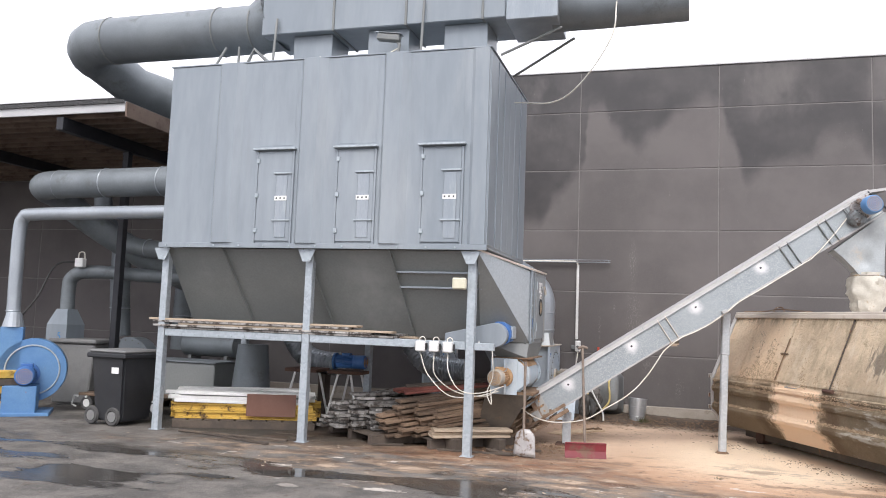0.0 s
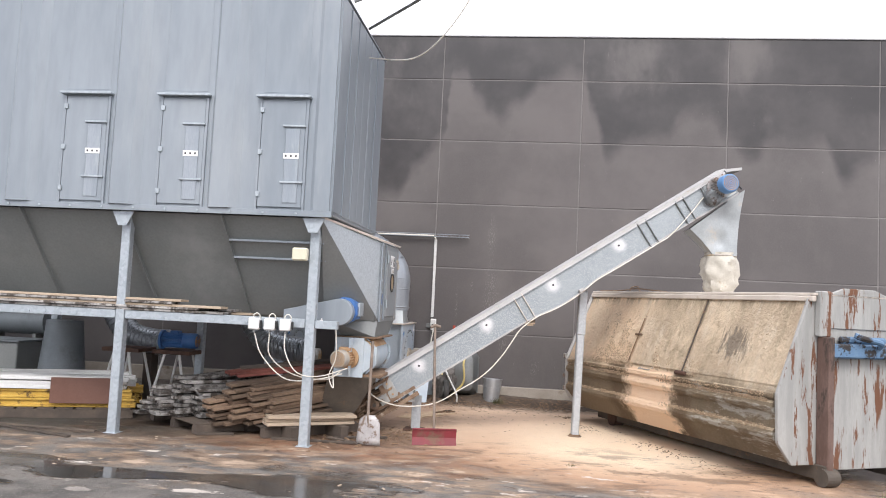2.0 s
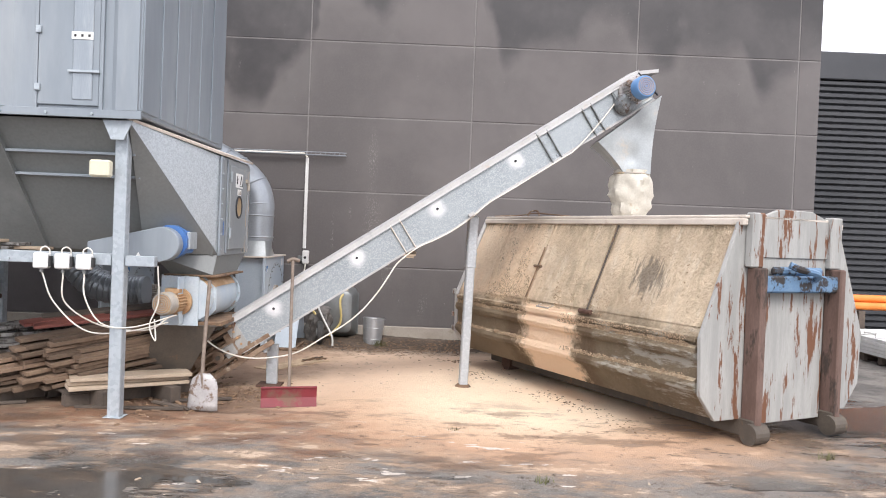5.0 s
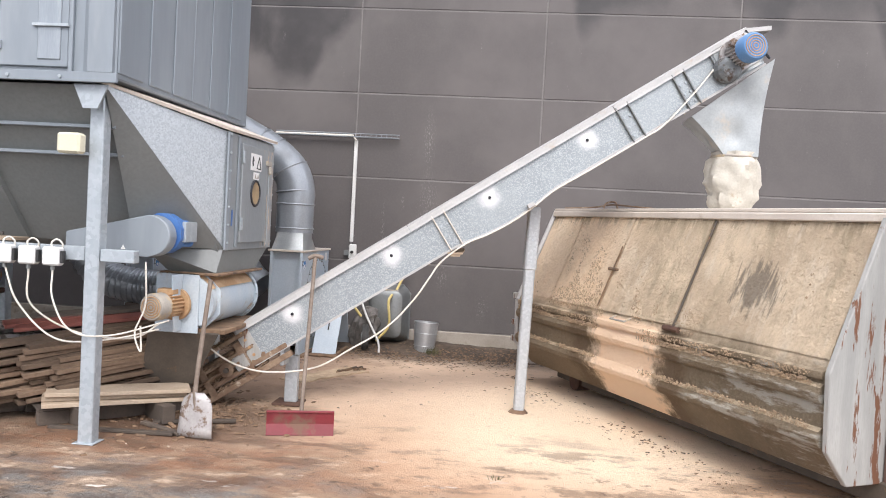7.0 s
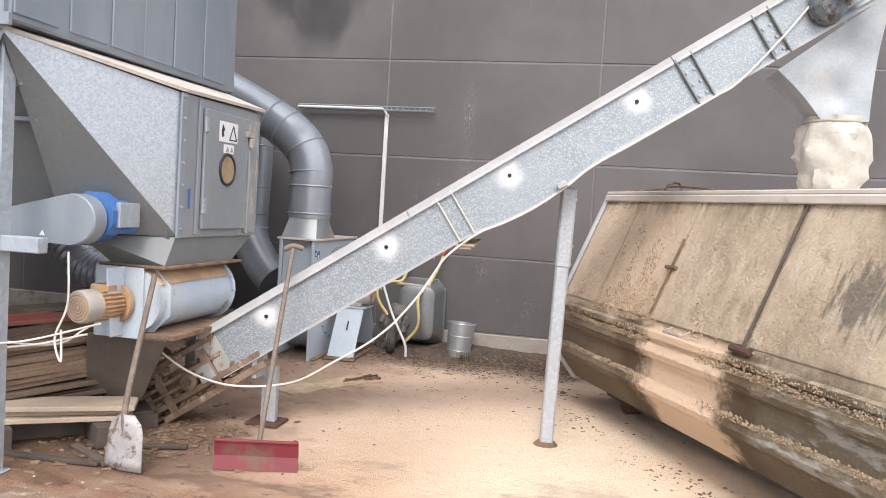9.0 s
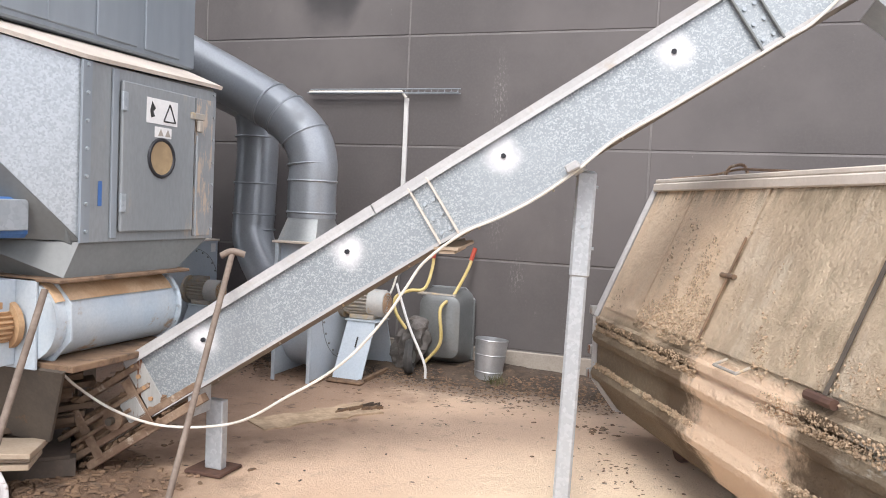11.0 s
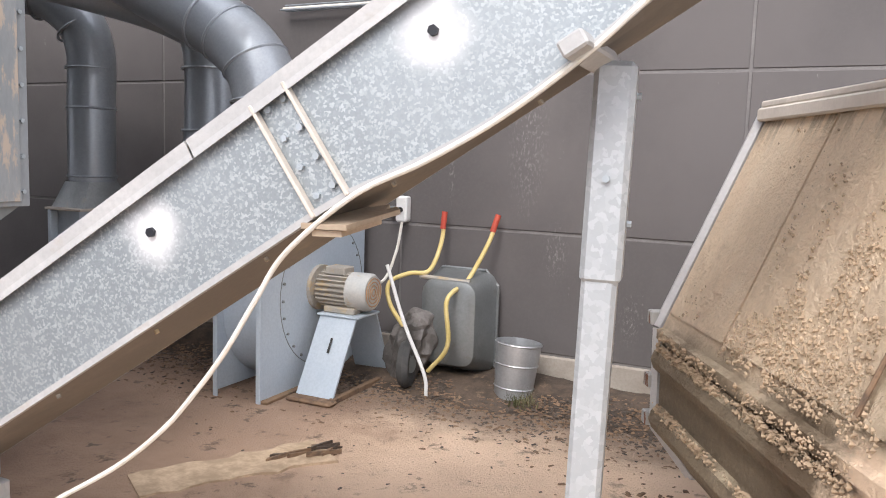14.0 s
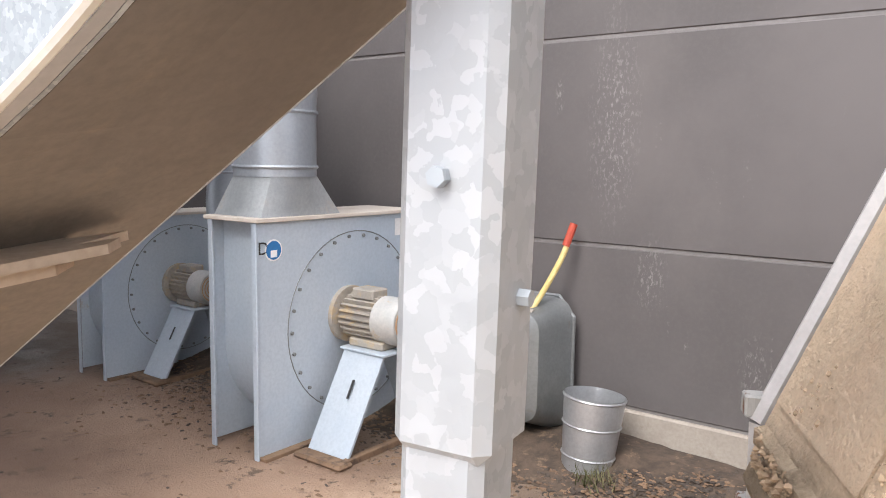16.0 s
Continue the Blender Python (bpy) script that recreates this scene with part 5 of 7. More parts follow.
    # far end plate frame
    fr = bmesh.new()
    for (a, b) in zip(outline, outline[1:]):
        tube([(L + 0.03, *a), (L + 0.03, *b)], 0.03, 6, fr)
    part("end_frame", fr, M_COVER, c)
    for z in (0.9, 0.62, 0.45):
        part("lug", box(L + 0.02, L + 0.08, 0.94, 1.0, z - 0.03, z + 0.03, 0.005), M_PEEL, c)
    # near end
    end = [(0.60, 1.82), (0.99, 0.86), (0.97, 0.40), (0.80, 0.19)]
    part("end_plate", prism(end + [(-y, z) for y, z in end[::-1]], 0.06, 0.10, bevel=0.006), M_PEEL, c, "peeling grey end plate")
    part("recess_panel", box(0.035, 0.06, -0.42, 0.42, 0.14, 1.55, 0.006), M_PEEL, c, "rust-streaked middle panel")
    part("arch_plate", prism([(-0.44, 1.50), (0.44, 1.50), (0.44, 1.82), (0.2, 1.90), (-0.2, 1.90), (-0.44, 1.82)], 0.02, 0.058, bevel=0.006), M_PEEL, c)
    for y in (0.48, -0.48):
        rail = part("hook_rail", box(-0.10, 0.06, y - 0.036, y + 0.036, 0.03, 1.42, 0.012), M_RAIL, c, "rust-brown upright rail")
        part("upper_rail", box(-0.02, 0.06, y - 0.07, y + 0.07, 1.42, 1.86, 0.01), M_PEEL, rail)
        part("skid", box(-0.08, 3.9, y - 0.05, y + 0.05, 0.06, 0.205, 0.01), M_GRIME, c)
        part("roller", tube([(-0.06, y - 0.08, 0.095), (-0.06, y + 0.08, 0.095)], 0.085, 18), M_GRIME, c, "grimy steel ground roller")
        part("roller", tube([(3.5, y - 0.08, 0.095), (3.5, y + 0.08, 0.095)], 0.095, 18), M_RUST, c)
    hook = box(-0.07, 0.05, -0.46, 0.46, 1.22, 1.36, 0.015)
    part("hook_bar", hook, M_HOOK, c, "blue lifting hook bar")
    part("hook_grip", tube(curve([(-0.08, -0.14, 1.33), (-0.13, -0.1, 1.38), (-0.12, 0.12, 1.42), (-0.08, 0.18, 1.45)]), 0.028, 8), M_HOOK, c)
    part("hook_fringe", box(-0.04, 0.02, -0.3, 0.3, 1.362, 1.43, 0.02), M_HOOK, c)
    # crumbs of sawdust stuck on the side
    cr = bmesh.new()
    rnd = random.Random(5)
    for i in range(24000):
        x = rnd.uniform(0.2, L - 0.05)
        if rnd.random() < 0.7:
            d = rnd.random() ** 0.6 * 0.95
            k = math.exp(-((x - 2.95 + 0.25 * (d - 0.5)) / 0.33) ** 2) * min(1.0, max(0.0, (d - 0.1) / 0.4)) + (0.35 if d > 0.75 and x < 3.4 else 0.0)
            if rnd.random() > 0.08 + k or noise.noise((x * 7.0 + d, d * 3.0, 1.0)) < 0.35 - 0.55 * k:
                continue
            p = on_slope(x, d, 0.019 if 1.56 < x < 3.4 else 0.011)
        else:
            if noise.noise((x * 2.0, 7, 1.0)) < -0.25 - 0.5 * rnd.random() + (0.9 if 1.75 < x < 2.5 else 0.0):
                continue
            z = rnd.choice((0.79, 0.79, 0.53, 0.84)) + rnd.uniform(-0.02, 0.02)
            p = Vector((x, 0.985 + rnd.uniform(-0.012, 0.012), z))
        r = 0.0028 + 0.0095 * rnd.random() ** 2.4
        vs = [cr.verts.new(p + r * Vector(q) * rnd.uniform(0.6, 1.3)) for q in ((1, 0, 0), (-0.5, 0.8, 0), (-0.5, -0.8, 0), (0.1, 0.1, 0.9), (0, 0, -0.8))]
        for q in ((0, 1, 3), (1, 2, 3), (2, 0, 3), (1, 0, 4), (2, 1, 4), (0, 2, 4)):
            cr.faces.new([vs[k] for k in q])
    tagged(part("sawdust_crust", cr, M_CRUMB, c), kind="stuff")


# ---- fans and ducts behind the conveyor ----
def build_fan(x, y, numeral, size=1.0):
    f = thing("blower_fan", (x, y, GZ), "pale blue-grey sheet-metal blower standing by the wall", "fan", "blowers by the wall")
    f.scale = (size,) * 3
    W, D, H = 0.38, 1.22, 1.20
    part("drive_plate", box(-0.012, 0.0, 0, D, 0, H, 0.003), M_LIGHT_BLUE, f)
    part("rear_plate", box(-W, -W + 0.012, 0.02, D, 0.03, H, 0.003), M_LIGHT_BLUE, f)
    pts = [(0.58 + 0.50 * math.cos(a), 0.53 + 0.49 * math.sin(a)) for a in (math.radians(k) for k in range(180, 361, 12))]
    part("scroll", prism(pts + [(1.08, 1.19), (0.08, 1.19)], -W + 0.014, -0.014), M_LIGHT_BLUE, f, smooth=True)
    part("top_flange", box(-W - 0.02, 0.025, -0.02, D, H + 0.001, H + 0.022, 0.003), M_CREAM, f, "dusty top flange")
    for xx in (-0.03, -W + 0.005):
        part("edge_strip", box(xx, xx + 0.035, -0.012, 0.0, 0, H, 0.003), M_LIGHT_BLUE, f)
    part("ground_flange", box(-0.01, 0.05, 0.0, 0.9, 0, 0.02, 0.003), M_MUD, f)
    part("bolt_ring", ring((0.001, 0.69, 0.62), (1, 0, 0), 0.50, 0.003, 48), M_PAINT_DARK, f)
    bolts(f, [(0.001, 0.69 + 0.475 * math.cos(a), 0.62 + 0.475 * math.sin(a)) for a in (2 * math.pi * k / 26 for k in range(26)) if math.cos(a) < 0.93], (1, 0, 0), 0.010, M_PAINT_DARK)
    sg = part("safety_sign", tube([(0.001, 0.10, 1.06), (0.003, 0.10, 1.06)], 0.055, 24), M_LABEL, f, "round blue and white safety sign")
    part("sign_disc", tube([(0.0025, 0.10, 1.06), (0.0045, 0.10, 1.06)], 0.047, 24), M_INKBLUE, sg)
    part("sign_shape", box(0.004, 0.006, 0.08, 0.12, 1.025, 1.06, 0.0005), M_LABEL, sg)
    part("label", box(0.001, 0.003, 1.02, 1.11, 1.07, 1.17, 0), M_LABEL, f)
    lettering("letter", "D", 0.09, M_INK, f, pose(0.002, 0.035, 1.07, 90, 0, 90))
    # motor stand: two sloping plates
    st = part("stand_plate", sheet([(0.10, 0.50, 0.50), (0.38, 0.50, 0.50), (0.38, 0.22, 0.0), (0.10, 0.22, 0.0)], 0.014), M_LIGHT_BLUE, f, "sloping numbered stand plate")
    part("stand_plate", sheet([(0.10, 0.76, 0.50), (0.38, 0.76, 0.50), (0.38, 0.98, 0.0), (0.10, 0.98, 0.0)], 0.014), M_LIGHT_BLUE, f)
    part("stand_top", box(0.08, 0.40, 0.485, 0.78, 0.50, 0.515, 0.004), M_LIGHT_BLUE, f)
    part("stand_rail", box(0.36, 0.40, 0.20, 1.0, 0, 0.035, 0.004), M_MUD, f)
    part("mud_drift", box(0.08, 0.42, 0.14, 0.24, 0, 0.03, 0.012), M_MUD, f)
    ang = math.degrees(math.atan2(0.50, 0.28))
    lettering("numeral", numeral, 0.15, M_INK, st, pose(0.25, 0.388, 0.325, ang, 0, 0), 0.0015)
    motor(f, (0.0, 0.63, 0.665), (1, 0, 0), 0.43, 0.125, M_MOTOR, M_FAN_COWL)
    part("motor_foot", box(0.10, 0.34, 0.53, 0.73, 0.515, 0.56, 0.008), M_MOTOR, f)
    # square to round transition
    r, n = 0.205, 24
    tr = bmesh.new()
    up = [tr.verts.new((-W / 2 + r * math.cos(a), 0.28 + r * math.sin(a), H + 0.24)) for a in (2 * math.pi * k / n for k in range(n))]
    lo = []
    for k in range(n):
        c, s = math.cos(2 * math.pi * k / n), math.sin(2 * math.pi * k / n)
        m = max(abs(c), abs(s))
        lo.append(tr.verts.new((-W / 2 + 0.185 * c / m, 0.30 + 0.27 * s / m, H + 0.023)))
    for k in range(n):
        tr.faces.new((lo[k], lo[(k + 1) % n], up[(k + 1) % n], up[k]))
    part("transition", tr, M_SPOUT, f, "pale square-to-round transition", smooth=True)


def duct(name, points, r, bands, label, mat=None, group="ducts at the wall"):
    d = thing(name, (0, 0, 0), label, "duct", group)
    part("pipe", tube(points, r, 28), mat or M_DUCT, d, smooth=True)
    for c, ax in bands:
        part("clamp_band", ring(c, ax, r, 0.011, 28), M_DUCT, d)
    return d


def build_wall_ducts():
    x, y = 0.19, 12.98
    bend = curve([(x, y, 1.45), (x, y, 1.75), (x, y, 1.95), (x - 0.08, y, 2.16), (x - 0.30, y, 2.36), (x - 0.62, y - 0.04, 2.54), (x - 1.2, y - 0.2, 2.84), (x - 2.0, y - 0.7, 3.25), (x - 2.3, 11.4, 3.4)], 6)
    d = duct("elbow_duct", bend, 0.215, [((x, y, 1.50), (0, 0, 1)), ((x, y, 1.78), (0, 0, 1)), ((x - 0.01, y, 1.93), (-0.1, 0, 1)), ((x - 0.09, y, 2.17), (-0.5, 0, 0.85)), ((x - 0.30, y, 2.36), (-0.8, 0, 0.6)), ((x - 0.45, y - 0.02, 2.45), (-0.85, 0, 0.5))], "shiny grey bent duct rising from a blower")
    duct("vertical_duct", curve([(-1.9, 11.5, 2.9), (-1.25, 12.6, 2.75), (-0.86, 13.3, 2.6), (-0.70, 13.45, 2.35), (-0.70, 13.45, 1.5), (-0.68, 13.42, 1.2), (-0.48, 13.35, 0.9), (-0.3, 13.3, 0.75)], 5), 0.20, [((-0.70, 13.45, z), (0, 0, 1)) for z in (2.2, 1.75, 1.45, 1.3)], "upright grey spiral duct in front of the wall")
    duct("vertical_duct", curve([(-1.67, 13.21, 1.34), (-1.67, 13.21, 1.9), (-1.67, 13.21, 2.35), (-1.80, 13.15, 2.62), (-2.15, 13.0, 2.78), (-3.2, 12.6, 2.85)], 5), 0.175, [((-1.67, 13.21, z), (0, 0, 1)) for z in (1.38, 1.9, 2.2)] + [((-1.74, 13.18, 2.5), (-0.5, -0.2, 0.85)), ((-2.0, 13.07, 2.73), (-0.9, -0.3, 0.3))], "upright grey duct bending over a blower")
    for xx, yy in ((-3.3, 11.6), (-1.25, 11.55)):
        pts = curve([(xx - 0.35, yy, 1.5), (xx - 0.3, yy, 1.2), (xx - 0.05, yy, 0.93), (xx + 0.3, yy, 0.85), (xx + 0.55, yy, 0.85)], 6)
        g = duct("flexible_duct", pts, 0.17, [], "ribbed flexible silver duct under the filter", M_DUCT, "flexible ducts")
        rib = bmesh.new()
        for i in range(1, len(pts) - 1):
            ring(pts[i], pts[i + 1] - pts[i - 1], 0.17, 0.012, 20, rib)
        part("ribs", rib, M_DUCT, g)
        part("prop", box(xx + 0.2, xx + 0.32, yy - 0.1, yy + 0.1, GZ, 0.69, 0.004), M_DARKWOOD, g)
    b = thing("wall_bracket", (-0.9, WALL_Y, 2.72), "dark steel bracket fixed to the wall", "bracket")
    part("upright", box(-0.03, 0.03, -0.05, 0, -0.5, 0.0, 0.004), M_PAINT_DARK, b)
    part("brace", tube([(0, -0.03, -0.45), (-0.35, -0.5, 0.0)], 0.018, 6), M_PAINT_DARK, b)


def build_wall_services():
    t = thing("cable_tray", (0, WALL_Y, 2.70), "thin wire cable tray fixed along the wall", "cable tray")
    for z in (0.0, 0.045):
        part("wire", tube([(-0.4, -0.05, z), (1.22, -0.05, z)], 0.006, 6), M_DUCT, t)
    part("wire", tube([(-0.4, -0.11, 0.0), (1.22, -0.11, 0.0)], 0.006, 6), M_DUCT, t)
    for i in range(24):
        part("cross_wire", tube([(-0.38 + 0.068 * i, -0.02, 0.045), (-0.38 + 0.068 * i, -0.05, 0.0), (-0.38 + 0.068 * i, -0.11, 0.0)], 0.003, 4), M_DUCT, t)
    part("cable", tube([(-0.4, -0.075, 0.015), (0.62, -0.075, 0.015), (0.66, -0.06, -0.04)], 0.014, 8), M_CABLE, t)
    c = thing("cable_conduit", (0.655, WALL_Y, 1.3), "white plastic conduit running down the wall", "conduit")
    part("conduit", box(-0.022, 0.022, -0.035, -0.003, 0.05, 1.36, 0.004), M_WHITE, c)
    s = thing("isolator_switch", (0.70, WALL_Y, 1.13), "white isolator switch box on a wall bracket", "switch")
    part("body", box(-0.06, 0.03, -0.09, -0.005, 0, 0.19, 0.012), M_WHITE, s)
    part("knob", tube([(-0.015, -0.09, 0.09), (-0.015, -0.115, 0.09)], 0.02, 10), M_INK, s)
    part("bracket", box(-0.13, -0.062, -0.06, -0.005, 0.04, 0.11, 0.004), M_PAINT_DARK, s)
    tagged(part("motor_cable", tube(curve([(0.69, 13.93, 1.13), (0.66, 13.9, 0.9), (0.63, 13.75, 0.7), (0.62, 13.35, 0.78)]), 0.011, 8), M_CABLE, smooth=True), "white cable from switch to blower motor", "cable")


def build_barrow():
    b = thing("wheelbarrow", (1.21, 13.72, GZ), "grey wheelbarrow with yellow tubes leaning upright on the wall", "wheelbarrow")
    # tray standing on its nose, its open side to the wall
    tr = bmesh.new()
    loops = []
    for d, sx, z0, z1, r in ((0.20, 0.26, 0.06, 0.80, 0.12), (0.17, 0.25, 0.07, 0.79, 0.11), (-0.06, 0.20, 0.16, 0.74, 0.09), (-0.08, 0.16, 0.20, 0.70, 0.07)):
        lp = []
        for cx, cz, a0 in ((sx - r, z1 - r, 0), (-sx + r, z1 - r, 90), (-sx + r, z0 + r, 180), (sx - r, z0 + r, 270)):
            for k in range(5):
                a = math.radians(a0 + 22.5 * k)
                lp.append(tr.verts.new((cx + r * math.cos(a), d, cz + r * math.sin(a))))
        loops.append(lp)
    n = len(loops[0])
    for p, q in zip(loops, loops[1:]):
        for k in range(n):
            tr.faces.new((p[k], p[(k + 1) % n], q[(k + 1) % n], q[k]))
    tr.faces.new(loops[-1])
    part("tray", tr, M_TRAY, b, "grey steel tray", smooth=True)
    rim = bmesh.new()
    pts = [(x, 0.20, z) for x, z in ((-0.26, 0.12), (-0.26, 0.70), (-0.17, 0.80), (0.17, 0.80), (0.26, 0.70), (0.26, 0.12))]
    part("rim", tube(pts, 0.012, 8, rim), M_TRAY, b)
    for s, off in ((1, 0.0), (-1, -0.02)):
        p = [(s * 0.24, 0.20, 1.19), (s * 0.20, 0.14, 1.0), (s * 0.10 + off, 0.02, 0.74), (s * 0.06 + off, -0.12, 0.68), (s * 0.10 - 0.05, -0.20, 0.60), (s * 0.11 - 0.05, -0.18, 0.32), (s * 0.03 - 0.12, -0.16, 0.12)]
        if s < 0:
            p = [(-0.17, 0.20, 1.19), (-0.17, 0.16, 0.98), (-0.19, 0.02, 0.79), (-0.30, -0.08, 0.77), (-0.42, -0.14, 0.70), (-0.40, -0.16, 0.56), (-0.28, -0.16, 0.40)]
        part("frame_tube", tube(curve(p, 6), 0.016, 10), M_YELLOW_PALE, b, "chipped pale yellow tube", smooth=True)
        top, nxt = Vector(p[0]), Vector(p[1])
        part("grip", tube([top + (nxt - top).normalized() * -0.005, top + (nxt - top).normalized() * 0.12], 0.021, 10), M_RED, b, "red rubber grip")
    part("cross_bar", tube([(-0.24, -0.02, 0.75), (0.14, -0.02, 0.74)], 0.016, 8), M_MOTOR, b)
    wheel = part("wheel", tube([(-0.26, -0.22, 0.17), (-0.18, -0.22, 0.17)], 0.06, 16), M_PAINT_DARK, b)
    part("tyre", ring((-0.22, -0.22, 0.17), (1, 0.25, 0), 0.125, 0.045, 28), M_RUBBER, wheel, "worn black tyre", smooth=True)
    s = thing("sack", (0.95, 13.62, GZ), "crumpled dark plastic sack hanging on the barrow", "sack")
    bm = bmesh.new()
    bmesh.ops.create_icosphere(bm, subdivisions=4, radius=1)
    for v in bm.verts:
        k = 1 + 0.35 * noise.noise(v.co * 2.1) + 0.16 * noise.noise(v.co * 5.5)
        v.co = Vector((v.co.x * 0.17 * k + 0.06 * (v.co.z), v.co.y * 0.10 * k, 0.27 + v.co.z * 0.27 * (0.85 + 0.15 * k)))
    part("crumpled_film", bm, M_TARP, s)
    st = tagged(part("white_rod", tube(curve([(0.86, 13.42, 0.88), (1.0, 13.42, 0.5), (1.17, 13.40, 0.18), (1.19, 13.40, 0.03)], 5), 0.013, 8), M_WHITE, smooth=True), "thin white plastic rod leaning on the wheelbarrow", "rod")


def build_bucket():
    b = thing("metal_pail", (1.71, 13.64, GZ - 0.012), "galvanised metal pail with rolled rims", "bucket", rx=-4, ry=3)
    bm = tube([(0, 0, 0), (0, 0, 0.39), (0, 0, 0.40)], [0.122, 0.152, 0.152], 32, caps=False)
    tube([(0, 0, 0.40), (0, 0, 0.10)], [0.147, 0.124], 32, bm, caps=False)
    part("pail_wall", bm, M_BUCKET, b, smooth=True)
    part("pail_base", tube([(0, 0, 0.09), (0, 0, 0.10)], 0.124, 32), M_BUCKET, b)
    for z, r in ((0.39, 0.152), (0.255, 0.142), (0.10, 0.130)):
        part("rim", ring((0, 0, z), (0, 0, 1), r, 0.006, 32), M_BUCKET, b)


def build_hand_tools():
    p = thing("snow_pusher", (1.29, 9.66, GZ), "red plastic pusher blade with grey wooden shaft leaning on conveyor", "snow shovel", rz=15)
    prof = [(-0.03, 0.0), (-0.01, 0.0), (0.015, 0.08), (0.0, 0.17), (-0.02, 0.172), (-0.005, 0.08)]
    part("blade", prism(prof, -0.245, 0.245), M_REDPLASTIC, p, "dirty red blade")
    part("blade_lip", box(-0.245, 0.245, -0.03, -0.008, 0.165, 0.182, 0.004), M_REDPLASTIC, p)
    part("shaft", tube([(0.0, 0.02, 0.08), (0.05, 0.70, 1.27)], 0.016, 10), M_HANDLE, p, smooth=True)
    part("grip", tube(curve([(-0.005, 0.69, 1.265), (0.05, 0.70, 1.29), (0.115, 0.72, 1.275)]), 0.018, 10), M_HANDLE, p, smooth=True)
    s = thing("shovel", (0.60, 9.31, GZ), "muddy steel shovel with wooden shaft leaning on the valve", "shovel", rz=-10)
    bl = bmesh.new()
    rows_ = []
    for j in range(7):
        z = 0.01 + 0.052 * j
        w = 0.125 + 0.015 * (1 - j / 4) if j < 5 else (0.11 if j == 5 else 0.05)
        rows_.append([bl.verts.new((w * (i / 4 - 1), 0.09 * z - 0.022 * (1 - (i / 4 - 1) ** 2) + 0.05, z)) for i in range(9)])
    for a, b in zip(rows_, rows_[1:]):
        for i in range(8):
            bl.faces.new((a[i], a[i + 1], b[i + 1], b[i]))
    blade = part("blade", bl, M_BLADE, s, "mud-smeared blade", smooth=True)
    so = blade.modifiers.new("thickness", "SOLIDIFY")
    so.thickness = 0.004
    part("shaft", tube(curve([(0, 0.06, 0.2), (-0.03, 0.10, 0.4), (-0.14, 0.40, 1.09)]), 0.017, 10), M_HANDLE, s, smooth=True)


def build_switches():
    for i, x in enumerate((-0.60, -0.43, -0.26)):
        s = thing("switch_box", (x, 9.027, 1.22), "small white switch box on the filter rail", "switch", "switches on the rail")
        part("body", box(-0.06, 0.06, -0.075, 0, 0, 0.125, 0.012), M_WHITE, s)
        part("button", box(0.062, 0.08, -0.06, -0.02, 0.02, 0.10, 0.003), M_INK, s)
        part("cable_loop", tube(curve([(-0.01, -0.04, 0.12), (-0.01, -0.04, 0.155), (0.02, -0.03, 0.175), (0.045, -0.01, 0.15), (0.04, 0.0, 0.11)]), 0.006, 8), M_CABLE, s)
        part("gland", tube([(0, -0.04, -0.03), (0, -0.04, 0)], 0.015, 8), M_PAINT_DARK, s)
    for i, pts in enumerate(([(-0.60, 8.99, 1.2), (-0.5, 9.0, 0.95), (-0.25, 9.05, 0.72), (0.0, 9.3, 0.70), (0.25, 9.5, 0.76)], [(-0.43, 8.99, 1.2), (-0.41, 9.0, 0.95), (-0.2, 9.2, 0.75), (0.1, 9.4, 0.70), (0.25, 9.5, 0.80)], [(-0.26, 8.99, 1.2), (-0.24, 8.97, 1.0), (-0.1, 8.96, 0.80), (0.1, 9.1, 0.76), (0.3, 9.55, 0.82)], [(0.18, 9.4, 1.25), (0.2, 9.38, 0.95), (0.14, 9.36, 0.75), (0.2, 9.34, 0.62), (0.18, 9.36, 0.8)])):
        tagged(part("hanging_cable", tube(curve(pts), 0.0065, 6), M_CABLE, smooth=True), "white cable hanging from the switch boxes", "cable", "switch cables")


# ---- stacked boards ----
def plank(name, mat, l, w, h, m, label, group, category="board"):
    """Top-level board, long side along its own x."""
    ob = part(name, box(-l / 2, l / 2, -w / 2, w / 2, 0, h, 0.003), mat)
    ob.matrix_world = m
    return tagged(ob, label, category, group)


def pallet(x, y, l, w, rz):
    p = thing("pallet", (x, y, GZ), "dark damp wooden pallet on the ground", "pallet", "pallets under the filter", rz=rz)
    for k in (-1, 0, 1):
        part("bearer", box(-l / 2, l / 2, k * (w / 2 - 0.05) - 0.05, k * (w / 2 - 0.05) + 0.05, 0, 0.10, 0.004), M_DARKWOOD, p)
    n = int(l / 0.2)
    for i in range(n):
        x0 = -l / 2 + i * l / n
        part("deck_board", box(x0, x0 + l / n - 0.03, -w / 2, w / 2, 0.101, 0.12, 0.003), M_DARKWOOD, p)
    return p


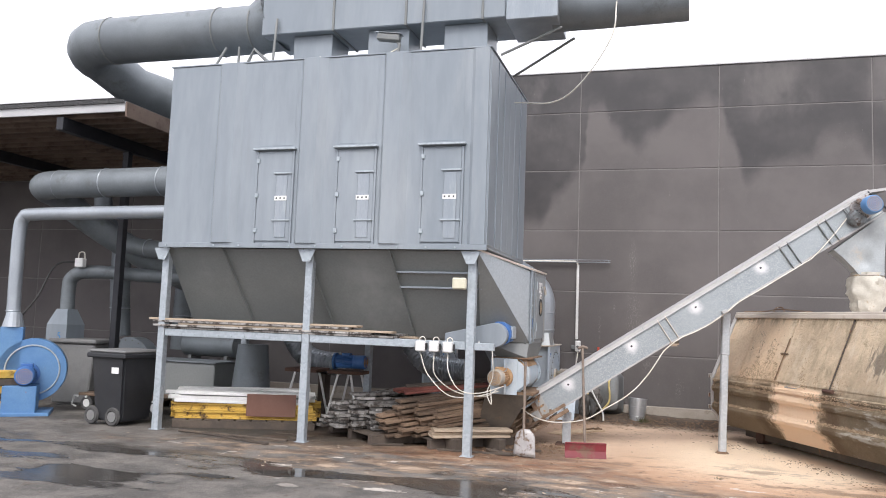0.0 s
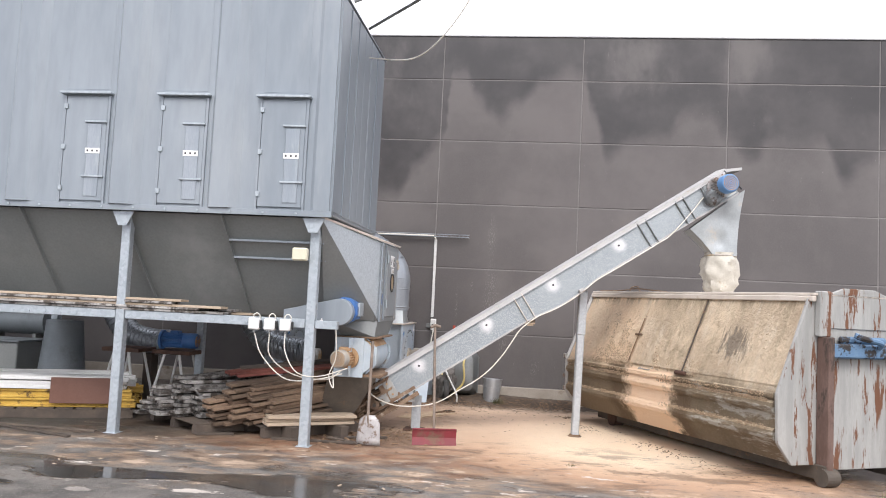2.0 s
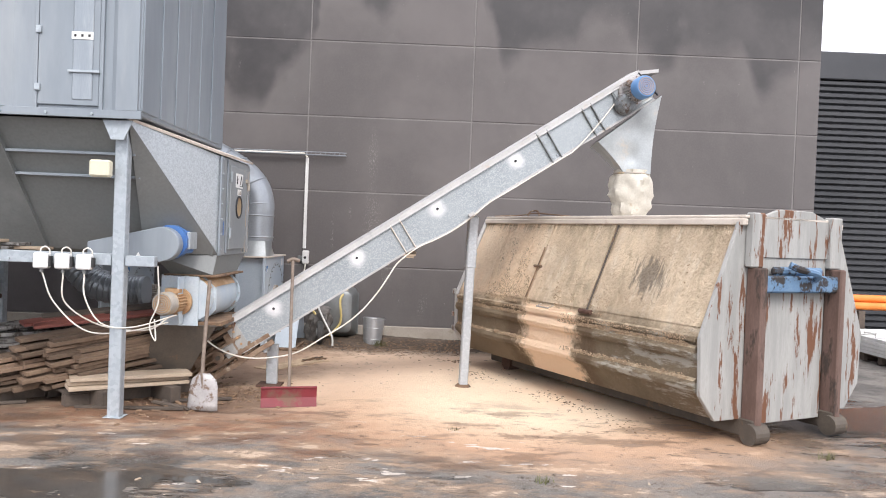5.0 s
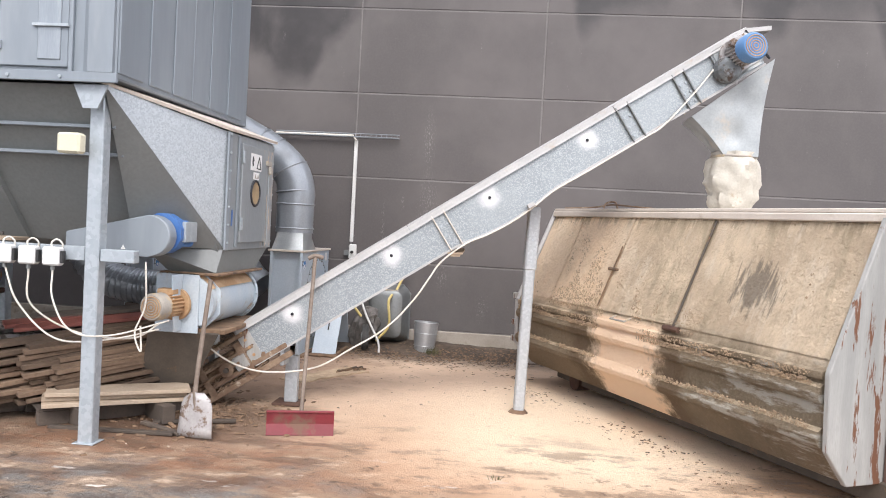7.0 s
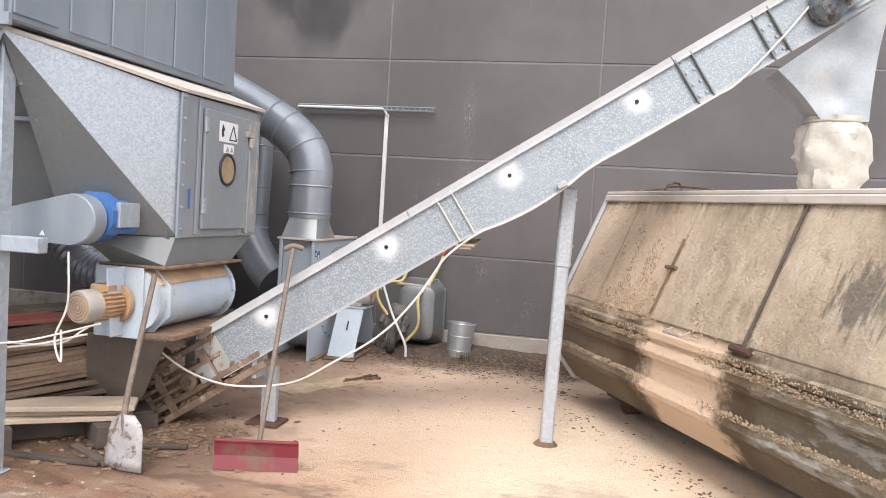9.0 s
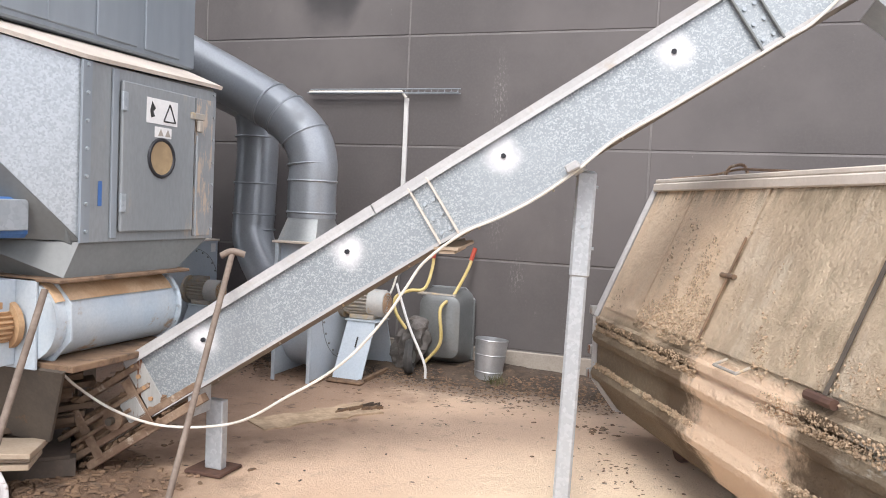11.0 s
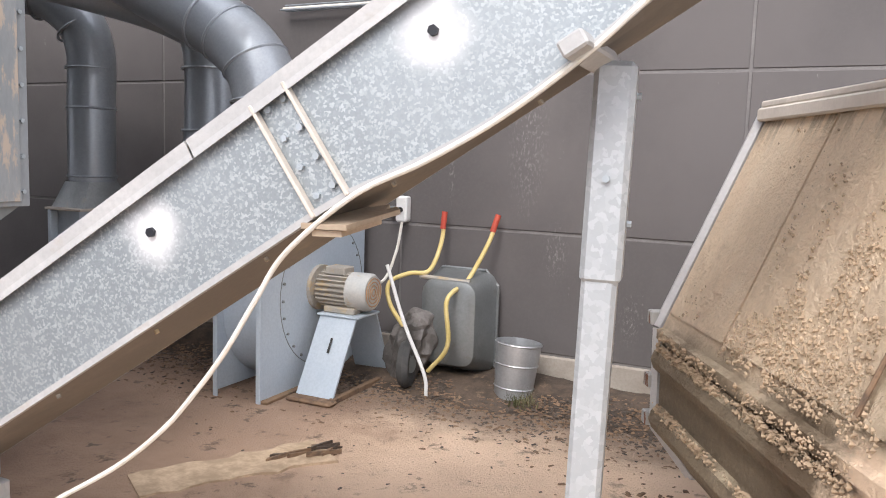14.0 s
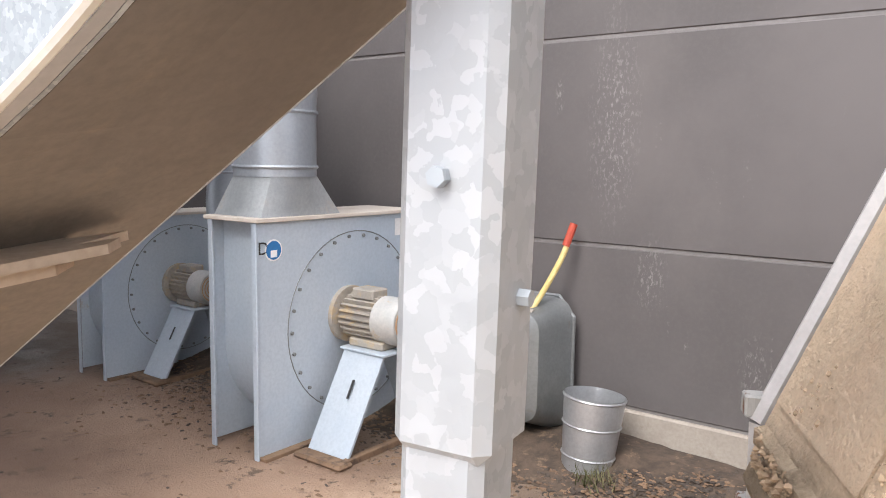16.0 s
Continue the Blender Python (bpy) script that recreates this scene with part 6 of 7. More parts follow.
def build_stacks():
    rnd = random.Random(11)
    # boards lying along the filter rail
    for i, (x0, x1, y, z, mat) in enumerate(((-4.3, -0.95, 9.12, 1.356, M_BOARD_GREY), (-4.2, -0.72, 9.32, 1.356, M_BOARD), (-4.35, -1.25, 9.10, 1.386, M_BOARD_GREY), (-4.1, -0.9, 9.30, 1.386, M_BOARD_GREY), (-4.0, -1.0, 9.14, 1.412, M_BOARD), (-4.38, -1.55, 9.12, 1.440, M_BOARD_GREY), (-3.6, -1.3, 9.34, 1.412, M_BOARD_GREY), (-4.45, -1.45, 9.13, 1.468, M_BOARD))):
        plank("long_board", mat, x1 - x0, 0.20, 0.025, pose((x0 + x1) / 2, y, z, 0, 0, rnd.uniform(-0.6, 0.6)), "long grey weathered board lying on the filter rail", "boards on the rail")
    # stack of laminate boards, end faces toward the yard
    pallet(-1.35, 10.1, 1.2, 1.2, 50)
    pallet(-0.45, 10.1, 1.2, 1.0, 44)
    for dx, dy in ((-0.16, 0.45), (0.16, 0.3)):
        plank("timber_block", M_DARKWOOD, 0.5, 0.12, 0.10, pose(-0.30 + dx, 9.95 + dy, GZ + 0.121, 0, 0, -46), "dark timber block under tilted planks", "timber blocks")
    for x, y, n, l in ((-2.12, 9.62, 4, 0.9), (-1.93, 9.58, 9, 1.15), (-1.68, 9.60, 12, 1.25), (-1.43, 9.58, 10, 1.25)):
        for k in range(n):
            a = 50 + rnd.uniform(-7, 7)
            ll = l + rnd.uniform(-0.1, 0.1)
            z = GZ + 0.122 + 0.038 * k
            m = pose(x + rnd.uniform(-.05, .05) + ll / 2 * math.cos(radians(a)), y + rnd.uniform(-.04, .04) + ll / 2 * math.sin(radians(a)), z, rnd.uniform(-2, 2), rnd.uniform(-1.2, 1.2), a)
            plank("laminate_board", M_BOARD_GREY, ll, 0.18, 0.034, m, "grey-edged laminate board in an untidy stack", "stacked laminate boards")
    for x, y, n, l in ((-1.20, 9.40, 8, 1.25), (-1.00, 9.42, 12, 1.3), (-0.80, 9.48, 12, 1.25), (-0.60, 9.56, 9, 1.1)):
        for k in range(n):
            a = 44 + rnd.uniform(-5, 5)
            ll = l + rnd.uniform(-0.12, 0.08)
            z = GZ + 0.122 + 0.038 * k
            m = pose(x + rnd.uniform(-.05, .05) + ll / 2 * math.cos(radians(a)), y + rnd.uniform(-.05, .05) + ll / 2 * math.sin(radians(a)), z + 0.055, rnd.uniform(-2, 2), -7 + rnd.uniform(-1.2, 1.2), a)
            plank("weathered_plank", M_WOOD, ll, 0.18, 0.034, m, "weathered brown plank in a stack under the filter", "stacked planks")
    for k, (x, y, z, rz, mat) in enumerate(((-0.75, 10.25, 0.70, 40, M_REDWOOD), (-0.55, 10.1, 0.69, 30, M_REDWOOD), (-1.2, 10.05, 0.62, 34, M_BOARD_GREY), (-1.1, 10.2, 0.65, 48, M_BOARD_GREY), (-0.6, 10.35, 0.74, 25, M_DARKWOOD))):
        plank("loose_board", mat, 1.2, 0.2, 0.03, pose(x, y, z, 4, -6, rz), "dark red or grey board thrown on a stack", "loose boards")
    for k, (x, y, z, rz) in enumerate(((-0.14, 9.66, 0.17, 33), (-0.16, 9.70, 0.205, 30), (-0.12, 9.68, 0.24, 28))):
        plank("chipboard_strip", M_BOARD, 1.0, 0.27, 0.03, pose(x, y, z, 0, 0, rz), "pale chipboard strip on low timbers", "chipboard strips")
    for x, y, rz in ((-0.38, 9.52, -40), (0.10, 9.82, -42)):
        plank("timber_block", M_DARKWOOD, 0.5, 0.1, 0.135, pose(x, y, GZ, 0, 0, rz), "dark timber block under chipboard strips", "timber blocks")
    for x, y, z, rz, l in ((0.45, 9.75, GZ, 20, 0.6), (0.0, 9.35, GZ, 4, 0.9), (-1.1, 9.35, GZ, 24, 0.4), (-2.95, 8.85, GZ, -18, 1.2), (-3.1, 9.05, GZ, -2, 1.6), (0.3, 9.5, GZ, -30, 0.45)):
        plank("ground_batten", M_DARKWOOD, l, 0.05, 0.022, pose(x, y, z, 0, 0, rz), "thin damp batten lying on the ground", "battens on the ground")
    # pallet with yellow formwork beams and white profiles
    pallet(-3.45, 10.05, 1.9, 0.9, 22)
    R = pose(-3.45, 10.05, GZ + 0.121, 0, 0, 22)
    for i in range(6):
        for j in range(2):
            b = thing("formwork_beam", (0, 0, 0), "yellow timber formwork beam in a bundle", "beam", "formwork beams")
            b.matrix_world = R @ pose(rnd.uniform(-.1, .06), -0.36 + 0.135 * i, 0.105 * j)
            part("flange", box(-0.95, 0.95, -0.04, 0.04, 0, 0.025, 0.004), M_YELLOW, b)
            part("web", box(-0.95, 0.95, -0.014, 0.014, 0.025, 0.078, 0.002), M_YELLOW, b)
            part("flange", box(-0.95, 0.95, -0.04, 0.04, 0.078, 0.102, 0.004), M_YELLOW, b)
    for i in range(7):
        for j in range(3):
            m = R @ pose(rnd.uniform(-.2, .06) - 0.02, -0.36 + 0.115 * i, 0.21 + 0.052 * j, rnd.uniform(-9, 9), rnd.uniform(-0.8, 0.8), rnd.uniform(-4, 4))
            plank("white_profile", M_WHITE, 1.75, 0.10, 0.045, m, "white plastic window profile in a pile", "white profiles", "profile")
    bp = part("brown_panel", box(-0.33, 0.33, -0.008, 0.008, 0, 0.30, 0.002), M_BROWN)
    bp.matrix_world = R @ pose(0.35, -0.445, 0.05, -4, 0, 0)
    tagged(bp, "square brown laminate panel leaning on white profiles", "panel")
    # behind the stacks
    c = thing("metal_cone", (-4.0, 11.0, GZ), "grey truncated sheet-metal cone on the ground", "cone")
    part("shell", tube([(0, 0, 0.25), (0, 0, 1.08)], [0.31, 0.23], 24), M_DUCT_DULL, c, smooth=True)
    part("block", box(-0.28, 0.28, -0.28, 0.28, 0, 0.25, 0.004), M_DARKWOOD, c)
    for x in (-3.05, -2.35):
        t = thing("trestle", (x, 11.0, GZ), "white tubular steel trestle under a motor", "trestle", "trestles")
        for dx, dy in ((-0.2, -0.2), (0.2, -0.2), (-0.2, 0.2), (0.2, 0.2)):
            part("leg", tube([(dx * 1.3, dy * 1.3, 0), (dx * 0.5, dy, 0.72)], 0.018, 8), M_WHITE, t)
        part("top", box(-0.26, 0.26, -0.24, 0.24, 0.72, 0.77, 0.006), M_RUST, t)
    m = thing("spare_motor", (-2.35, 11.0, GZ + 0.77), "blue electric motor lying on a trestle", "motor")
    motor(m, (-0.25, 0, 0.125), (1, 0, 0), 0.5, 0.1, M_BLUE)
    k = thing("steel_cabinet", (-5.2, 11.2, GZ), "grey steel box unit on the shed floor", "cabinet")
    part("body", box(-0.6, 0.6, -0.3, 0.3, 0.15, 0.75, 0.012), M_PAINT_DARK, k)
    for dx in (-0.5, 0.5):
        part("foot", box(dx - 0.05, dx + 0.05, -0.25, 0.25, 0, 0.15, 0.004), M_DARKWOOD, k)
    part("lid", box(-0.64, 0.64, -0.33, 0.33, 0.752, 0.775, 0.004), M_DUCT_DULL, k)
    cy = thing("grey_silencer", (-5.3, 11.9, GZ), "grey cylindrical silencer on a stand", "silencer")
    part("drum", tube([(-0.5, 0, 1.0), (0.5, 0, 1.0)], 0.2, 24), M_DUCT_DULL, cy, smooth=True)
    for dx in (-0.35, 0.35):
        part("stand", box(dx - 0.03, dx + 0.03, -0.15, 0.15, 0, 0.82, 0.004), M_PAINT_DARK, cy)


# ---- open shed beyond the filter ----
def build_shed():
    s = thing("shed_roof", (0, 0, 0), "low tiled lean-to roof on dark steel beams", "roof")
    X0, X1, Y0, Y1 = -15.8, -5.2, 9.2, 13.97
    part("deck", box(X0, X1, Y0, Y1, 4.42, 4.50, 0.006), M_SOFFIT, s, "brown boarded underside")
    part("fascia", box(X0, X1, Y0 - 0.03, Y0 - 0.001, 4.38, 4.52, 0.004), M_FASCIA, s, "pale grey fascia board")
    part("bargeboard", box(X1 + 0.001, X1 + 0.03, Y0 - 0.03, Y1, 4.30, 4.52, 0.004), M_SOFFIT, s)
    n = 40
    first = part("tile", prism([(-0.13, 0), (-0.10, 0.045), (0, 0.06), (0.10, 0.045), (0.13, 0)], 0, 4.7, "y"), M_ROOF, s)
    first.location = (X1 - 0.13, Y0 - 0.06, 4.502)
    for i in range(1, n):
        o = new("tile", first.data)
        o.parent, o.location = s, (X1 - 0.13 - 0.262 * i, Y0 - 0.06, 4.502)
    for i in range(16):
        part("rafter", box(X0, X1 - 0.05, Y0 + 0.15 + 0.3 * i, Y0 + 0.2 + 0.3 * i, 4.36, 4.418, 0.003), M_SOFFIT, s)
    for x in (-6.35, -9.4):
        part("beam", box(x - 0.06, x + 0.06, Y0, Y1, 4.16, 4.355, 0.006), M_BLACKSTEEL, s, "black steel beam")
        part("post", box(x - 0.055, x + 0.055, 10.65, 10.76, GZ, 4.158, 0.006), M_BLACKSTEEL, s, "black steel post")
    duct("shed_pipe", curve([(-4.27, 9.75, 3.48), (-5.5, 9.75, 3.47), (-6.9, 9.75, 3.45), (-7.2, 9.95, 3.42), (-7.25, 10.3, 3.35), (-7.0, 11.0, 2.9), (-6.0, 11.8, 2.2), (-5.0, 12.2, 1.9)], 6), 0.215, [((-5.9, 9.75, 3.465), (1, 0, 0)), ((-4.9, 9.75, 3.475), (1, 0, 0)), ((-6.75, 9.75, 3.455), (1, 0, 0))], "thick grey pipe entering the filter", M_DUCT_DULL, "pipes in the shed")
    duct("shed_pipe", curve([(-4.27, 9.45, 2.98), (-5.5, 9.45, 2.97), (-6.9, 9.45, 2.95), (-7.1, 9.45, 2.90), (-7.16, 9.45, 2.7), (-7.16, 9.45, 2.0), (-7.14, 9.45, 1.30)], 6), 0.095, [((-7.15, 9.45, 1.5), (0, 0, 1))], "slim grey pipe dropping to a blue fan", M_DUCT, "pipes in the shed")
    duct("shed_pipe", curve([(-5.0, 11.6, 2.15), (-6.0, 11.2, 2.15), (-7.0, 10.8, 2.18), (-7.3, 10.75, 2.08), (-7.36, 10.75, 1.9), (-7.36, 10.75, 1.55)], 6), 0.11, [], "grey elbow pipe above a square cone", M_DUCT_DULL, "pipes in the shed")
    duct("shed_pipe", [(-6.3, 12.3, 4.0), (-6.2, 12.3, 2.6), (-6.25, 12.3, 0.9)], 0.16, [((-6.2, 12.3, 2.0), (0, 0, 1)), ((-6.2, 12.3, 1.5), (0, 0, 1))], "dark upright pipe at the back of the shed", M_DUCT_DULL, "pipes in the shed")
    duct("shed_pipe", curve([(-7.2, 11.2, 3.5), (-7.12, 11.2, 3.15), (-6.85, 11.2, 2.82), (-6.41, 11.2, 2.64), (-5.7, 11.2, 2.58), (-4.6, 11.25, 2.55)], 6), 0.15, [((-7.13, 11.2, 3.2), (0, 0, 1)), ((-6.2, 11.2, 2.62), (1, 0, -0.1)), ((-7.0, 11.2, 2.95), (0.5, 0, -0.8))], "grey elbow pipe with clamp bands", M_DUCT_DULL, "pipes in the shed")
    duct("shed_pipe", curve([(-7.3, 11.9, 2.6), (-7.28, 11.9, 1.9), (-7.2, 11.9, 1.1)], 4), 0.17, [((-7.29, 11.9, 2.1), (0, 0, 1)), ((-7.25, 11.9, 1.6), (0, 0, 1))], "upright ribbed pipe on a grey blower", M_DUCT_DULL, "pipes in the shed")
    gb = thing("grey_blower", (-6.85, 11.9, GZ), "grey blower housing with a bolted round face", "fan")
    part("scroll", prism([(0.45 * math.cos(a), 0.62 + 0.45 * math.sin(a)) for a in (2 * math.pi * k / 28 for k in range(28))], -0.2, 0.1, "y", bevel=0.01), M_PAINT, gb)
    part("frame", box(-0.4, 0.4, -0.15, 0.05, 0, 0.3, 0.008), M_PAINT_DARK, gb)
    bolts(gb, [(0.4 * math.cos(a), -0.202, 0.62 + 0.4 * math.sin(a)) for a in (2 * math.pi * k / 18 for k in range(18))], (0, -1, 0), 0.014, M_PAINT_DARK)
    jb = thing("junction_box", (-7.05, 10.62, 2.24), "small white junction box with looped cable", "junction box")
    part("body", box(-0.08, 0.08, -0.05, 0.05, 0, 0.15, 0.012), M_WHITE, jb)
    part("cable_loop", tube(curve([(-0.05, 0, 0.15), (-0.03, 0, 0.24), (0.06, 0, 0.24), (0.08, 0, 0.13)]), 0.012, 6), M_CABLE, jb)
    part("lead", tube(curve([(-0.06, 0, 0.10), (-0.5, 0, 0.02), (-0.62, -0.2, -0.5), (-0.6, -0.6, -0.95), (-0.1, -1.0, -1.2)]), 0.016, 6), M_INK, jb, "black cable drooping to the blue fan")
    cn = thing("cyclone_box", (-7.36, 10.75, 0.75), "grey tapered sheet box numbered five", "duct box")
    bm = bmesh.new()
    ringv = []
    for z, w in ((0.05, 0.12), (0.12, 0.2), (0.55, 0.2), (0.80, 0.11)):
        ringv.append([bm.verts.new((a * w, b * w, z)) for a, b in ((-1, -1), (1, -1), (1, 1), (-1, 1))])
    for p, q in zip(ringv, ringv[1:]):
        for i in range(4):
            bm.faces.new((p[i], p[(i + 1) % 4], q[(i + 1) % 4], q[i]))
    bm.faces.new(ringv[0]), bm.faces.new(ringv[-1])
    part("shell", bm, M_PAINT, cn)
    part("stand", tube([(0, 0, -0.72), (0, 0, 0.05)], 0.08, 12), M_DUCT_DULL, cn)
    lettering("numeral", "5", 0.16, M_INKBLUE, cn, pose(0.06, -0.203, 0.36, 90, 0, 0))
    # blue fan
    f = thing("blue_fan", (-6.75, 9.5, GZ), "blue painted blower fan with rust patches", "fan", rz=38)
    pts = [(0.46 * math.cos(a), 0.62 + 0.46 * math.sin(a)) for a in (2 * math.pi * k / 36 for k in range(36))]
    part("scroll", prism(pts, -0.05, 0.17, "y", bevel=0.01), M_SKYBLUE, f)
    part("outlet", box(-0.46, -0.16, -0.05, 0.17, 0.62, 1.24, 0.008), M_SKYBLUE, f)
    part("face_ring", ring((0, -0.055, 0.62), (0, 1, 0), 0.36, 0.012, 36), M_LEG, f)
    part("pedestal", box(-0.32, 0.12, -0.45, -0.06, 0.0, 0.42, 0.01), M_SKYBLUE, f)
    part("foot", box(-0.36, 0.3, -0.5, 0.2, 0.0, 0.05, 0.006), M_SKYBLUE, f)
    motor(f, (-0.05, -0.06, 0.56), (0, -1, 0), 0.42, 0.13, M_BLUE)
    part("outlet_cone", tube([(-0.31, 0.06, 1.24), (-0.31, 0.06, 1.45)], [0.15, 0.1], 16), M_DUCT, f)
    # stack of yellow beams
    y0 = thing("yellow_beam_stack", (-7.15, 8.95, GZ), "stack of yellow beams on dark bearers", "beams", rz=60)
    for i in range(3):
        part("bearer", box(-0.5 + 0.45 * i, -0.4 + 0.45 * i, -0.3, 0.3, 0, 0.1, 0.004), M_DARKWOOD, y0)
    for i in range(3):
        for j in range(5):
            part("beam", box(-0.6, 0.6, -0.28 + 0.19 * i, -0.12 + 0.19 * i, 0.101 + 0.105 * j, 0.198 + 0.105 * j, 0.006), M_YELLOW if j % 2 == 0 else M_DARKWOOD, y0)
    # bins
    b = thing("wheelie_bin", (-4.93, 9.25, GZ), "black two-wheeled rubbish bin with grey lid", "bin", rz=-6)
    bm = bmesh.new()
    lo = [bm.verts.new(p) for p in ((-0.24, -0.26, 0.06), (0.24, -0.26, 0.06), (0.24, 0.26, 0.06), (-0.24, 0.26, 0.06))]
    hi = [bm.verts.new(p) for p in ((-0.30, -0.34, 0.95), (0.30, -0.34, 0.95), (0.30, 0.34, 0.95), (-0.30, 0.34, 0.95))]
    for i in range(4):
        bm.faces.new((lo[i], lo[(i + 1) % 4], hi[(i + 1) % 4], hi[i]))
    bm.faces.new(lo[::-1]), bm.faces.new(hi)
    bmesh.ops.bevel(bm, geom=list(bm.edges), offset=0.03, segments=2, affect="EDGES")
    part("body", bm, M_BLACK, b)
    part("collar", box(-0.34, 0.34, -0.38, 0.36, 0.90, 0.965, 0.015), M_BLACK, b)
    part("lid", box(-0.32, 0.32, -0.36, 0.34, 0.966, 1.01, 0.018), M_GREYBIN, b, "grey closed lid")
    part("handle", tube([(-0.25, 0.36, 0.93), (-0.25, 0.43, 0.95), (0.25, 0.43, 0.95), (0.25, 0.36, 0.93)], 0.015, 8), M_BLACK, b)
    part("label", box(0.08, 0.20, -0.345, -0.330, 0.70, 0.78, 0, m=pose(0, 0.012, 0)), M_LABEL, b, "white paper label")
    for x in (-0.27, 0.10):
        w = part("wheel", tube([(x, -0.30, 0.125), (x, -0.25, 0.125)], 0.07, 16), M_GREYBIN, b)
        part("tyre", ring((x, -0.275, 0.125), (0, 1, 0), 0.095, 0.03, 24), M_RUBBER, w, smooth=True)
    g = thing("grey_bin", (-6.95, 10.75, GZ), "tall grey plastic rubbish bin with closed lid", "bin", rz=10)
    part("body", prism([(-0.30, 0.04), (0.30, 0.04), (0.38, 0.98), (-0.38, 0.98)], -0.34, 0.34, "y", bevel=0.02), M_GREYBIN, g)
    part("lid", box(-0.41, 0.41, -0.38, 0.38, 0.981, 1.05, 0.02), M_GREYBIN, g)
    part("base", box(-0.25, 0.25, -0.25, 0.25, 0, 0.04, 0.004), M_GREYBIN, g)
    t = thing("trolley", (-5.7, 10.4, GZ), "low hand trolley with white frame and rubber wheels", "trolley")
    part("deck", box(-0.75, 0.75, -0.28, 0.28, 0.22, 0.26, 0.006), M_WOOD, t)
    part("frame", tube([(-0.75, -0.28, 0.21), (-0.82, -0.28, 0.21), (-0.86, -0.28, 0.08), (-0.78, -0.28, 0.05)], 0.015, 8), M_WHITE, t)
    for x, y in ((-0.6, -0.26), (-0.6, 0.26), (0.6, -0.26), (0.6, 0.26)):
        w = part("wheel", tube([(x, y - 0.015, 0.11), (x, y + 0.015, 0.11)], 0.06, 14), M_WHITE, t)
        part("tyre", ring((x, y, 0.11), (0, 1, 0), 0.08, 0.026, 20), M_RUBBER, w, smooth=True)
        part("fork", box(x - 0.02, x + 0.02, y - 0.035, y + 0.035, 0.19, 0.219, 0.003), M_WHITE, t)


# ---- loose litter ----
def bank(y):
    """Height of the dirt heaped against the wall."""
    return 0.075 * min(1.0, max(0.0, (y - 13.28) / 0.5)) ** 1.5


def scatter(name, count, mat, label, place, size, seed, flat=0.35):
    rnd = random.Random(seed)
    vs, fs = [], []
    for i in range(count):
        x, y = place(rnd)
        s = rnd.uniform(*size)
        a, l = rnd.uniform(0, math.pi), rnd.uniform(1.0, 3.0)
        tilt = rnd.uniform(-0.25, 0.25)
        b = len(vs)
        for u, w, h in ((-1, -1, 0), (1, -0.8, 0), (0.9, 1, 0), (-0.8, 0.9, 0), (-0.7, -0.6, 1), (0.6, -0.5, 1), (0.7, 0.6, 1), (-0.6, 0.7, 1)):
            px, py = u * s * l, w * s
            vs.append((x + px * math.cos(a) - py * math.sin(a), y + px * math.sin(a) + py * math.cos(a), bank(y) + GZ - 0.004 + h * s * flat * 2 + abs(tilt) * s + tilt * px * 0.6))
        fs += [tuple(b + k for k in q) for q in ((0, 3, 2, 1), (4, 5, 6, 7), (0, 1, 5, 4), (1, 2, 6, 5), (2, 3, 7, 6), (3, 0, 4, 7))]
    me = bpy.data.meshes.new(name)
    me.from_pydata(vs, [], fs)
    me.materials.append(mat)
    return tagged(new(name, me), label, "litter", kind="stuff")


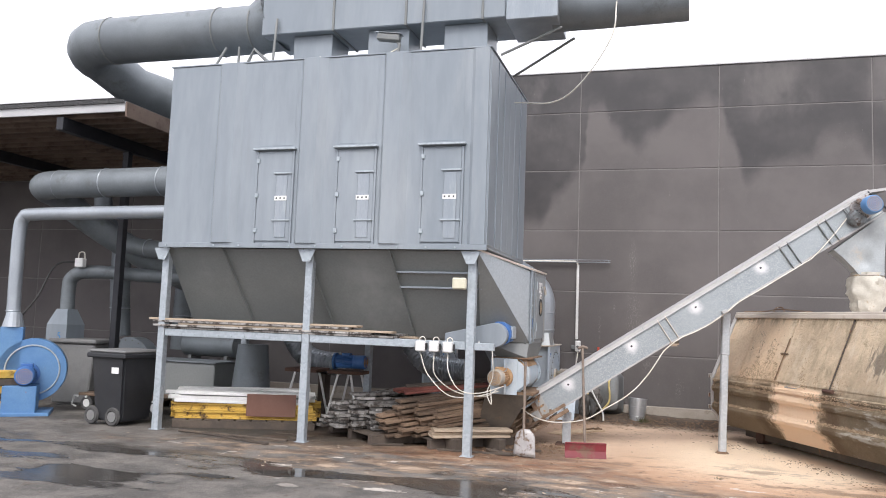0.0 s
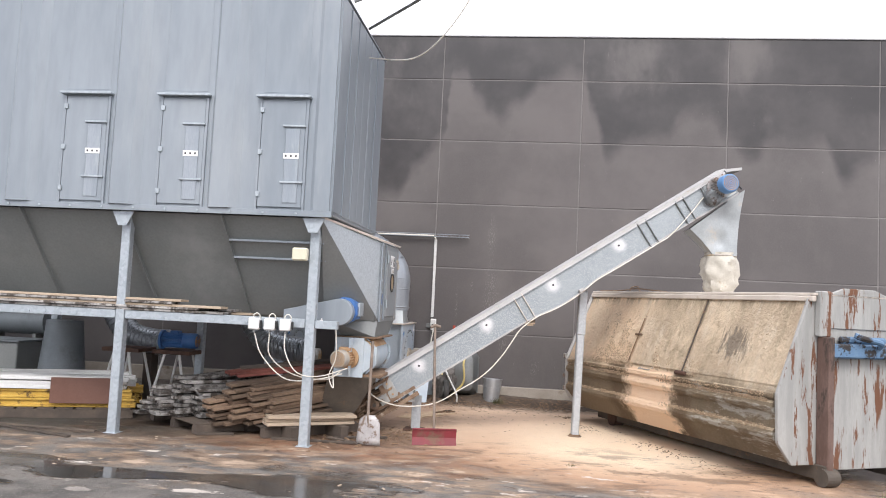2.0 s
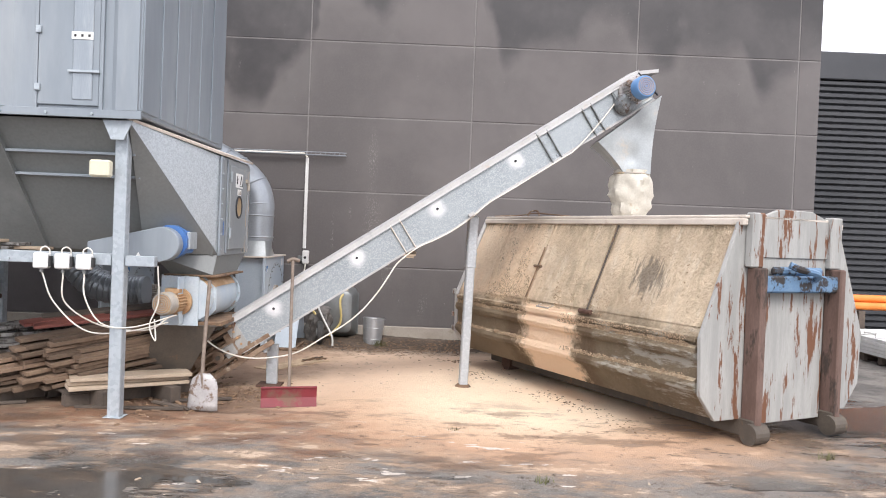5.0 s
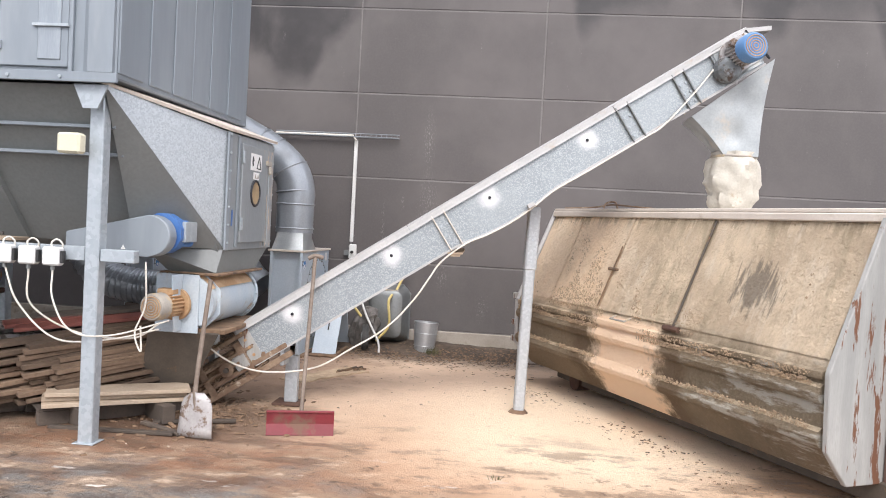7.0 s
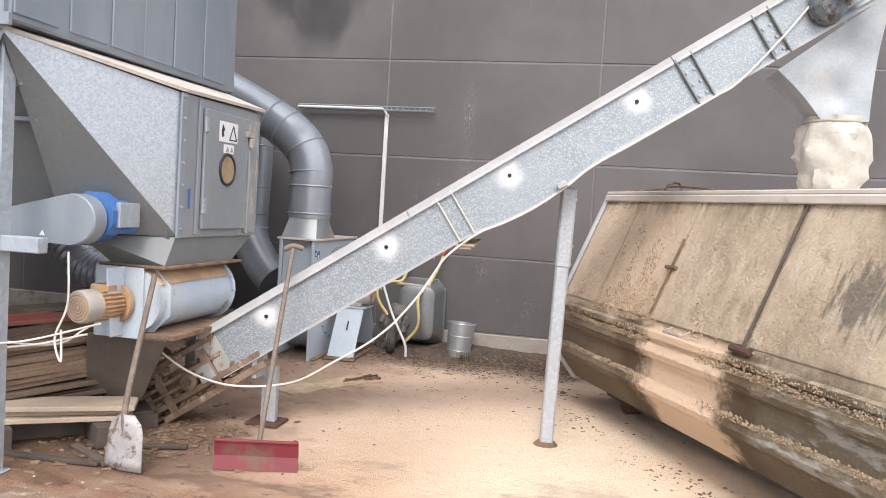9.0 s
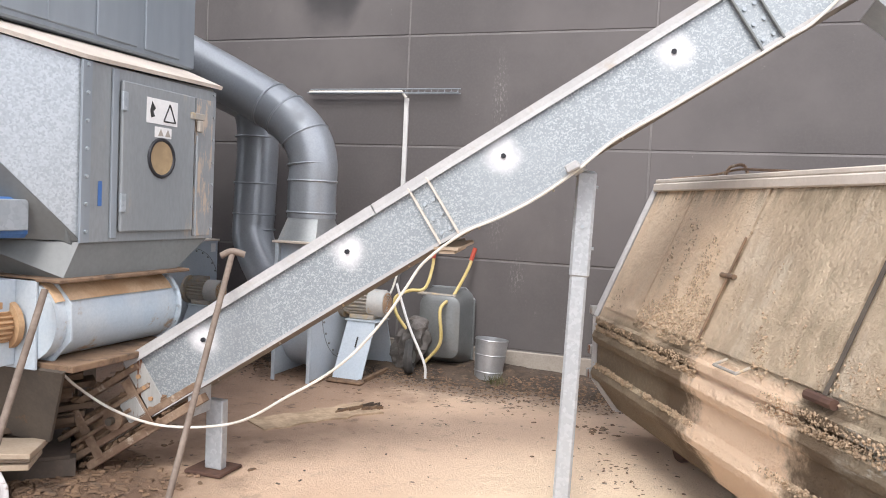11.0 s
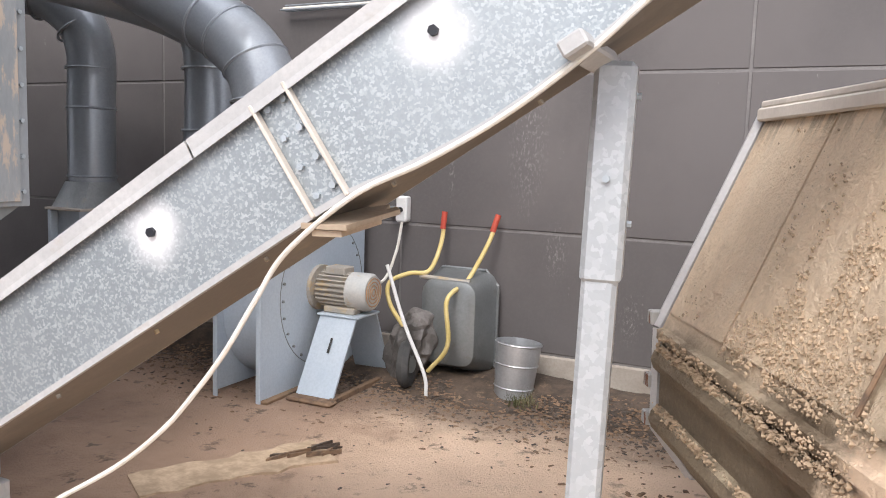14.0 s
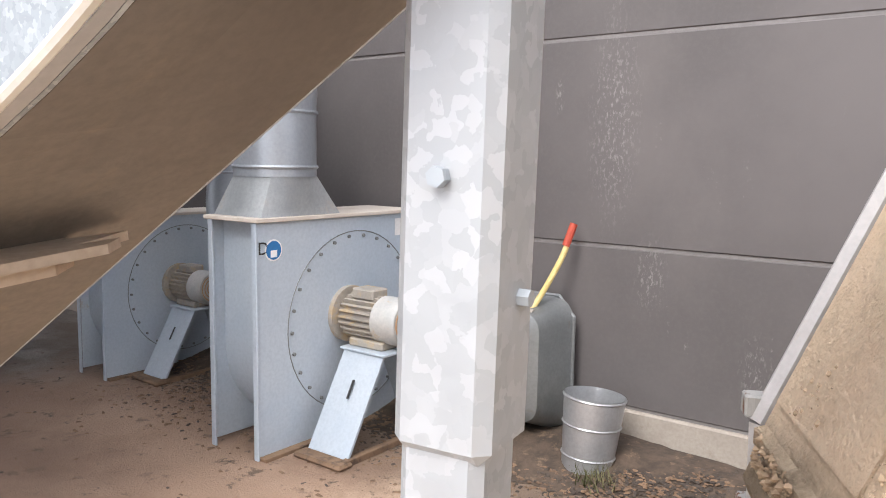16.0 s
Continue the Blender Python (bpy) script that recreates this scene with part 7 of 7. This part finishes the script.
def build_litter():
    scatter("wall_litter", 9500, M_DARKWOOD, "dark wood chips and leaves heaped along the wall", lambda r: (r.uniform(-2.5, 3.0), 13.95 - abs(r.gauss(0, 0.40))), (0.002, 0.009), 1)
    scatter("wall_litter", 5000, M_MUD, "brown bark crumbs along the wall", lambda r: (r.uniform(-1.5, 3.0), 13.9 - abs(r.gauss(0, 0.5))), (0.002, 0.010), 2)
    scatter("yard_chips", 170, M_DARKWOOD, "scattered dark wood splinters on sawdust", lambda r: (r.gauss(1.6, 1.3), r.gauss(11.6, 1.2)), (0.002, 0.008), 3)
    scatter("yard_chips", 420, M_MUD, "scattered dark crumbs below the container", lambda r: (lambda t: (5.0 - 1.85 * t + r.gauss(-0.25, 0.13), 8.75 + 3.4 * t + r.gauss(-0.1, 0.1)))(r.random()), (0.002, 0.009), 4)
    scatter("yard_chips", 200, M_BOARD, "pale splinters on the wet yard", lambda r: (r.gauss(0.3, 2.0), r.gauss(8.5, 0.6)), (0.002, 0.009), 6)
    scatter("sawdust_clods", 46, M_MUD, "dark clods fallen beside the container", lambda r: (r.gauss(2.88, 0.07), r.gauss(12.5, 0.08)), (0.004, 0.016), 9)
    scatter("sawdust_clods", 60, M_MUD, "dark clods fallen beside the container", lambda r: (r.gauss(3.3, 0.3), r.gauss(11.9, 0.2)), (0.003, 0.012), 10)
    scatter("tail_mud", 500, M_MUD, "mud crumbs round the conveyor tail", lambda r: (r.gauss(0.25, 0.35), r.gauss(10.0, 0.35)), (0.004, 0.018), 7)
    berm = bmesh.new()
    grid = []
    for i in range(130):
        x = -2.6 + 0.055 * i
        row = []
        for j in range(13):
            y = 13.28 + 0.057 * j
            h = 0.105 * min(1.0, j / 9) ** 1.5 * (0.75 + 0.7 * noise.noise((x * 1.3, 3.0, 0.5))) + 0.016 * noise.noise((x * 9, y * 9, 1.0)) - 0.012
            row.append(berm.verts.new((x, y + 0.1 * noise.noise((x * 1.7, 0, 2.0)) * (1 - j / 12), GZ + (h if 0 < i < 129 else -0.02))))
        grid.append(row)
    for p, q in zip(grid, grid[1:]):
        for k in range(12):
            berm.faces.new((p[k], q[k], q[k + 1], p[k + 1]))
    tagged(part("dirt_bank", berm, M_MULCH, smooth=True), "bank of dark mulch and sawdust against the wall", "dirt", kind="stuff")
    # rotten slab half buried in the sawdust
    p = thing("rotten_board", (0.93, 11.85, GZ - 0.012), "rotten board half buried in sawdust, its edge broken", "board", rz=58)
    rnd = random.Random(3)
    up = [(-0.5 + 0.08 * i, 0.15 + rnd.uniform(-0.03, 0.03)) for i in range(13)]
    dn = [(-0.5 + 0.08 * i, -0.14 + rnd.uniform(-0.03, 0.03)) for i in range(13)]
    part("slab", prism(dn + up[::-1], 0, 0.024, "z"), M_CRUMB, p)
    for i in range(11):
        x, y = rnd.uniform(-0.05, 0.5), rnd.gauss(0.0, 0.04)
        l, w = rnd.uniform(0.03, 0.11), rnd.uniform(0.004, 0.011)
        bm = prism([(-l, -w), (l * 0.3, -w * 0.6), (l, 0.0), (l * 0.4, w), (-l * 0.7, w * 0.8)], 0.0, 0.012 + 0.012 * rnd.random(), "z")
        ob = part("splinter", bm, M_MULCH if i % 2 else M_MUD, p)
        ob.matrix_local = pose(x, y, 0.022, rnd.uniform(-10, 10), rnd.uniform(-8, 8), rnd.uniform(-30, 30))
    for x, y, n, h in ((1.83, 13.50, 90, 0.13), (2.75, 9.0, 14, 0.05), (5.55, 8.55, 30, 0.09), (6.25, 8.9, 24, 0.08), (3.3, 7.75, 30, 0.06)):
        bm = bmesh.new()
        for i in range(n):
            a, l = rnd.uniform(0, 6.28), rnd.uniform(0.5, 1.0) * h
            q = Vector((rnd.gauss(0, h * 0.45), rnd.gauss(0, h * 0.3), 0))
            t = q + Vector((math.cos(a) * l * 0.7, math.sin(a) * l * 0.7, l))
            w = Vector((math.sin(a), -math.cos(a), 0)) * 0.004
            bm.faces.new([bm.verts.new(v) for v in (q - w, q + w, t)])
        ob = part("weed_tuft", bm, M_GRASS)
        ob.location = (x, y, GZ)
        tagged(ob, "small dry weed tuft growing in the yard", "weed", "weeds", kind="stuff")


# ---- build ----
build_ground()
build_filter()
build_top_ducts()
build_geared_drive()
build_valve()
build_conveyor()
build_conveyor_cable()
build_container()
build_fan(0.38, 12.70, "1")
build_fan(-1.50, 12.95, "1", 0.91)
build_wall_ducts()
build_wall_services()
build_barrow()
build_bucket()
build_hand_tools()
build_switches()
build_stacks()
build_shed()
build_yard_clutter_right()
build_litter()
build_neighbour()
build_wall()
